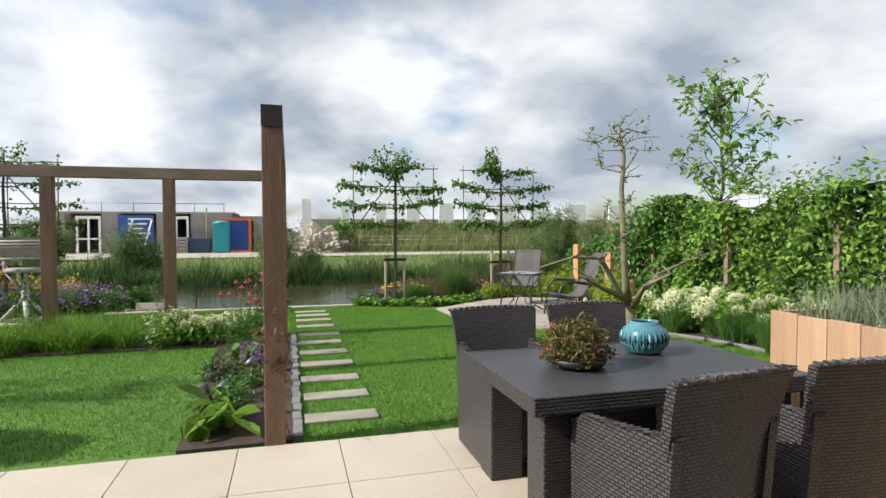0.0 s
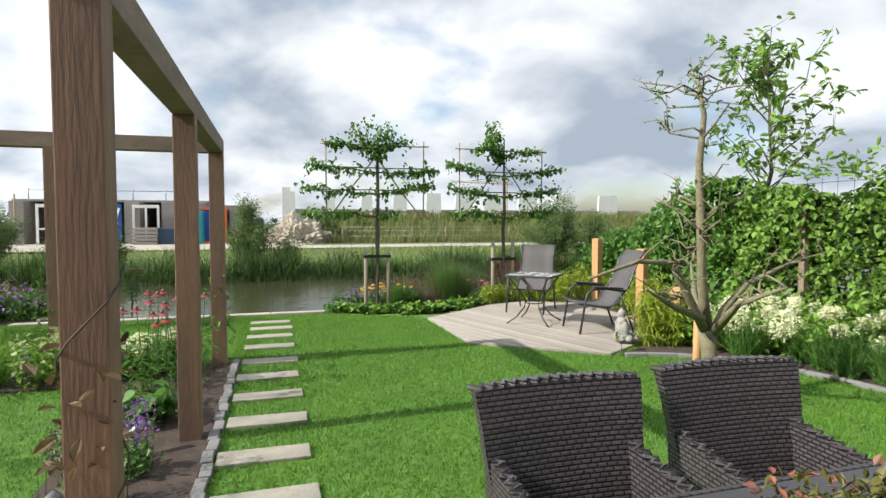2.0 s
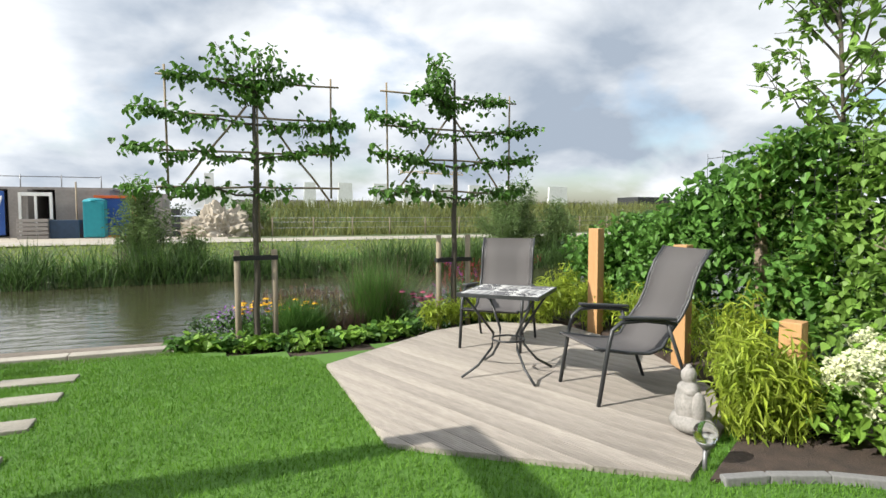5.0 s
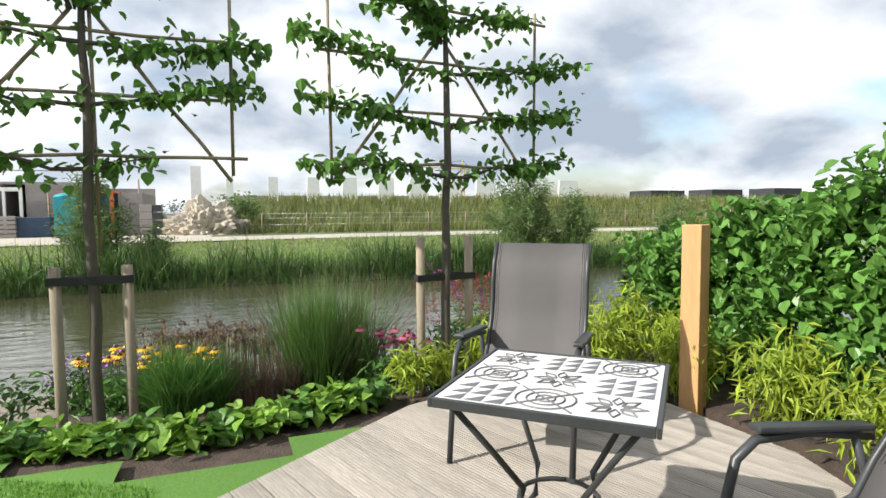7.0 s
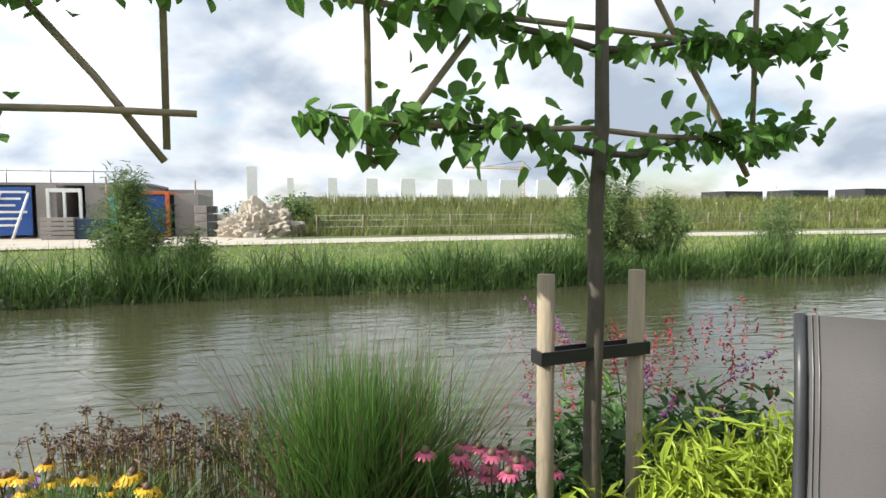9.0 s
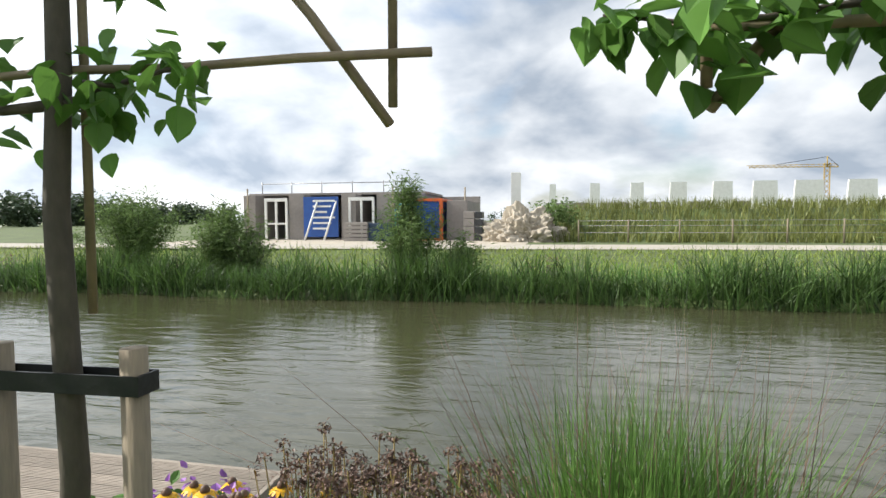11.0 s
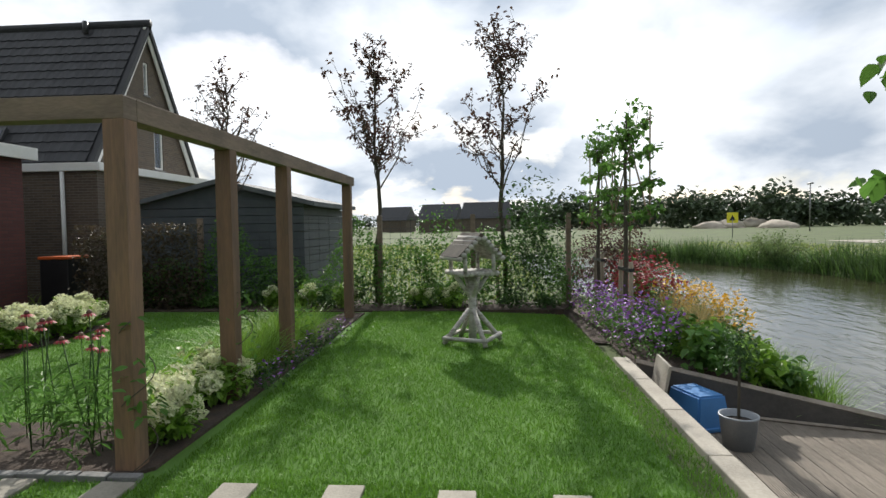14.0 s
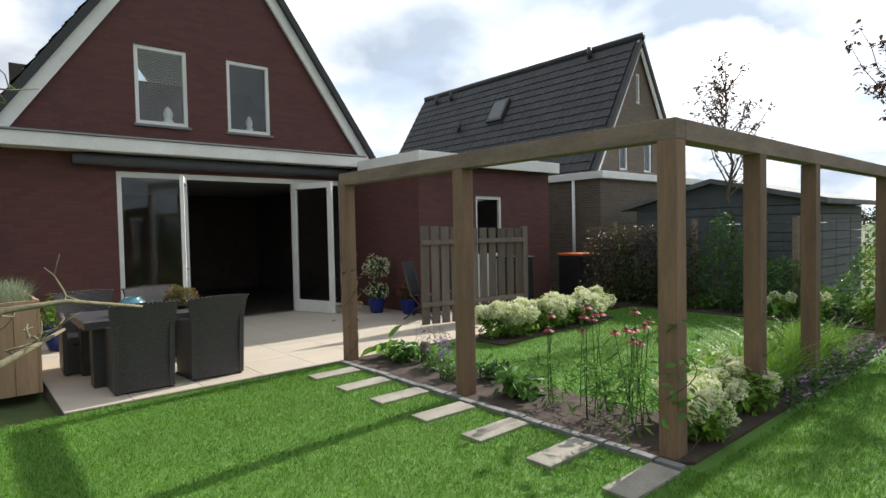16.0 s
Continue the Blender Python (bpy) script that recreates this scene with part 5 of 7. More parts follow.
# bird house of birch logs
bh = empty("bird_table", -3.4, 11.35, -0.01, 25, "rustic bird house of white birch logs on a braced stand", "bird table")
for k in range(4):
    a = math.pi / 2 * k
    ca, sa = math.cos(a), math.sin(a)
    tube("foot", [(0.5 * ca, 0.5 * sa, 0.03), (0.05 * ca, 0.05 * sa, 0.55)], 0.04, M_BIRCH, bh, 9)
    tube("base_log", [(0.5 * ca, 0.5 * sa, 0.12), (0.5 * math.cos(a + math.pi / 2), 0.5 * math.sin(a + math.pi / 2), 0.12)], 0.033, M_BIRCH, bh, 9)
    tube("brace", [(0.03 * ca, 0.03 * sa, 0.75), (0.28 * ca, 0.28 * sa, 1.1)], 0.035, M_BIRCH, bh, 9)
tube("stem", [(0, 0, 0.0), (0.01, 0, 0.5), (0, 0.01, 1.15)], 0.065, M_BIRCH, bh, 10)
for k in range(8):
    tube("platform_log", [(-0.32, -0.3 + 0.085 * k, 1.14), (0.32, -0.3 + 0.085 * k, 1.14)], 0.043, M_BIRCH, bh, 8)
for k in range(6):
    y, z = 0.36 - 0.062 * k, 1.38 + 0.062 * k
    tube("roof_log", [(-0.4, y, z), (0.4, y, z)], 0.04, M_BIRCH, bh, 8)
    tube("roof_log", [(-0.4, -y, z), (0.4, -y, z)], 0.04, M_BIRCH, bh, 8)
for sx in (-0.3, 0.3):
    for sy in (-0.24, 0.24):
        tube("upright", [(sx, sy, 1.16), (sx, sy, 1.44)], 0.033, M_BIRCH, bh, 8)
    tube("rafter", [(sx, 0.3, 1.4), (sx, 0, 1.7)], 0.03, M_BIRCH, bh, 8)
    tube("rafter", [(sx, -0.3, 1.4), (sx, 0, 1.7)], 0.03, M_BIRCH, bh, 8)
mesh("thatch", [(x, y, z) for x in (-0.38, 0.38) for y, z in ((-0.4, 1.41), (0, 1.78), (0.4, 1.41), (0.37, 1.38), (0, 1.72), (-0.37, 1.38))], [(0, 1, 7, 6), (1, 2, 8, 7), (2, 3, 9, 8), (3, 4, 10, 9), (4, 5, 11, 10), (5, 0, 6, 11), (0, 5, 4, 1), (1, 4, 3, 2), (6, 7, 10, 11), (7, 8, 9, 10)], M_BARK, bh)

bh.matrix_basis = bh.matrix_basis @ Matrix.Diagonal((0.82, 0.82, 0.82, 1))

# things on the jetty
pt = empty("bucket_plant", -1.22, 13.8, -0.5, 0, "grey zinc bucket with a small standard shrub on the jetty", "bucket")
lathe("bucket", [(0.13, 0), (0.165, 0.28), (0.172, 0.285), (0.17, 0.3), (0.155, 0.3), (0.15, 0.25), (0.14, 0.24)], M_GALV, pt, 28)
lathe("soil", [(0.02, 0.235), (0.14, 0.24), (0.02, 0.245)], M_SOIL, pt, 16)
tube("stem", [(0, 0, 0.2), (0.01, 0, 0.8)], 0.014, M_BARK, pt, 8)
leaves("crown", blob_points(420, 0.2, 0.2, 0.24, 0, 0, 0.86, 0.2), 0.042, L_DARK, pt)
cr = empty("crate", -1.85, 13.66, -0.5, 18, "upturned light blue plastic crate on the jetty", "crate")
bm = bmesh.new()
vs = [bm.verts.new(p) for p in ((-0.28, -0.2, 0), (0.28, -0.2, 0), (0.28, 0.2, 0), (-0.28, 0.2, 0), (-0.23, -0.15, 0.34), (0.23, -0.15, 0.34), (0.23, 0.15, 0.34), (-0.23, 0.15, 0.34))]
for q in ((3, 2, 1, 0), (4, 5, 6, 7), (0, 1, 5, 4), (1, 2, 6, 5), (2, 3, 7, 6), (3, 0, 4, 7)):
    bm.faces.new([vs[i] for i in q])
bmesh.ops.bevel(bm, geom=list(bm.edges), offset=0.02, segments=2, affect="EDGES")
part("body", bm, M_CRATE, cr)
box("rim", -0.3, 0.3, -0.22, 0.22, 0.002, 0.04, M_CRATE, cr, 0.008)
bd = box("board", -0.28, 0.28, -0.015, 0.015, 0.0, 0.62, M_CONC, None, 0.006)
bd.name = "leaning_slab"
bd.matrix_basis = pose(-2.0, 13.27, -0.5, -10, 0, -4)
tagged(bd, "pale grey slab leaning against the kerb on the jetty", "slab")

# ---------------------------------------------------------------- trees
def wander(a, b, n=6, wob=0.05):
    """Points from a to b along a slightly crooked line."""
    a, b = Vector(a), Vector(b)
    out = []
    for i in range(n + 1):
        t = i / n
        j = Vector(RNG.normal(0, wob, 3)) * math.sin(math.pi * t)
        out.append(a.lerp(b, t) + j)
    return out


def stake_pair(tree, half, top, belt, yoff=0.0):
    for sx in (-1, 1):
        tube("stake", [(sx * half, yoff, -0.5), (sx * half, yoff, top)], 0.034, M_STAKE, tree, 12)
    add = bmesh.new()
    for s in (-0.022, 0.022):
        add_box(add, -half - 0.038, half + 0.038, yoff + s * 1.7 - 0.003, yoff + s * 1.7 + 0.003, belt - 0.026, belt + 0.026)
    for sx in (-1, 1):
        add_box(add, sx * (half + 0.038) - 0.004, sx * (half + 0.038) + 0.004, yoff - 0.04, yoff + 0.04, belt - 0.026, belt + 0.026)
    part("strap", add, M_BLACK, tree, "black rubber tree strap")


def espalier(x, y, z, rz, half, top, belt, n_leaf, seed_h=3.45, reach=((1.35, 1.35), (1.45, 1.45), (1.3, 1.3), (0.9, 0.9)), lift=0.0):
    t = empty("espalier_lime", x, y, z, rz, "young lime tree trained flat on a bamboo frame with stakes", "tree", "trained lime trees at the water")
    tube("trunk", wander((0, 0, -0.3), (0.02, 0, 3.25), 10, 0.012), [0.042, 0.04, 0.038, 0.036, 0.034, 0.032, 0.03, 0.027, 0.023, 0.018, 0.012], M_BARK, t, 10)
    stake_pair(t, half, top, belt)
    zs = tuple(q + lift for q in (1.81, 2.21, 2.61, 3.02))
    for k, zz in enumerate(zs):
        tube("cane", wander((-0.99, 0.03, zz), (0.99, 0.03, zz + 0.01), 6, 0.008), 0.012, M_CANE, t, 8)
    for sx in (-1, 1):
        tube("cane", [(sx * 0.89, 0.05, 1.70 + lift), (sx * 0.90, 0.05, 3.13 + lift)], 0.012, M_CANE, t, 8)
        tube("cane", wander((sx * 0.88, 0.06, 1.66 + lift), (sx * 0.06, 0.06, 2.75 + lift), 4, 0.006), 0.013, M_CANE, t, 8)
    tube("cane", [(0.05, 0.045, 1.2), (0.05, 0.045, 3.0)], 0.012, M_CANE, t, 8)
    pts = []
    for k, zz in enumerate(zs):
        for sx in (-1, 1):
            L = reach[k][0 if sx < 0 else 1] * RNG.uniform(0.92, 1.06)
            br = wander((0, 0, zz - 0.08), (sx * L, 0.0, zz + RNG.uniform(-0.03, 0.12)), 7, 0.03)
            tube("branch", br, [0.016, 0.014, 0.012, 0.010, 0.008, 0.006, 0.005, 0.003], M_BARK, t, 6)
            n = int(n_leaf * 0.105 * min(1.0, L / 1.15))
            for i in range(n):
                u = RNG.beta(1.6, 1.15)
                p = br[min(6, int(u * 7))].lerp(br[min(7, int(u * 7) + 1)], (u * 7) % 1)
                cl = 0.055 + 0.04 * math.sin(u * 19 + k * 2 + sx)
                pts.append(p + Vector((RNG.normal(0, 0.05), RNG.normal(0, 0.065), RNG.normal(0.0, cl * 0.85))))
    for k in range(7):
        a = RNG.uniform(-0.28, 0.28)
        tip = (a * 1.5, RNG.normal(0, 0.12), RNG.uniform(3.15, seed_h + 0.18))
        br = wander((a * 0.15, 0, 2.75), tip, 4, 0.03)
        tube("shoot", br, [0.009, 0.007, 0.006, 0.004, 0.003], M_BARK, t, 5)
        for i in range(int(n_leaf * 0.028)):
            u = RNG.uniform(0.1, 1)
            p = br[0].lerp(br[-1], u)
            pts.append(p + Vector(RNG.normal(0, 0.06, 3)))
    leaves("crown", pts, 0.078, L_LIME, t, shape="round", droop=0.75)
    return t


espalier(2.95, 13.16, -0.12, 1, 0.205, 1.12, 1.03, 1900, 3.45, ((1.35, 0.42), (1.4, 1.05), (1.3, 1.2), (0.9, 0.6)), 0.02)
espalier(5.4, 13.12, -0.12, 6, 0.215, 1.26, 0.94, 1900, 3.4, ((1.1, 1.15), (1.2, 1.25), (1.2, 1.3), (0.6, 0.9)))
espalier(-4.6, 13.62, -0.12, 3, 0.25, 1.1, 0.98, 900)
espalier(-6.9, 13.68, -0.12, 3, 0.25, 1.1, 0.98, 900)

pear = empty("pear_tree", 4.67, 6.82, 0, 0, "old-pruned pear tree with bare lichen-grey limbs and a stake", "tree")
tube("trunk", [(0, 0, -0.1), (0.02, 0.01, 0.15), (0.0, 0.0, 0.42), (-0.02, 0, 0.62)], [0.085, 0.066, 0.062, 0.075], M_PEAR, pear, 12)
lead = [(-0.02, 0, 0.6), (-0.06, 0.03, 1.0), (-0.08, 0.04, 1.5), (-0.12, 0.02, 2.0), (-0.1, 0.0, 2.4), (-0.16, 0.03, 2.75)]
tube("leader", lead, [0.045, 0.042, 0.036, 0.03, 0.022, 0.01], M_PEAR, pear, 10)
limbs = [
    [(-0.03, 0, 0.58), (-0.2, -0.04, 0.82), (-0.42, -0.1, 1.12), (-0.5, -0.12, 1.2), (-0.85, -0.2, 1.22), (-1.35, -0.35, 1.12)],
    [(0.03, 0, 0.58), (0.16, 0.02, 0.78), (0.42, 0.05, 0.98), (0.75, 0.06, 1.1), (1.15, 0.1, 1.22)],
    [(-0.1, -0.02, 0.72), (-0.45, -0.1, 0.85), (-0.85, -0.3, 1.02)],
    [(0.0, 0.04, 0.6), (0.1, 0.3, 0.85), (0.3, 0.6, 1.15)],
    [(0.0, -0.04, 0.6), (-0.05, -0.35, 0.88), (0.05, -0.7, 1.05)],
]
for lm in limbs:
    n = len(lm)
    tube("limb", lm, [0.042 - 0.032 * i / (n - 1) for i in range(n)], M_PEAR, pear, 9)
tw = bmesh.new()
tips = []
for k in range(46):
    if k < 28:
        u = RNG.uniform(0.25, 1)
        i = min(4, int(u * 5))
        base = Vector(lead[i]).lerp(Vector(lead[i + 1]), (u * 5) % 1 if u < 1 else 1)
        ln = 0.25 + 0.35 * u * RNG.uniform(0.4, 1.2)
    else:
        lm = limbs[k % len(limbs)]
        i = RNG.integers(1, len(lm) - 1)
        base = Vector(lm[i]).lerp(Vector(lm[i + 1]), RNG.uniform(0, 1))
        ln = RNG.uniform(0.15, 0.4)
    a = RNG.uniform(0, 2 * math.pi)
    tip = base + Vector((math.cos(a) * ln, math.sin(a) * ln, RNG.uniform(0.0, 0.75) * ln))
    w = wander(base, tip, 4, 0.04)
    add_tube(tw, w, [0.011, 0.009, 0.007, 0.006, 0.003], 5)
    for j in range(2):
        b2 = w[RNG.integers(1, 4)]
        e2 = b2 + Vector(RNG.normal(0, 0.1, 3)) + Vector((0, 0, 0.07))
        add_tube(tw, wander(b2, e2, 2, 0.015), [0.005, 0.004, 0.002], 4)
        if base.z > 1.55:
            tips += [b2.lerp(e2, RNG.uniform(0.2, 1)) + Vector(RNG.normal(0, 0.02, 3)) for _ in range(4)]
part("twigs", tw, M_PEAR, pear, "bare spurred twigs", True)["kind"] = "stuff"
leaves("crown", tips, 0.06, L_LIME, pear, "sparse green leaves")
tube("stake", [(0.12, 0.29, -0.1), (0.13, 0.29, 0.66)], 0.035, M_NEWWOOD, pear, 12)
tube("strap", [(-0.08, 0.0, 0.62), (0.0, 0.09, 0.63), (0.09, 0.0, 0.62), (0.0, -0.08, 0.62), (-0.08, 0.0, 0.62)], 0.012, M_BLACK, pear, 6)


def garden_tree(name, x, y, h, spread, n, mat_leaf, label, size=0.1, clear=1.6, group="", up=0.7, shape="oval"):
    """A tapered stem with rising limbs and leaves set along their twigs."""
    t = empty(name, x, y, -0.1, RNG.uniform(0, 360), label, "tree", group)
    stem = wander((0, 0, 0), (0.1, 0, h), 8, 0.05)
    tube("trunk", stem, [0.05 * h / 4 * (1 - 0.11 * i) for i in range(9)], M_BARK, t, 9)
    pts = []
    bm = bmesh.new()
    for k in range(int(13 + h * 2)):
        u = RNG.uniform(clear / h, 0.97)
        base = stem[min(7, int(u * 8))].lerp(stem[min(8, int(u * 8) + 1)], (u * 8) % 1)
        a = k * 2.4 + RNG.uniform(-0.4, 0.4)
        ln = spread * (1.15 - u) / (1.15 - clear / h) * RNG.uniform(0.6, 1.15)
        tip = base + Vector((math.cos(a) * ln, math.sin(a) * ln, ln * up * RNG.uniform(0.7, 1.5)))
        br = wander(base, tip, 5, 0.05 * ln)
        add_tube(bm, br, [0.018, 0.014, 0.011, 0.008, 0.006, 0.003], 5)
        for j in range(5):
            b2 = br[RNG.integers(1, 6)]
            e2 = b2 + Vector(RNG.normal(0, 0.16, 3)) * spread + Vector((0, 0, 0.12))
            add_tube(bm, [b2, e2], [0.005, 0.002], 4)
            for _ in range(max(2, n // 160)):
                pts.append(b2.lerp(e2, RNG.uniform(0, 1.05)) + Vector(RNG.normal(0, 0.03, 3)))
        for _ in range(max(3, n // 60)):
            pts.append(br[RNG.integers(2, 6)] + Vector(RNG.normal(0, 0.05, 3)))
    part("branch_work", bm, M_BARK, t)
    leaves("crown", pts, size, mat_leaf, t, shape=shape)
    return t


garden_tree("cherry_tree", 9.6, 11.1, 5.1, 1.35, 950, L_VINE, "young leafy green tree behind the hedge", 0.16, 2.0, up=1.0)
for x, y, h, s in ((-7.1, 6.5, 4.6, 1.0), (-7.1, 9.4, 5.1, 1.12), (-7.1, 11.9, 5.3, 1.2)):
    t = garden_tree("purple_tree", x, y, h, s, 1500 if y > 7 else 600, L_PURPLE, "slender purple-leaved young tree by the fence", 0.09, 2.2, "purple trees along the fence", up=1.3)
    tube("stake", [(0.25, 0, -0.1), (0.25, 0, 1.3)], 0.035, M_STAKE, t, 10)


# ---------------------------------------------------------------- hedge on the right
hedge = empty("hedge", 7.6, 9.0, 0, 0, "tall hedge of vine and ivy grown over a wire fence", "hedge")


def hedge_top(y):
    return 2.02 + 0.1 * math.sin(y * 2.1) + 0.07 * math.sin(y * 5.3) - 0.98 * max(0.0, min(1.0, (y - 10.5) / 2.3)) - 0.25 * max(0.0, 6 - y) * 0.3


def hedge_leaves(n, y0, y1, x0, x1, zmin):
    p = []
    for _ in range(n):
        y = RNG.uniform(y0, y1)
        z = zmin + (hedge_top(y) - zmin) * RNG.uniform(0, 1) ** 0.8
        bulge = 0.12 * math.sin(y * 3.1 + z * 2) + 0.08 * math.sin(y * 7 + z * 5)
        p.append((RNG.uniform(x0, x1) + bulge - 7.6, y - 9.0, z))
    return p


leaves("vine", hedge_leaves(14000, 4.0, 10.4, 7.35, 7.85, 0.25), 0.085, L_VINE, hedge, "light green vine leaves", shape="round", droop=0.6)
leaves("ivy", hedge_leaves(9500, 9.6, 13.2, 7.15, 8.0, 0.05), 0.085, L_IVY, hedge, "dark green ivy leaves", shape="round", droop=0.6)
# darker leaves fill the core; the hedge's inner shade is in their colour
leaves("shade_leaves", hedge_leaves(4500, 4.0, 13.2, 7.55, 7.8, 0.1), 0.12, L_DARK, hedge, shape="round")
leaves("shoots", [(RNG.normal(0, 0.3), RNG.uniform(-5, -0.5), 2.05 + abs(RNG.normal(0, 0.16))) for _ in range(700)], 0.1, L_VINE, hedge, up=0.4)
for k in range(4):
    box("post", -0.04, 0.04, -0.04, 0.04, -0.1, 1.9, M_BEAM, hedge, 0.004).matrix_basis = pose(-0.12, -4.4 + 1.9 * k, 0)
wire = bmesh.new()
for k in range(10):
    add_tube(wire, [(-0.1, -5, 0.2 + 0.2 * k), (-0.1, 2.0, 0.2 + 0.2 * k)], 0.003, 4)
for k in range(36):
    add_tube(wire, [(-0.1, -5 + 0.2 * k, 0), (-0.1, -5 + 0.2 * k, 2.05)], 0.003, 4)
part("wire", wire, M_ANTH, hedge, "dark wire mesh")


# ---------------------------------------------------------------- plants
def tuft(x, y, z, n, h, r, mt, label, name="grass_tuft", group="", width=0.009, lean=0.45):
    t = empty(name, x, y, z, 0, label, "grass", group)
    blades("foliage", disc_points(n, r), h, width, mt, t, lean=lean)
    return t


def bush(x, y, z, n, rx, rz, mt, label, name="shrub", size=0.06, bloom=None, nb=0, bsize=0.05, shape="oval", cat="shrub", group="", ry=None):
    t = empty(name, x, y, z, 0, label, cat, group)
    p = blob_points(n, rx, ry or rx, rz, 0, 0, rz * 0.75, 0.25)
    leaves("foliage", p[p[:, 2] > 0], size, mt, t, shape=shape)
    if bloom:
        q = blob_points(nb, rx * 1.0, (ry or rx) * 1.0, rz * 1.1, 0, 0, rz * 0.85, 0.85)
        q = q[q[:, 2] > rz * 0.6]
        leaves("bloom", q, bsize, bloom, t, up=0.5, shape="round")["kind"] = "stuff"
    return t


HEAD = None


def hydrangea(x, y, z, r, h, heads, label, hr=0.075, group="white hydrangeas"):
    """Leafy bush with big round white flower heads of many florets."""
    global HEAD
    t = empty("hydrangea", x, y, z, 0, label, "shrub", group)
    p = blob_points(420, r, r, h * 0.55, 0, 0, h * 0.5, 0.3)
    leaves("foliage", p[p[:, 2] > 0.02], 0.085, L_TUFTL, t)
    if HEAD is None:
        o = leaves("flower_head", blob_points(240, 1, 1, 0.85, 0, 0, 0, 0.95), 0.3, P_WHITE, None, shape="round", up=0.5)
        HEAD = o.data
        bpy.data.objects.remove(o)
    for k in range(heads):
        a, q = RNG.uniform(0, 6.28), math.sqrt(RNG.uniform(0, 1)) * r * 0.95
        fh = new("flower_head", HEAD)
        fh.parent = t
        s = hr * RNG.uniform(0.7, 1.2)
        fh.matrix_basis = pose(q * math.cos(a), q * math.sin(a), h * (0.95 - 0.4 * (q / r) ** 2) + RNG.normal(0, 0.03), RNG.uniform(-20, 20), RNG.uniform(-20, 20), RNG.uniform(0, 360)) @ Matrix.Diagonal((s, s, s, 1))
    return t


def coneflower(x, y, z, h, mt, label, n=3, group="coneflowers"):
    t = empty("coneflower", x, y, z, 0, label, "flower", group)
    for k in range(n):
        bx, by = RNG.normal(0, 0.06), RNG.normal(0, 0.06)
        hh = h * RNG.uniform(0.75, 1.05)
        tx, ty = bx + RNG.normal(0, 0.05), by + RNG.normal(0, 0.05)
        tube("stalk", [(bx, by, 0), ((bx + tx) / 2 + 0.01, (by + ty) / 2, hh / 2), (tx, ty, hh)], 0.004, L_DARK, t, 5)
        V, F = [], []
        for j in range(13):
            a = 2 * math.pi * j / 13
            ca, sa = math.cos(a), math.sin(a)
            b0 = len(V)
            for r, w, dz in ((0.012, 0.006, 0.0), (0.032, 0.009, -0.006), (0.048, 0.004, -0.02)):
                V += [(tx + r * ca - w * sa, ty + r * sa + w * ca, hh + dz), (tx + r * ca + w * sa, ty + r * sa - w * ca, hh + dz)]
            F += [(b0, b0 + 1, b0 + 3, b0 + 2), (b0 + 2, b0 + 3, b0 + 5, b0 + 4)]
        mesh("petals", V, F, mt, t)
        lathe("cone", [(0.016, -0.004), (0.019, 0.006), (0.012, 0.02), (0.002, 0.025)], P_DRY, t, 10, at=(tx, ty, hh))
    leaves("foliage", [(RNG.normal(0, 0.1), RNG.normal(0, 0.1), RNG.uniform(0.03, h * 0.6)) for _ in range(80)], 0.12, L_TUFT, t, shape="slim")
    return t


def spikes(x, y, z, n, h, r, mt, label, name="salvia"):
    t = empty(name, x, y, z, 0, label, "flower")
    blades("stalks", disc_points(n, r), h, 0.006, L_DARK, t, lean=0.12, bend=0.2)
    p = []
    for bx, by, _ in disc_points(n, r):
        for k in range(14):
            p.append((bx + RNG.normal(0, 0.008), by + RNG.normal(0, 0.008), h * RNG.uniform(0.5, 1.0)))
    leaves("bloom", p, 0.024, mt, t)["kind"] = "stuff"
    leaves("foliage", blob_points(160, r, r, h * 0.3, 0, 0, h * 0.2, 0.3), 0.06, L_TUFT, t)
    return t


# bed under the pergola
bush(0.15, 5.25, 0.03, 26, 0.22, 0.16, L_TUFTL, "broad yellow-green hosta leaves in the bed", "hosta", 0.26, shape="oval", cat="plant")
bush(0.2, 5.6, 0.03, 160, 0.2, 0.16, L_TUFT, "low green leafy perennial in the bed", "perennial", 0.1, cat="plant")
spikes(0.22, 6.15, 0.03, 26, 0.5, 0.2, P_DRY, "brown and purple faded salvia spikes in the bed")
spikes(0.35, 6.6, 0.03, 20, 0.45, 0.16, P_PURPLE, "purple salvia spikes in the bed")
bush(0.3, 7.55, 0.03, 90, 0.22, 0.16, L_TUFT, "round green lady's mantle leaves in the bed", "perennial", 0.13, shape="round", cat="plant")
bush(0.05, 6.9, 0.03, 200, 0.22, 0.14, L_DARK, "low dark green perennial in the bed", "perennial", 0.07, cat="plant")
for x, y, h in ((0.25, 7.95, 0.82), (0.1, 8.3, 0.9), (0.38, 8.4, 0.95), (0.2, 8.65, 0.85), (0.45, 8.85, 0.98), (-0.05, 8.55, 0.8)):
    coneflower(x, y, 0.03, h, P_RED, "tall dark-stemmed coneflowers with drooping red petals")
for x, y, r, h, n in ((-0.05, 9.05, 0.26, 0.36, 9), (-0.45, 9.0, 0.28, 0.36, 10), (0.2, 9.25, 0.2, 0.33, 8), (-0.75, 9.2, 0.22, 0.38, 6)):
    hydrangea(x, y, 0.03, r, h, n + 2, "white hydrangea with round creamy flower heads under the pergola", 0.085)
bush(-0.85, 8.95, 0.03, 420, 0.3, 0.26, L_TUFTL, "pale green budding stonecrop in the bed", "stonecrop", 0.075, leaf("pale_bud", (0.42, 0.50, 0.20)), 160, 0.06, cat="plant")
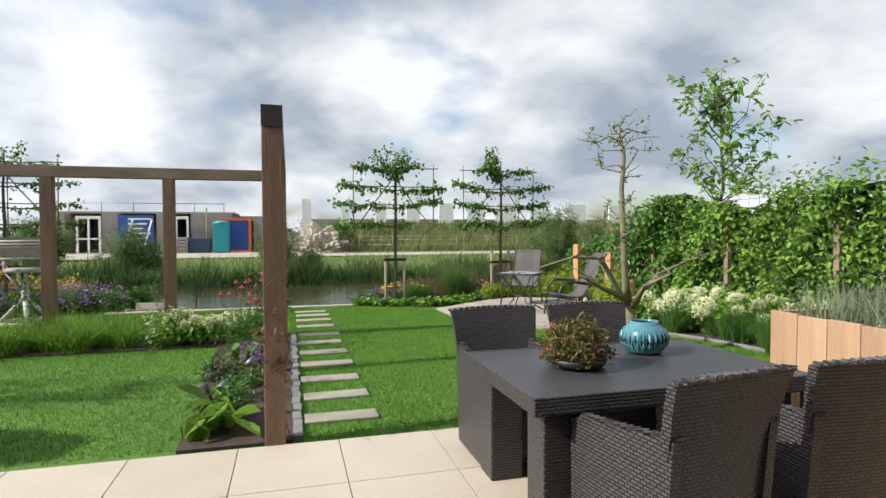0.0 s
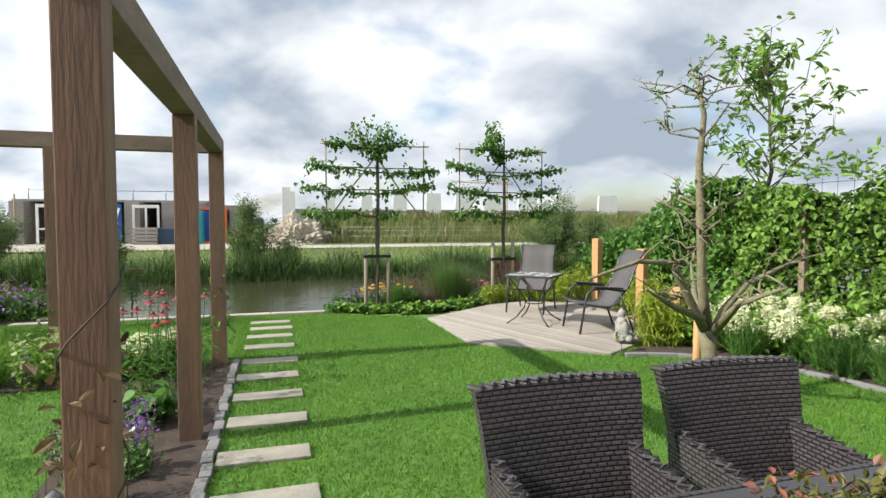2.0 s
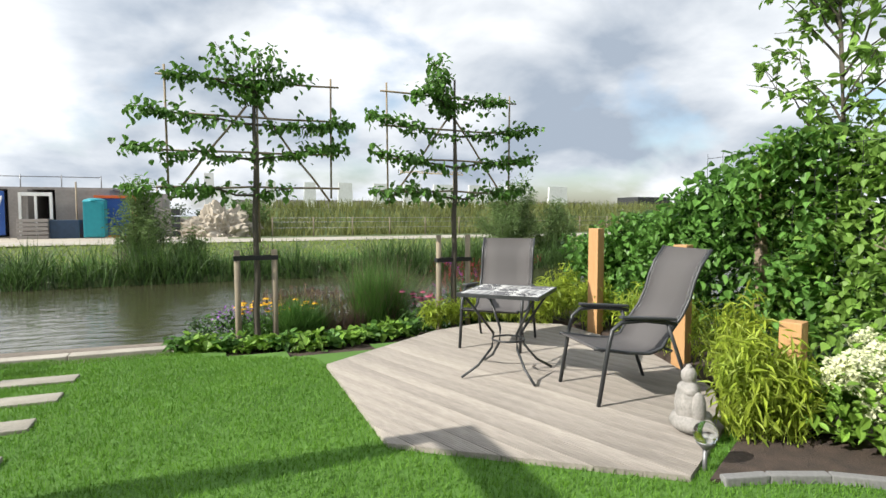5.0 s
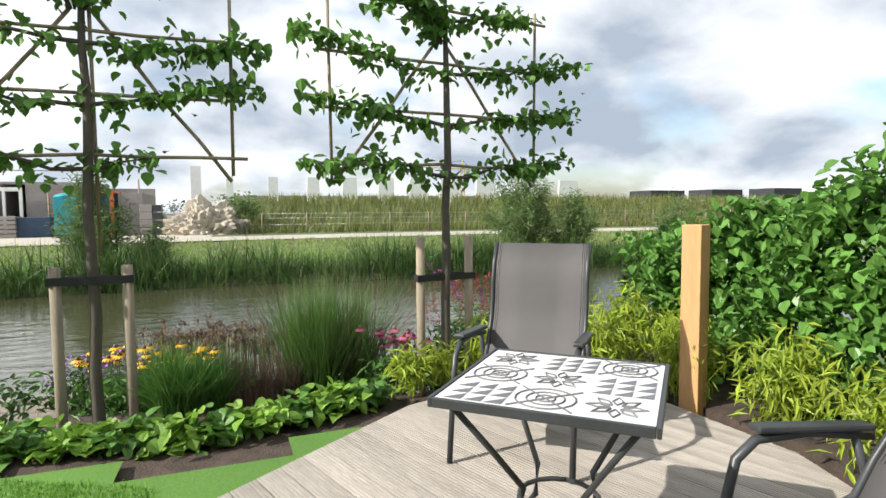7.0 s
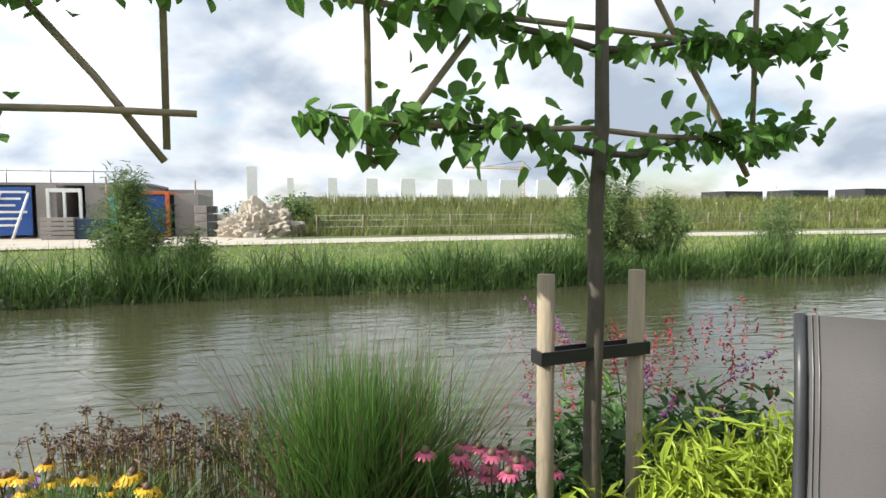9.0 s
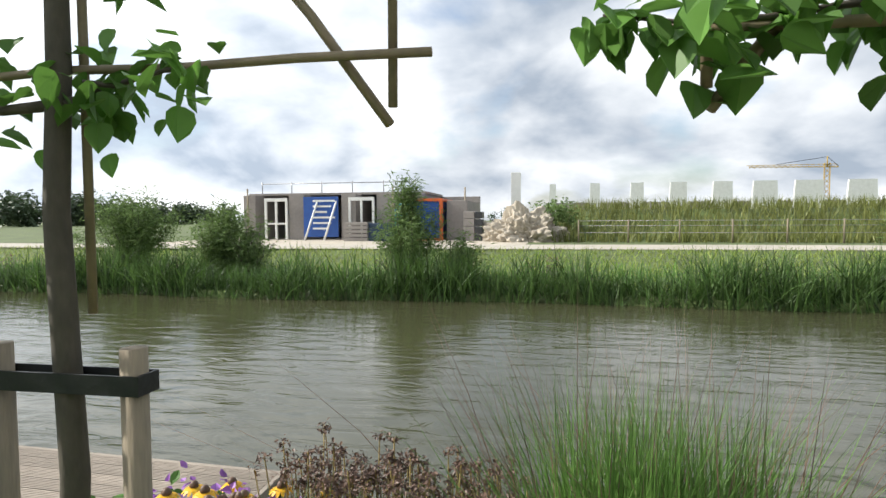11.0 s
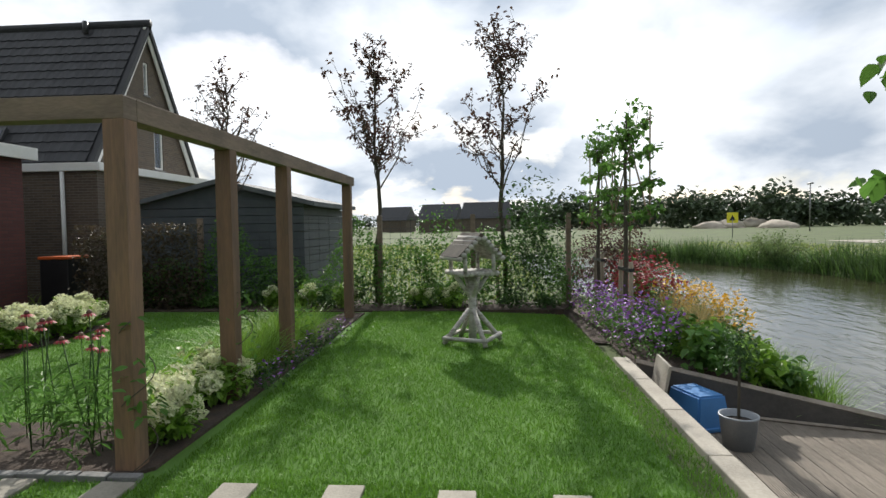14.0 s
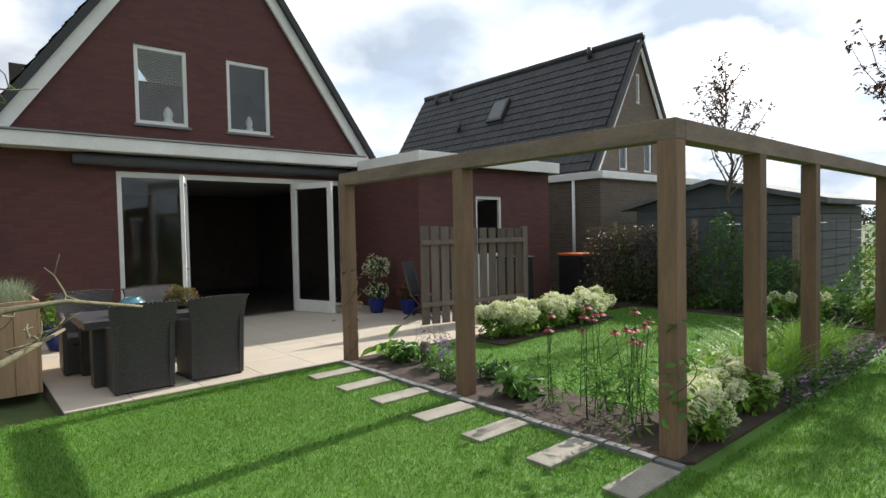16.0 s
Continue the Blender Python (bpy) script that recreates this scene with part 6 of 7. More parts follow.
for k in range(9):
    tuft(-1.35 - 0.27 * k, 9.0 + 0.16 * math.sin(k * 2.1), 0.03, 190, 0.5, 0.16, L_TUFTL, "arching light green daylily leaves", "daylily", "daylilies under the pergola", 0.014, 0.55)
for k in range(6):
    bush(-1.1 - 0.5 * k, 9.45, 0.03, 130, 0.2, 0.14, L_DARK, "low geranium with small purple flowers", "geranium", 0.05, P_PURPLE, 40, 0.035, cat="flower", group="purple geraniums under the pergola")
for x, y in ((0.6, 4.98), (-0.945, 9.305), (0.6, 9.305), (-2.6, 9.305)):
    cl = empty("climber", x, y, 0.03, 0, "thin young climber twining up a pergola post", "climber", "climbers on the pergola posts")
    hh = 1.35 if x > 0.5 and y < 6 else 0.95
    tube("stem", [(0.1 * math.cos(t * 3.2), 0.1 * math.sin(t * 3.2), hh * t / 4) for t in np.linspace(0, 4, 24)], 0.004, M_BARK, cl, 5)
    leaves("foliage", [(0.11 * math.cos(t) + RNG.normal(0, 0.04), 0.11 * math.sin(t) + RNG.normal(0, 0.04), hh * RNG.uniform(0.3, 1)) for t in RNG.uniform(0, 6.28, 70)], 0.07, L_LIME if y > 6 else leaf("bronze_leaf", (0.10, 0.07, 0.03)), cl)
for x, y in ((0.12, 5.95), (0.3, 6.9)):
    lp = empty("garden_spot", x, y, 0.03, 40, "small tilted garden spotlight on a spike", "lamp", "bed spotlights")
    tube("spike", [(0, 0, -0.03), (0, 0, 0.14)], 0.008, M_ANTH, lp, 6)
    tube("head", [(-0.03, 0, 0.13), (0.06, 0, 0.19)], 0.032, M_ZINC, lp, 14)
tagged(tube("tree_stump", [(0.02, 5.75, 0), (0.03, 5.76, 0.14), (0.0, 5.75, 0.27)], [0.08, 0.062, 0.06], M_BARK, seg=10), "short rough tree stump in the bed", "stump")

for x, y, n in ((6.02, 8.5, 9), (6.25, 8.2, 9), (6.5, 7.9, 8)):
    hydrangea(x, y, 0.03, 0.27, 0.5, n, "white hydrangea with large heads beside the bamboo", 0.1, "white hydrangeas beside the bamboo")
tuft(6.2, 7.95, 0.03, 260, 0.5, 0.12, L_TUFT, "dark green fountain grass beside the hydrangeas", "fountain_grass", "fountain grasses at the hedge", 0.009, 0.4)

# border of white hydrangeas by the terrace
for k in range(9):
    hydrangea(-1.65 - 0.33 * k, 5.35 + 0.12 * math.sin(k * 2.3), 0.03, 0.3, 0.46, 22, "white hydrangea with creamy round heads beside the terrace", 0.095, "white hydrangeas by the terrace")

# bed along the hedge
for k in range(11):
    hydrangea(6.95 + 0.22 * math.sin(k * 1.9), 5.2 + 0.36 * k, 0.03, 0.3, 0.58, 8, "white hydrangea in front of the hedge", 0.085, "white hydrangeas at the hedge")
for k in range(11):
    tuft(6.5 + 0.1 * math.sin(k * 2.7) - (0.35 if k > 8 else 0), 5.2 + 0.3 * k, 0.03, 240, 0.48, 0.11, L_TUFT, "dark green fountain grass tuft in the bed", "fountain_grass", "fountain grasses at the hedge", 0.008, 0.4)
for k in range(9):
    bush(7.05 + 0.1 * math.sin(k), 5.0 + 0.5 * k, 0.03, 260, 0.35, 0.36, L_VINE, "leafy green undergrowth along the hedge", "perennial", 0.1, cat="plant", group="undergrowth at the hedge")
for x, y, h, r, n in ((5.55, 8.78, 0.66, 0.2, 900), (5.75, 8.68, 0.62, 0.17, 700), (5.85, 9.1, 0.8, 0.2, 800), (6.5, 9.75, 0.62, 0.3, 800), (6.75, 10.6, 0.6, 0.32, 800), (6.9, 11.3, 0.58, 0.3, 800), (6.35, 12.5, 0.55, 0.28, 700), (6.0, 12.9, 0.5, 0.25, 500), (7.0, 12.3, 0.6, 0.3, 700), (6.0, 8.75, 0.45, 0.18, 400), (6.15, 12.8, 0.62, 0.26, 700), (5.75, 13.0, 0.5, 0.22, 500), (6.75, 11.95, 0.6, 0.25, 600), (6.8, 12.7, 0.7, 0.3, 700), (5.0, 12.8, 0.36, 0.17, 300), (5.3, 12.88, 0.34, 0.16, 260)):
    t = empty("bamboo", x, y, 0.02, 0, "yellow-green dwarf bamboo beside the deck", "bamboo", "dwarf bamboos round the deck")
    blades("culm_work", disc_points(40, r * 0.6), h, 0.006, L_BAMBOO, t, lean=0.25)["kind"] = "stuff"
    p = blob_points(n, r, r, h * 0.55, 0, 0, h * 0.55, 0.2)
    leaves("foliage", p[p[:, 2] > 0.05], 0.115, L_BAMBOO, t, shape="slim", droop=0.6)

# shore bed between lawn, deck and water
SB = lambda x, y: max(ground_z(x, y), -0.7) + 0.03
for k in range(16):
    x = 2.15 + 0.17 * k
    y = 12.75 - 0.28 * max(0, x - 2.3) + (0.55 * max(0, x - 3.55)) + 0.1
    bush(x, min(y + 0.1, 13.0), -0.08, 90, 0.2, 0.12, L_TUFTL if k % 3 else L_TUFT, "low scalloped green leaves along the lawn edge", "lady_mantle", 0.09, shape="round", cat="plant", group="leafy edging at the shore")
for k in range(9):
    x, y = 2.8 + 0.095 * k, 13.72 + 0.16 * math.sin(k * 2.3)
    coneflower(x, y, SB(x, y), 0.5, P_YELLOW, "yellow coneflowers with dark eyes at the water", 5, "yellow coneflowers at the shore")
for k in range(5):
    x, y = 2.62 + 0.17 * k, 13.98 + 0.08 * math.sin(k * 2)
    bush(x, y, SB(x, y), 170, 0.17, 0.26, L_TUFT, "violet asters among the coneflowers at the water", "aster", 0.05, P_PURPLE, 120, 0.04, cat="flower", group="violet asters at the shore")
for x, y, n, h in ((3.42, 13.32, 620, 0.5), (3.62, 13.45, 560, 0.46), (3.3, 13.5, 420, 0.44), (4.35, 13.72, 620, 1.0), (4.55, 13.85, 700, 1.04), (4.75, 13.8, 620, 1.0), (4.5, 13.62, 500, 0.92), (4.85, 13.95, 420, 0.95)):
    tuft(x, y, SB(x, y), n, h, 0.13, L_TUFT if h < 0.7 else L_TALL, "tall feathery green grass at the water" if h > 0.7 else "fine green grass tussock at the water", "ornamental_grass", "grasses at the shore", 0.009, 0.2 if h > 0.7 else 0.35)
for k in range(5):
    x = 4.3 + 0.14 * k
    tuft(x, 13.8, SB(x, 13.8), 70, 1.22, 0.14, L_PLUME, "brown flowering grass plumes", "grass_plume", "grass plumes at the shore", 0.007, 0.42)
for k in range(4):
    x = 3.8 + 0.14 * k
    tuft(x, 13.5, SB(x, 13.5), 150, 0.42, 0.11, L_PLUME, "short reddish-brown faded grass", "faded_grass", "faded grasses at the shore", 0.006, 0.2)
for k in range(7):
    x, y = 3.3 + 0.13 * k, 13.95 + 0.1 * math.sin(k * 1.7)
    t = empty("seed_heads", x, y, SB(x, y), 0, "dry brown seed heads on thin stalks", "flower", "dry seed heads at the shore")
    rt = disc_points(34, 0.15)
    hs = 0.64 + RNG.normal(0, 0.06, 34)
    bm = bmesh.new()
    p = []
    for (bx, by, _), hh in zip(rt, hs):
        tx, ty = bx * 1.5 + RNG.normal(0, 0.02), by * 1.5 + RNG.normal(0, 0.02)
        add_tube(bm, [(bx, by, 0), (tx, ty, hh)], 0.003, 4)
        p += [(tx + a * 0.014, ty + b * 0.014, hh + c * 0.011) for a, b, c in RNG.normal(0, 1, (22, 3))]
    part("stalk_work", bm, L_STRAW, t)["kind"] = "stuff"
    leaves("seed", p, 0.022, P_DRY, t)["kind"] = "stuff"
for x, y in ((4.95, 13.15), (5.1, 13.3), (5.0, 13.45), (5.15, 13.6), (5.2, 13.2)):
    coneflower(x, y, SB(x, y), 0.55, P_PINK, "pink coneflowers in the waterside bed", 4)
for x, y in ((6.0, 13.45), (6.4, 13.4), (6.2, 13.8), (6.6, 13.7), (5.7, 13.65), (6.45, 14.05), (5.62, 13.9), (5.85, 14.05), (5.95, 13.8)):
    t = bush(x, y, SB(x, y), 260, 0.28, 0.42, L_DARK, "red-flowering bistort with dark leaves at the water", "bistort", 0.08, cat="flower", group="red bistort at the shore")
    p = []
    for _ in range(22):
        bx, by = RNG.normal(0, 0.2, 2)
        hh = RNG.uniform(0.75, 1.1)
        p += [(bx, by, hh - 0.012 * j) for j in range(9)]
    leaves("bloom", p, 0.022, P_RED, t)["kind"] = "stuff"
for k in range(20):
    x = 2.3 + 0.24 * k
    bush(x, 13.75 + 0.2 * math.sin(k * 1.3), SB(x, 13.75), 110, 0.22, 0.22, L_TUFT if k % 2 else L_DARK, "low green perennial by the water", "perennial", 0.07, cat="plant", group="waterside perennials")

bb = empty("butterfly_bush", 6.15, 13.95, SB(6.15, 13.95), 0, "arching butterfly bush with purple flower spikes at the water", "shrub")
bb_stems, bb_seed, bb_leaf = bmesh.new(), [], []
bb_spikes = []
for k in range(11):
    a, ln = 1.9 + 0.33 * k, 0.45 + 0.12 * math.sin(k * 2.1)
    hh = 0.85 + 0.2 * math.sin(k * 1.3)
    st_pts = [Vector((math.cos(a) * ln * q, math.sin(a) * ln * q, hh * (1.6 * q - 0.6 * q * q))) for q in (0, 0.25, 0.5, 0.75, 1)]
    add_tube(bb_stems, st_pts, [0.007, 0.006, 0.005, 0.004, 0.003], 5)
    tip = st_pts[-1] + (st_pts[-1] - st_pts[-2]).normalized() * 0.24
    for q in np.linspace(0, 1, 60):
        c = st_pts[-1].lerp(tip, q) + Vector(RNG.normal(0, 0.016 * (1.15 - q), 3))
        (bb_spikes if k % 3 else bb_seed).append(c)
    for q in st_pts[1:4]:
        bb_leaf += [q + Vector(RNG.normal(0, 0.06, 3)) for _ in range(9)]
part("stem_work", bb_stems, M_BARK, bb)["kind"] = "stuff"
leaves("bloom", bb_spikes, 0.022, leaf("magenta_petal", (0.42, 0.08, 0.40), vary=0.3, trans=0.2), bb, "purple flower spikes")["kind"] = "stuff"
leaves("seed", bb_seed, 0.02, P_DRY, bb, "brown faded spikes")["kind"] = "stuff"
leaves("foliage", bb_leaf, 0.11, L_LIME, bb, shape="slim")

# west shore
for k in range(12):
    x, y = -2.75 - 0.3 * k, 13.5 + 0.22 * math.sin(k * 2.2)
    bush(x, y, max(SB(x, y), -0.15), 210, 0.34, 0.34, L_TUFT, "mound of violet flowering geranium on the bank", "geranium", 0.055, P_PURPLE, 130, 0.05, cat="flower", group="violet geraniums on the bank")
for k in range(14):
    x, y = -3.9 - 0.24 * k, 14.85 + 0.12 * math.sin(k * 2.2) - 0.05 * k
    bush(x, y, max(SB(x, y), -0.45), 220, 0.32, 0.48, L_TUFT, "yellow coneflowers on the bank" if k < 6 else "red flowering perennials on the bank", "rudbeckia" if k < 6 else "sneezeweed", 0.06, P_YELLOW if k < 6 else P_RED, 300, 0.055, cat="flower", group="yellow flowers on the bank" if k < 6 else "red flowers on the bank")
for k in range(7):
    x, y = -5.0 - 0.38 * k, 14.2 + 0.1 * math.sin(k * 1.9)
    bush(x, y, SB(x, y), 240, 0.36, 0.6, L_TUFT if k % 2 else L_DARK, "red flowering perennials on the bank", "sneezeweed", 0.06, P_RED, 260, 0.055, cat="flower", group="red flowers on the bank")
for k in range(16):
    x, y = -2.35 - 0.17 * k, (14.0, 14.45, 14.9)[k % 3] + 0.1 * math.sin(k)
    bush(x, y, SB(x, y), 200, 0.3, 0.3, L_TUFTL if k % 2 else L_TUFT, "broad green leaves at the water's edge", "perennial", 0.11, cat="plant", shape="round", group="green perennials on the bank")
for k in range(6):
    x, y = -2.2 - 0.3 * k, 15.1 + 0.08 * math.sin(k * 2)
    tuft(x, y, SB(x, y), 220, 0.5, 0.16, L_TUFTL, "light green grass hanging over the water", "shore_grass", "grasses on the bank", 0.01, 0.5)
for x, y in ((-3.6, 14.3), (-3.95, 14.5), (-4.2, 14.2)):
    tuft(x, y, SB(x, y), 320, 0.75, 0.16, L_STRAW, "pale straw-coloured feather grass", "feather_grass", "feather grasses on the bank")
bush(-8.2, 14.2, -0.3, 3200, 1.0, 1.25, L_PURPLE, "large dark purple-leaved shrub at the bank", "smoke_bush", 0.08)
bush(-9.6, 13.5, -0.2, 1200, 0.7, 0.8, L_DARK, "dark green shrub at the bank", "shrub", 0.08)

# fence and planting on the west side
fence = empty("wire_fence", -6.85, 8.6, -0.1, 0, "wire mesh garden fence with timber posts and climbing plants", "fence")
for k in range(6):
    box("post", -0.045, 0.045, -0.045, 0.045, 0, 1.85, M_BEAM, fence, 0.004).matrix_basis = pose(0, -4.5 + 1.8 * k, 0)
wire = bmesh.new()
for k in range(9):
    add_tube(wire, [(0, -4.5, 0.2 + 0.2 * k), (0, 4.5, 0.2 + 0.2 * k)], 0.003, 4)
for k in range(46):
    add_tube(wire, [(0, -4.5 + 0.2 * k, 0.05), (0, -4.5 + 0.2 * k, 1.85)], 0.003, 4)
part("mesh", wire, M_ANTH, fence)
p = []
for _ in range(15000):
    y = RNG.uniform(-4.5, 4.5)
    top = 1.25 + 0.45 * math.sin(y * 2.3) + 0.3 * math.sin(y * 5.1)
    p.append((RNG.normal(0, 0.14), y, RNG.uniform(0.05, max(0.4, top))))
leaves("foliage", p, 0.075, L_TUFT, fence, "loose green climbing plants")
for k in range(15):
    y = 4.5 + 0.58 * k
    bush(-6.45 + 0.12 * math.sin(k * 2), y, 0.03, 230, 0.3, 0.28 + 0.14 * math.sin(k * 1.7), L_DARK if k % 3 else L_TUFT, "dark green leafy border plant by the fence", "border_plant", 0.075, cat="plant", group="border plants by the fence")
for y in (7.6, 8.2, 8.9, 10.3, 10.9):
    hydrangea(-6.35, y, 0.03, 0.26, 0.42, 6, "white hydrangea in the border by the fence", 0.07, "white hydrangeas by the fence")
bush(-6.5, 12.4, 0.0, 1500, 0.75, 1.5, L_DARK, "tall loose green shrub at the fence corner", "shrub", 0.09)
bush(-6.9, 10.6, 0.0, 900, 0.6, 1.2, L_TUFT, "tall loose green shrub at the fence", "shrub", 0.08)
hd = empty("clipped_hedge", -6.4, 4.6, -0.1, 0, "dark brownish clipped beech hedge beside the shed", "hedge")
leaves("foliage", RNG.uniform((-0.3, -0.9, 0.0), (0.3, 1.5, 1.75), (5200, 3)), 0.075, L_COPPER, hd)

# ---------------------------------------------------------------- far bank
def bank_roots(n, x0, x1, d0, d1):
    px = RNG.uniform(x0, x1, n)
    dd = RNG.uniform(d0, d1, n)
    return np.array([(x, far_bank(x) + d, ground_z(x, far_bank(x) + d)) for x, d in zip(px, dd)])


r = bank_roots(15000, -34, 30, -0.35, 0.9)
clump = np.sin(r[:, 0] * 1.7) + np.sin(r[:, 0] * 0.63 + 1) + 0.6 * np.sin(r[:, 0] * 4.1)
low = clump + RNG.normal(0, 0.5, len(r)) < 0.2
tagged(blades("reeds", r[low], 0.7, 0.035, L_REED, lean=0.45, bend=0.8), "dense band of arching green reeds along the far bank", "reeds", kind="stuff")
tagged(blades("tall_reeds", r[~low], 1.25, 0.04, L_REED, lean=0.3, bend=0.9), "tall clumps of arching reeds along the far bank", "reeds", kind="stuff")
tagged(blades("bank_grass", bank_roots(26000, -36, 32, 0.8, 8.0), 0.16, 0.035, L_BANK, lean=0.6, segs=2), "rough green and yellowing grass on the far bank", "grass", kind="stuff")
tagged(blades("bank_weeds", bank_roots(4500, -36, 32, 0.5, 3.0), 0.6, 0.03, L_TUFT, lean=0.4), "taller weeds on the far bank", "grass", kind="stuff")
for x, d in ((-15.5, 1.2), (-11.4, 0.8), (-6.6, 0.6), (-0.2, 0.7), (3.6, 1.0), (4.2, 1.2), (-19, 1.0), (-13, 1.0), (9.4, 0.8)):
    y = far_bank(x) + d
    bush(x, y, ground_z(x, y), 200, 0.35, 0.55, leaf("loosestrife", (0.20, 0.08, 0.14), vary=0.4), "clump of purple loosestrife among the reeds", "loosestrife", 0.09, cat="flower", group="purple loosestrife on the far bank", shape="slim")


def willow(x, y, h, w, n):
    t = empty("willow_shrub", x, y, ground_z(x, y), RNG.uniform(0, 360), "loose grey-green willow shrub on the far bank", "shrub", "willow shrubs on the far bank")
    bm = bmesh.new()
    p = []
    for k in range(26):
        a, q = RNG.uniform(0, 6.28), RNG.uniform(0.1, 1) * w
        tip = (math.cos(a) * q, math.sin(a) * q, h * RNG.uniform(0.55, 1.0) * (1.05 - 0.45 * q / w))
        br = wander((0, 0, 0), tip, 6, 0.06)
        add_tube(bm, br, [0.03, 0.025, 0.02, 0.016, 0.012, 0.008, 0.004], 5)
        for _ in range(n // 15):
            u = RNG.uniform(0.2, 1.02)
            b = br[min(5, int(u * 6))].lerp(br[min(6, int(u * 6) + 1)], (u * 6) % 1)
            p.append(b + Vector(RNG.normal(0, 0.16, 3)))
    part("branch_work", bm, M_BARK, t)
    leaves("crown", p, 0.2, L_BUSH, t, shape="slim", droop=0.0)
    return t


willow(-9.6, 28.6, 3.3, 1.8, 6500)
willow(-6.1, 28.3, 2.6, 1.3, 4200)
willow(-5.0, 28.1, 2.1, 0.9, 1200)
willow(0.1, 27.8, 3.2, 1.1, 4600)
willow(1.6, 28.0, 1.7, 0.7, 900)
willow(14.4, 28.2, 3.8, 1.8, 7000)
willow(16.4, 28.0, 2.8, 1.4, 4000)
willow(22.5, 29.0, 2.6, 1.2, 1400)
willow(-17.5, 27.0, 2.2, 1.5, 1600)
willow(-24.5, 25.6, 2.0, 1.6, 1400)

# sand road
rx = list(np.arange(-36, 121, 6.0))
V = [(x, 34.0 + 0.5 * math.sin(x * 0.11) + w, 0.175) for x in rx for w in (0.0, 4.2)]
F = [(2 * i, 2 * i + 2, 2 * i + 3, 2 * i + 1) for i in range(len(rx) - 1)]
tagged(mesh("road", V, F, M_ROAD), "pale sandy construction road along the far bank", "road", kind="structure")
V = [(x, y, 0.17) for x in np.arange(-17, 3.1, 2.0) for y in (38.0, 70.0)]
F = [(2 * i, 2 * i + 2, 2 * i + 3, 2 * i + 1) for i in range(len(V) // 2 - 1)]
tagged(mesh("site_ground", V, F, M_SAND), "bare sandy ground of the building site", "ground", kind="structure")

# heap of sand and embankment grass
hp = bmesh.new()
bmesh.ops.create_icosphere(hp, subdivisions=6, radius=1.0)
for v in hp.verts:
    n = 1 + 0.3 * noise.noise(v.co * 2.2) + 0.2 * noise.noise(v.co * 6) + 0.14 * noise.noise(v.co * 14)
    v.co = Vector((v.co.x * 2.1 * n, v.co.y * 1.6 * n, max(-0.05, v.co.z * 1.75 * n)))
tagged(part("heap_of_sand", hp, M_SAND, smooth=False), "heap of pale clumpy sand beside the road", "heap").matrix_basis = pose(2.6, 42.8, 0.1)
ex = RNG.uniform(3.2, 60, 15000)
ey = RNG.uniform(41.5, 49, 14000)
er = np.array([(x, y, ground_z(x, y)) for x, y in zip(ex, ey)])
tagged(blades("embankment_grass", er, 0.75, 0.06, L_FIELD, lean=0.3, segs=2), "tall yellow-green grass on the embankment", "grass", kind="stuff")
bush(4.4, 43.8, 1.0, 900, 1.4, 0.9, L_BUSH, "green weeds growing over the sand heap", "weeds", 0.22, cat="plant")
sf = empty("site_fence", 0, 41.3, 0.15, 0, "low wire stock fence in front of the embankment", "fence")
for k in range(16):
    tube("post", [(5.5 + 2.4 * k, 0, 0), (5.5 + 2.4 * k, 0, 1.15)], 0.04, M_STAKE, sf, 6)
for z in (0.5, 0.85, 1.1):
    tube("wire", [(5.5, 0, z), (41.5, 0, z)], 0.012, M_ZINC, sf, 4)


# ---------------------------------------------------------------- building site
site = empty("site_building", 5.6, 0, 0, 0, label="row of unfinished concrete shells with white window frames", category="building")
for x0, x1, z1 in ((-20.2, -19.4, 2.9), (-17.2, -16.2, 2.9), (-13.8, -12.9, 2.9), (-11.6, -8.9, 2.9), (-7.4, -6.2, 2.45)):
    box("wall", x0, x1, 44.2, 50.0, 0.1, z1, M_CONCWALL, site, 0.02)
box("wall", -20.2, -6.2, 50.0, 50.3, 0.1, 2.9, M_CONCWALL, site, 0.02)
box("slab", -20.4, -8.8, 45.2, 50.3, 2.902, 3.05, M_CONCWALL, site, 0.02)
for x0, x1 in ((-18.7, -17.2), (-13.3, -11.7)):
    fr = empty("window_frame")
    fr.parent = site
    for a, b, c, d in ((x0, x0 + 0.14, 0.2, 2.7), (x1 - 0.14, x1, 0.2, 2.7), (x0, x1, 2.5, 2.7), ((x0 + x1) / 2 - 0.06, (x0 + x1) / 2 + 0.06, 0.2, 2.5), (x0 + 0.14, x1 - 0.14, 1.1, 1.2)):
        box("frame", a, b, 44.0 + 0.01 * (c > 1), 44.12, c, d, M_WHITE, fr, 0.01)
bn = box("banner", -16.1, -13.9, 43.9, 43.97, 0.35, 2.75, M_BLUE, site, 0.01, "blue building-site banner with lines of white lettering")
for k in range(6):
    box("lettering", -15.5, -14.1 - 0.25 * (k % 3), 43.88, 43.895, 2.45 - 0.33 * k, 2.56 - 0.33 * k, M_WHITE, bn, 0)
for sx in (-15.6, -14.4):
    tube("prop", [(sx, 42.9, 0.15), (sx + 0.4, 44.0, 2.6)], 0.06, M_WHITE, site, 6)
pal = empty("pallet_stack", -6.6, 42.6, 0.17, 0, "stack of grey blocks and pallets on the site", "pallet stack")
for k in range(5):
    box("pallet", -0.7, 0.7, -0.5, 0.5, 0.22 * k, 0.22 * k + 0.18, M_CONCWALL, pal, 0.02)
bx = empty("site_container", -5.2, 42.8, 0.17, 0, "low dark blue skip on the building site", "container")
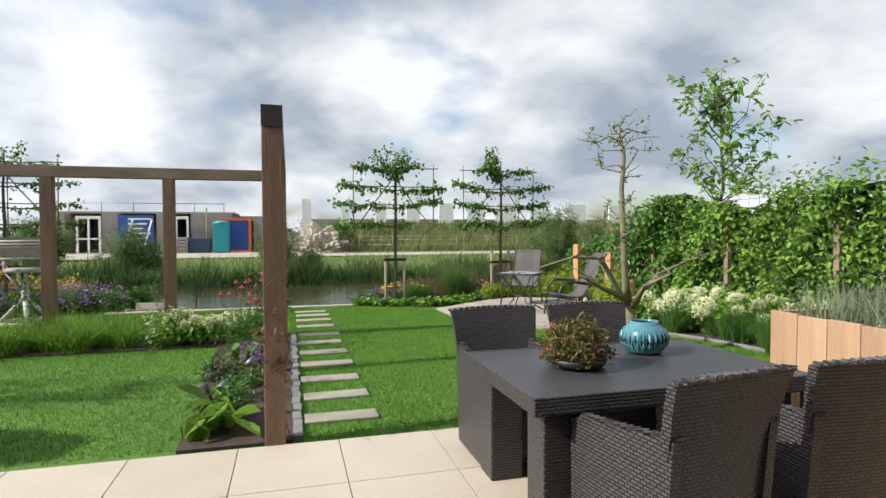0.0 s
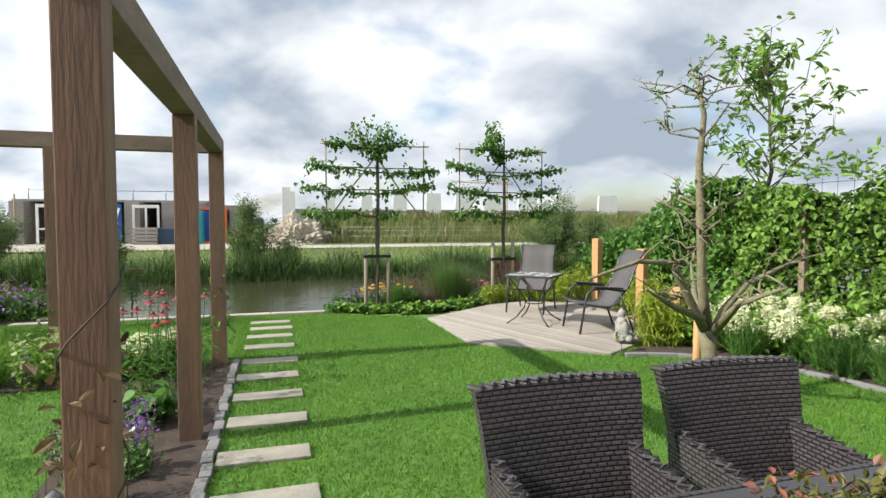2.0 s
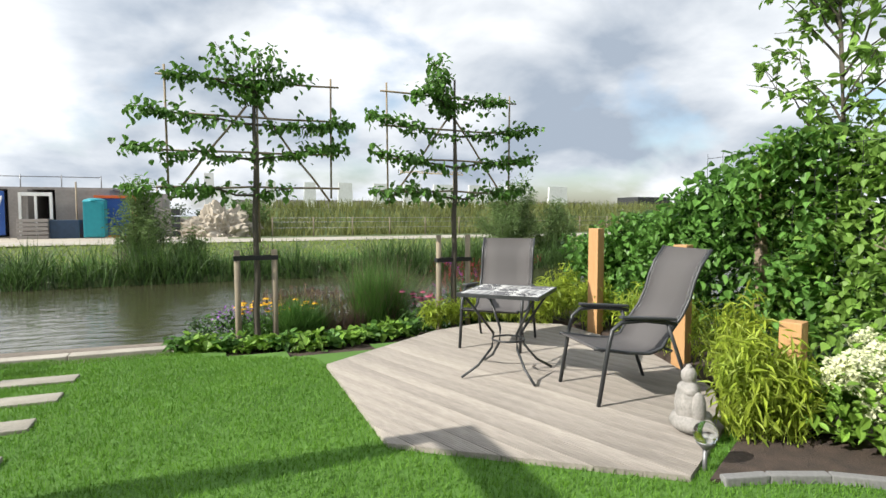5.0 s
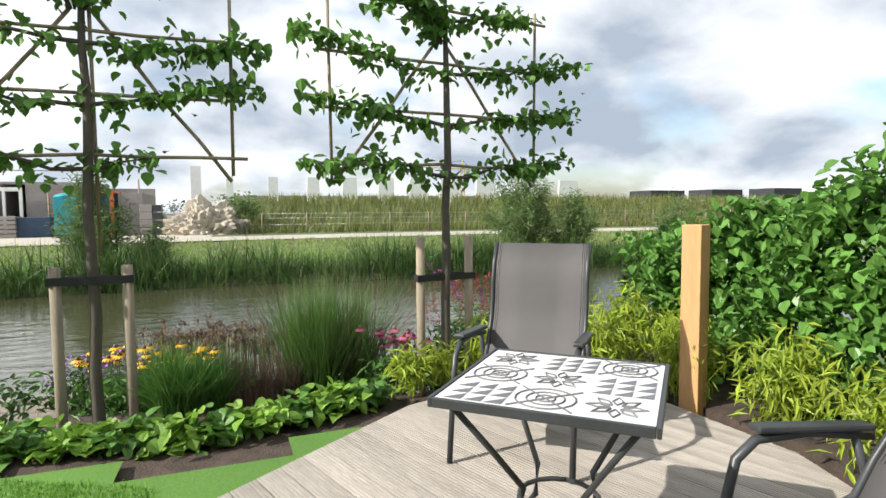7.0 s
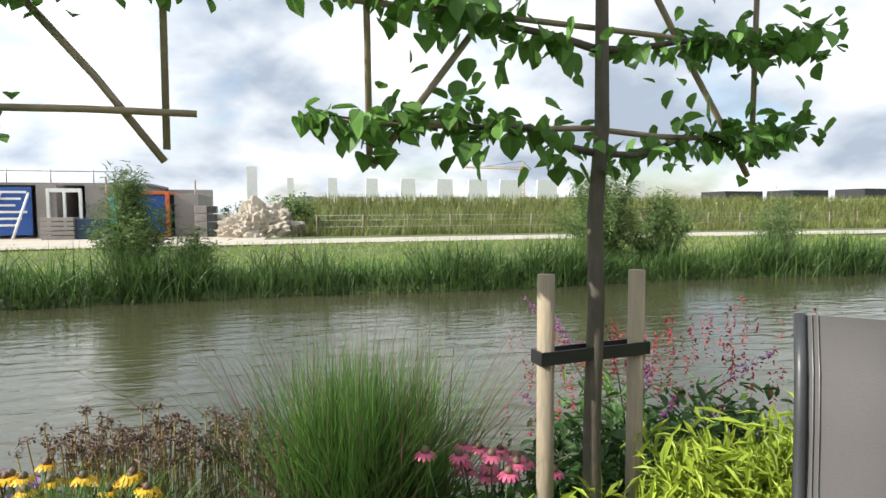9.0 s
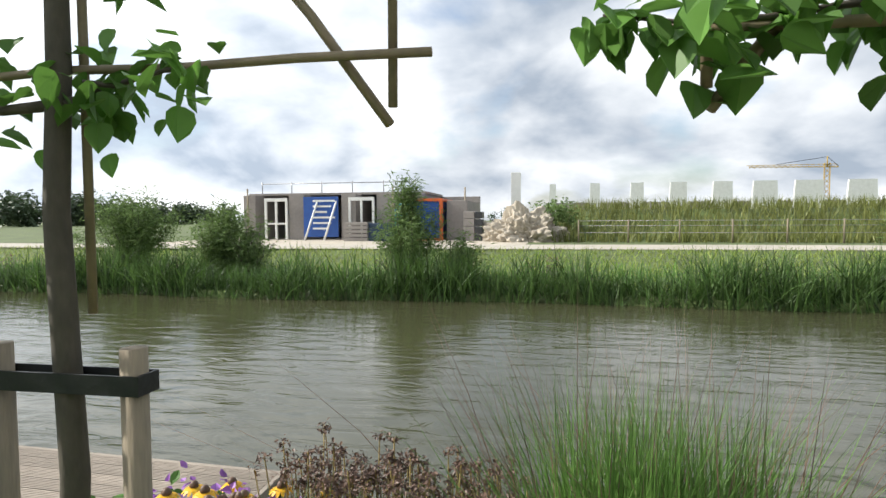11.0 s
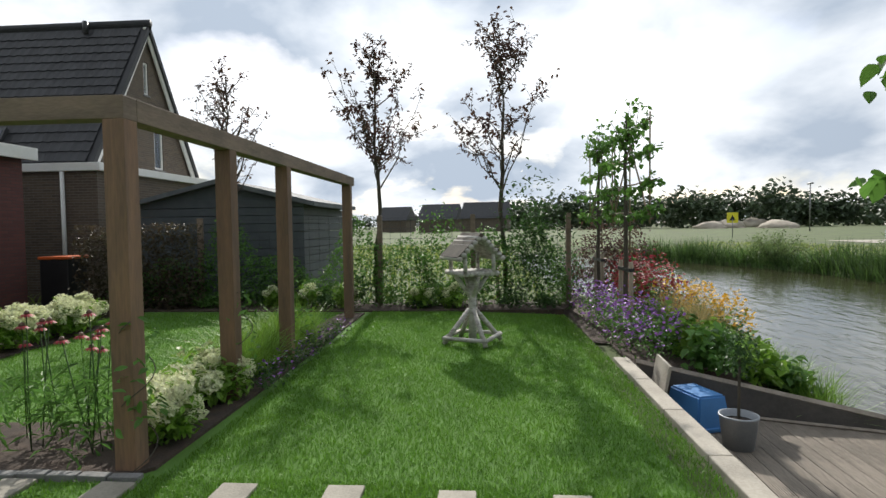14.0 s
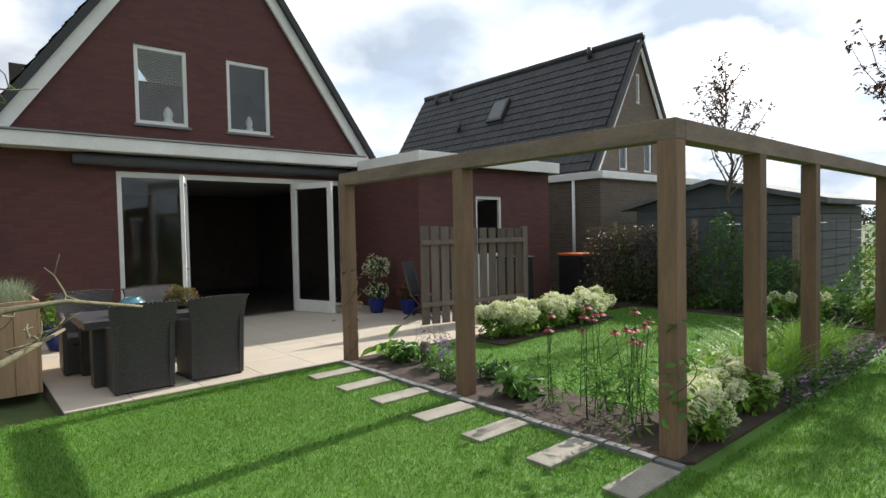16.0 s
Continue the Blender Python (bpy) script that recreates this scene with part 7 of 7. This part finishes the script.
box("body", -0.7, 0.7, -0.5, 0.5, 0, 1.0, mat("dark_blue", (0.02, 0.05, 0.1), 0.5), bx, 0.03)
ct = empty("shipping_container", -2.95, 45.2, 0.15, 0, "blue container office with an orange frame", "container")
box("body", -0.92, 0.92, -1.6, 1.6, 0.1, 2.3, M_BLUE, ct, 0.0)
for x in (-0.96, 0.96):
    for y in (-1.65, 1.65):
        box("frame_post", x - 0.09, x + 0.09, y - 0.09, y + 0.09, 0, 2.4, M_ORANGE, ct, 0.01)
for y in (-1.65, 1.65):
    box("frame_rail", -0.87, 0.87, y - 0.08, y + 0.08, 2.24, 2.4, M_ORANGE, ct, 0.01)
    box("frame_rail", -0.87, 0.87, y - 0.08, y + 0.08, 0, 0.14, M_ORANGE, ct, 0.01)
for x in (-0.96, 0.96):
    box("frame_rail", x - 0.08, x + 0.08, -1.55, 1.55, 2.24, 2.4, M_ORANGE, ct, 0.01)
gs = empty("grey_stack", -0.1, 43.2, 0.15, 0, "stack of grey concrete blocks and crates beside the building", "stack")
for k in range(4):
    box("crate", -0.5, 0.1, -0.4, 0.4, 0.42 * k, 0.42 * k + 0.38, M_CONCWALL, gs, 0.03)
    box("crate", 0.14, 0.55, -0.4, 0.4, 0.42 * k, 0.42 * k + 0.36, M_ANTH, gs, 0.03)
wc = empty("site_toilet", -3.75, 42.4, 0.17, 0, "turquoise portable site toilet", "toilet cabin")
box("cabin", -0.5, 0.5, -0.5, 0.5, 0.05, 2.0, M_TEAL, wc, 0.03)
box("door", -0.4, 0.4, -0.53, -0.502, 0.12, 1.9, M_TEAL, wc, 0.01)
lathe("roof", [(0.62, 2.002), (0.55, 2.1), (0.3, 2.18), (0.05, 2.2)], M_TEAL, wc, 4)
sc = empty("scaffold", -3.4, 44.4, 3.05, 0, "light scaffold rails on the unfinished roof", "scaffold")
for k in range(6):
    tube("upright", [(-10.5 + 2 * k, 0.9, 0), (-10.5 + 2 * k, 0.9, 0.7)], 0.03, M_ZINC, sc, 5)
tube("rail", [(-10.5, 0.9, 0.6), (-0.5, 0.9, 0.6)], 0.025, M_ZINC, sc, 5)
ptnr = [(-14.2, 44.0), (-4.9, 43.8), (-1.0, 46.0)]
for x, y in ptnr:
    tagged(tube("site_pole", [(x, y, 0.1), (x, y, 3.3)], 0.05, M_STAKE, seg=6), "thin timber pole on the building site", "pole", "poles on the site")
ba = empty("banner_tower", 2.0, 47.0, 0.8, 0, "tall white flag banner by the embankment", "banner")
box("cloth", -0.3, 0.3, -0.03, 0.03, 0.4, 3.4, M_WHITE, ba, 0.01)

# white gable walls of the far terrace under construction
for k, (x0, x1) in enumerate(((4.4, 5.6), (11, 12.8), (17.5, 19.8), (23.6, 26.5), (30.1, 33.4), (36, 40), (42, 46.6), (49.5, 54), (58, 63), (68, 73))):
    g = empty("white_gable", (x0 + x1) / 2 - 0.8, 110, 0.1, 0, "white prefabricated party wall of a far unfinished house", "wall", "white party walls far off")
    w2 = (x1 - x0) / 2
    hh = 7.2
    bm = bmesh.new()
    pr = [(-w2 * 1.08, 0), (w2, 0), (w2 * 0.86, hh), (-w2 * 0.86, hh)]
    lo = [bm.verts.new((x, 0, z)) for x, z in pr]
    hi = [bm.verts.new((x, 0.4, z)) for x, z in pr]
    bm.faces.new(lo); bm.faces.new(hi[::-1])
    for i in range(4):
        bm.faces.new((lo[i], hi[i], hi[(i + 1) % 4], lo[(i + 1) % 4]))
    bmesh.ops.recalc_face_normals(bm, faces=bm.faces)
    part("panel", bm, M_WHITE, g)
tagged(box("ground_floor_wall", 3, 80, 113, 114, 0, 4.2, M_CONCWALL, None, 0.05), "long low grey shell of the far terrace", "building")
for x, hgt in ((88, 4.3), (104, 4.6), (122, 5.0), (140, 4.4)):
    h2 = empty("far_house", x, 105, 0, 0, "distant house with white walls and a dark roof", "house", "distant houses")
    box("wall", -4, 4, -3, 3, 0, hgt - 1.2, M_WHITE, h2, 0.02)
    prism("roof", [(-4.3, -3.3), (4.3, -3.3), (4.3, 3.3), (-4.3, 3.3)], hgt - 1.198, hgt + 0.8, M_ROOF, h2)
cr = empty("tower_crane", 56.5, 135, 0, 0, "yellow tower crane on the far building site", "crane")
bm = bmesh.new()
for z in np.arange(0, 12, 1.0):
    for sx in (-0.5, 0.5):
        add_tube(bm, [(sx, 0, z), (-sx, 0, z + 1.0)], 0.06, 4)
        add_tube(bm, [(sx, 0, z), (sx, 0, z + 1.0)], 0.1, 4)
part("mast", bm, M_YELLOWC, cr)
bm = bmesh.new()
for k in range(16):
    x = 2.0 - k
    add_tube(bm, [(x, 0, 11.2 + 0.02 * k), (x - 1, 0, 11.22 + 0.02 * k)], 0.09, 4)
    add_tube(bm, [(x, 0, 11.2), (x - 0.5, 0, 11.8), (x - 1, 0, 11.2)], 0.05, 4)
    add_tube(bm, [(x - 0.5, 0, 11.8), (x - 1.5, 0, 11.8)], 0.05, 4)
part("jib", bm, M_YELLOWC, cr)
tube("tie", [(0, 0, 13.2), (-9, 0, 11.9)], 0.05, M_ANTH, cr, 4)
tube("tie", [(0, 0, 13.2), (2, 0, 11.4)], 0.05, M_ANTH, cr, 4)
tube("peak", [(0, 0, 11.2), (0, 0, 13.3)], 0.12, M_YELLOWC, cr, 4)


# ---------------------------------------------------------------- distance
def far_trees(name, pts_xy, h, n, label):
    """A wood seen far off: crowns of leaf clumps over short stems."""
    P = []
    for x, y in pts_xy:
        hh = h * RNG.uniform(0.6, 1.15)
        P.append(blob_points(n, hh * 0.5, hh * 0.6, hh * 0.52, x, y, hh * 0.48, 0.2))
    P = np.concatenate(P)
    return tagged(leaves(name, P, h * 0.12, L_FARTREE, None, shape="round"), label, "trees", kind="stuff")


line = [(-150 - 25 * math.sin(k * 1.3), 20 + 1.9 * k + 3 * math.sin(k * 2.1)) for k in range(108)]
far_trees("far_wood", line, 9.5, 420, "dark line of distant trees beyond the canal")
line = [(-175 + 10 * math.sin(k), -120 + 2.8 * k) for k in range(56)]
far_trees("far_wood", line, 6, 260, "distant trees behind the fields")
line = [(-160 + 7 * k, 300 + 15 * math.sin(k * 1.7)) for k in range(56)]
far_trees("far_wood", line, 8, 120, "thin line of trees at the horizon")
for x, y, w in ((-112, 14, 8), (-126, 2, 7), (-104, 24, 9)):
    fh = empty("distant_house", x - 10, y - 12, 0, 80, "distant brick house with a dark pitched roof", "house", "houses beyond the fence")
    box("wall", -w / 2, w / 2, -4, 4, 0, 3, M_NBRICK, fh, 0.02)
    V = [(-w / 2 - 0.3, -4.4, 2.8), (w / 2 + 0.3, -4.4, 2.8), (w / 2 + 0.3, 4.4, 2.8), (-w / 2 - 0.3, 4.4, 2.8), (-w / 2 - 0.3, 0, 6.2), (w / 2 + 0.3, 0, 6.2)]
    mesh("roof", V, [(0, 1, 5, 4), (2, 3, 4, 5), (1, 2, 5), (3, 0, 4), (0, 3, 2, 1)], M_ROOF, fh)
for x, y, h in ((-118, 62, 1.6), (-128, 72, 2.0), (-112, 56, 1.3), (-106, 66, 1.4)):
    hp = bmesh.new()
    bmesh.ops.create_icosphere(hp, subdivisions=3, radius=1.0)
    for v in hp.verts:
        n = 1 + 0.3 * noise.noise(v.co * 2.2 + Vector((x, y, 0)))
        v.co = Vector((v.co.x * 4 * n, v.co.y * 3 * n, max(-0.1, v.co.z * h * n)))
    tagged(part("gravel_heap", hp, M_SAND, smooth=True), "low heap of gravel in the distance", "heap", "gravel heaps").matrix_basis = pose(x, y, 0.2)
sg = empty("road_sign", -47, 33, 0.1, 55, "square yellow warning sign on a post", "sign")
tube("post", [(0, 0, 0), (0, 0, 1.6)], 0.04, M_ZINC, sg, 8)
pn = box("panel", -0.45, 0.45, -0.02, 0.02, 1.3, 2.2, M_SIGN, sg, 0.01)
mesh("triangle", [(-0.25, -0.03, 1.5), (0.25, -0.03, 1.5), (0, -0.03, 1.98)], [(0, 1, 2)], M_BLACK, pn)
bar = empty("road_barrier", -27, 33.5, 0.16, 20, "low white slatted road barrier", "barrier")
for z in (0.15, 0.4, 0.65):
    box("board", -1.3, 1.3, -0.03, 0.03, z, z + 0.16, M_WHITE, bar, 0.01)
for x in (-1.1, 0, 1.1):
    box("post", x - 0.05, x + 0.05, 0.032, 0.1, 0, 0.85, M_WHITE, bar, 0.01)
lp = empty("street_lamp", -70, 52, 0.1, 0, "slim distant street lamp", "street lamp")
tube("pole", [(0, 0, 0), (0, 0, 6)], 0.08, M_ZINC, lp, 6)
tube("head", [(-0.6, 0, 6), (0.6, 0, 6)], 0.12, M_ZINC, lp, 6)
tagged(blades("field_grass", np.stack([RNG.uniform(-40, -8, 9000), RNG.uniform(-2, 13, 9000), np.full(9000, -0.1)], 1), 0.35, 0.03, L_BANK, lean=0.4, segs=2), "rough yellow-green field grass beyond the fence", "grass", kind="stuff")
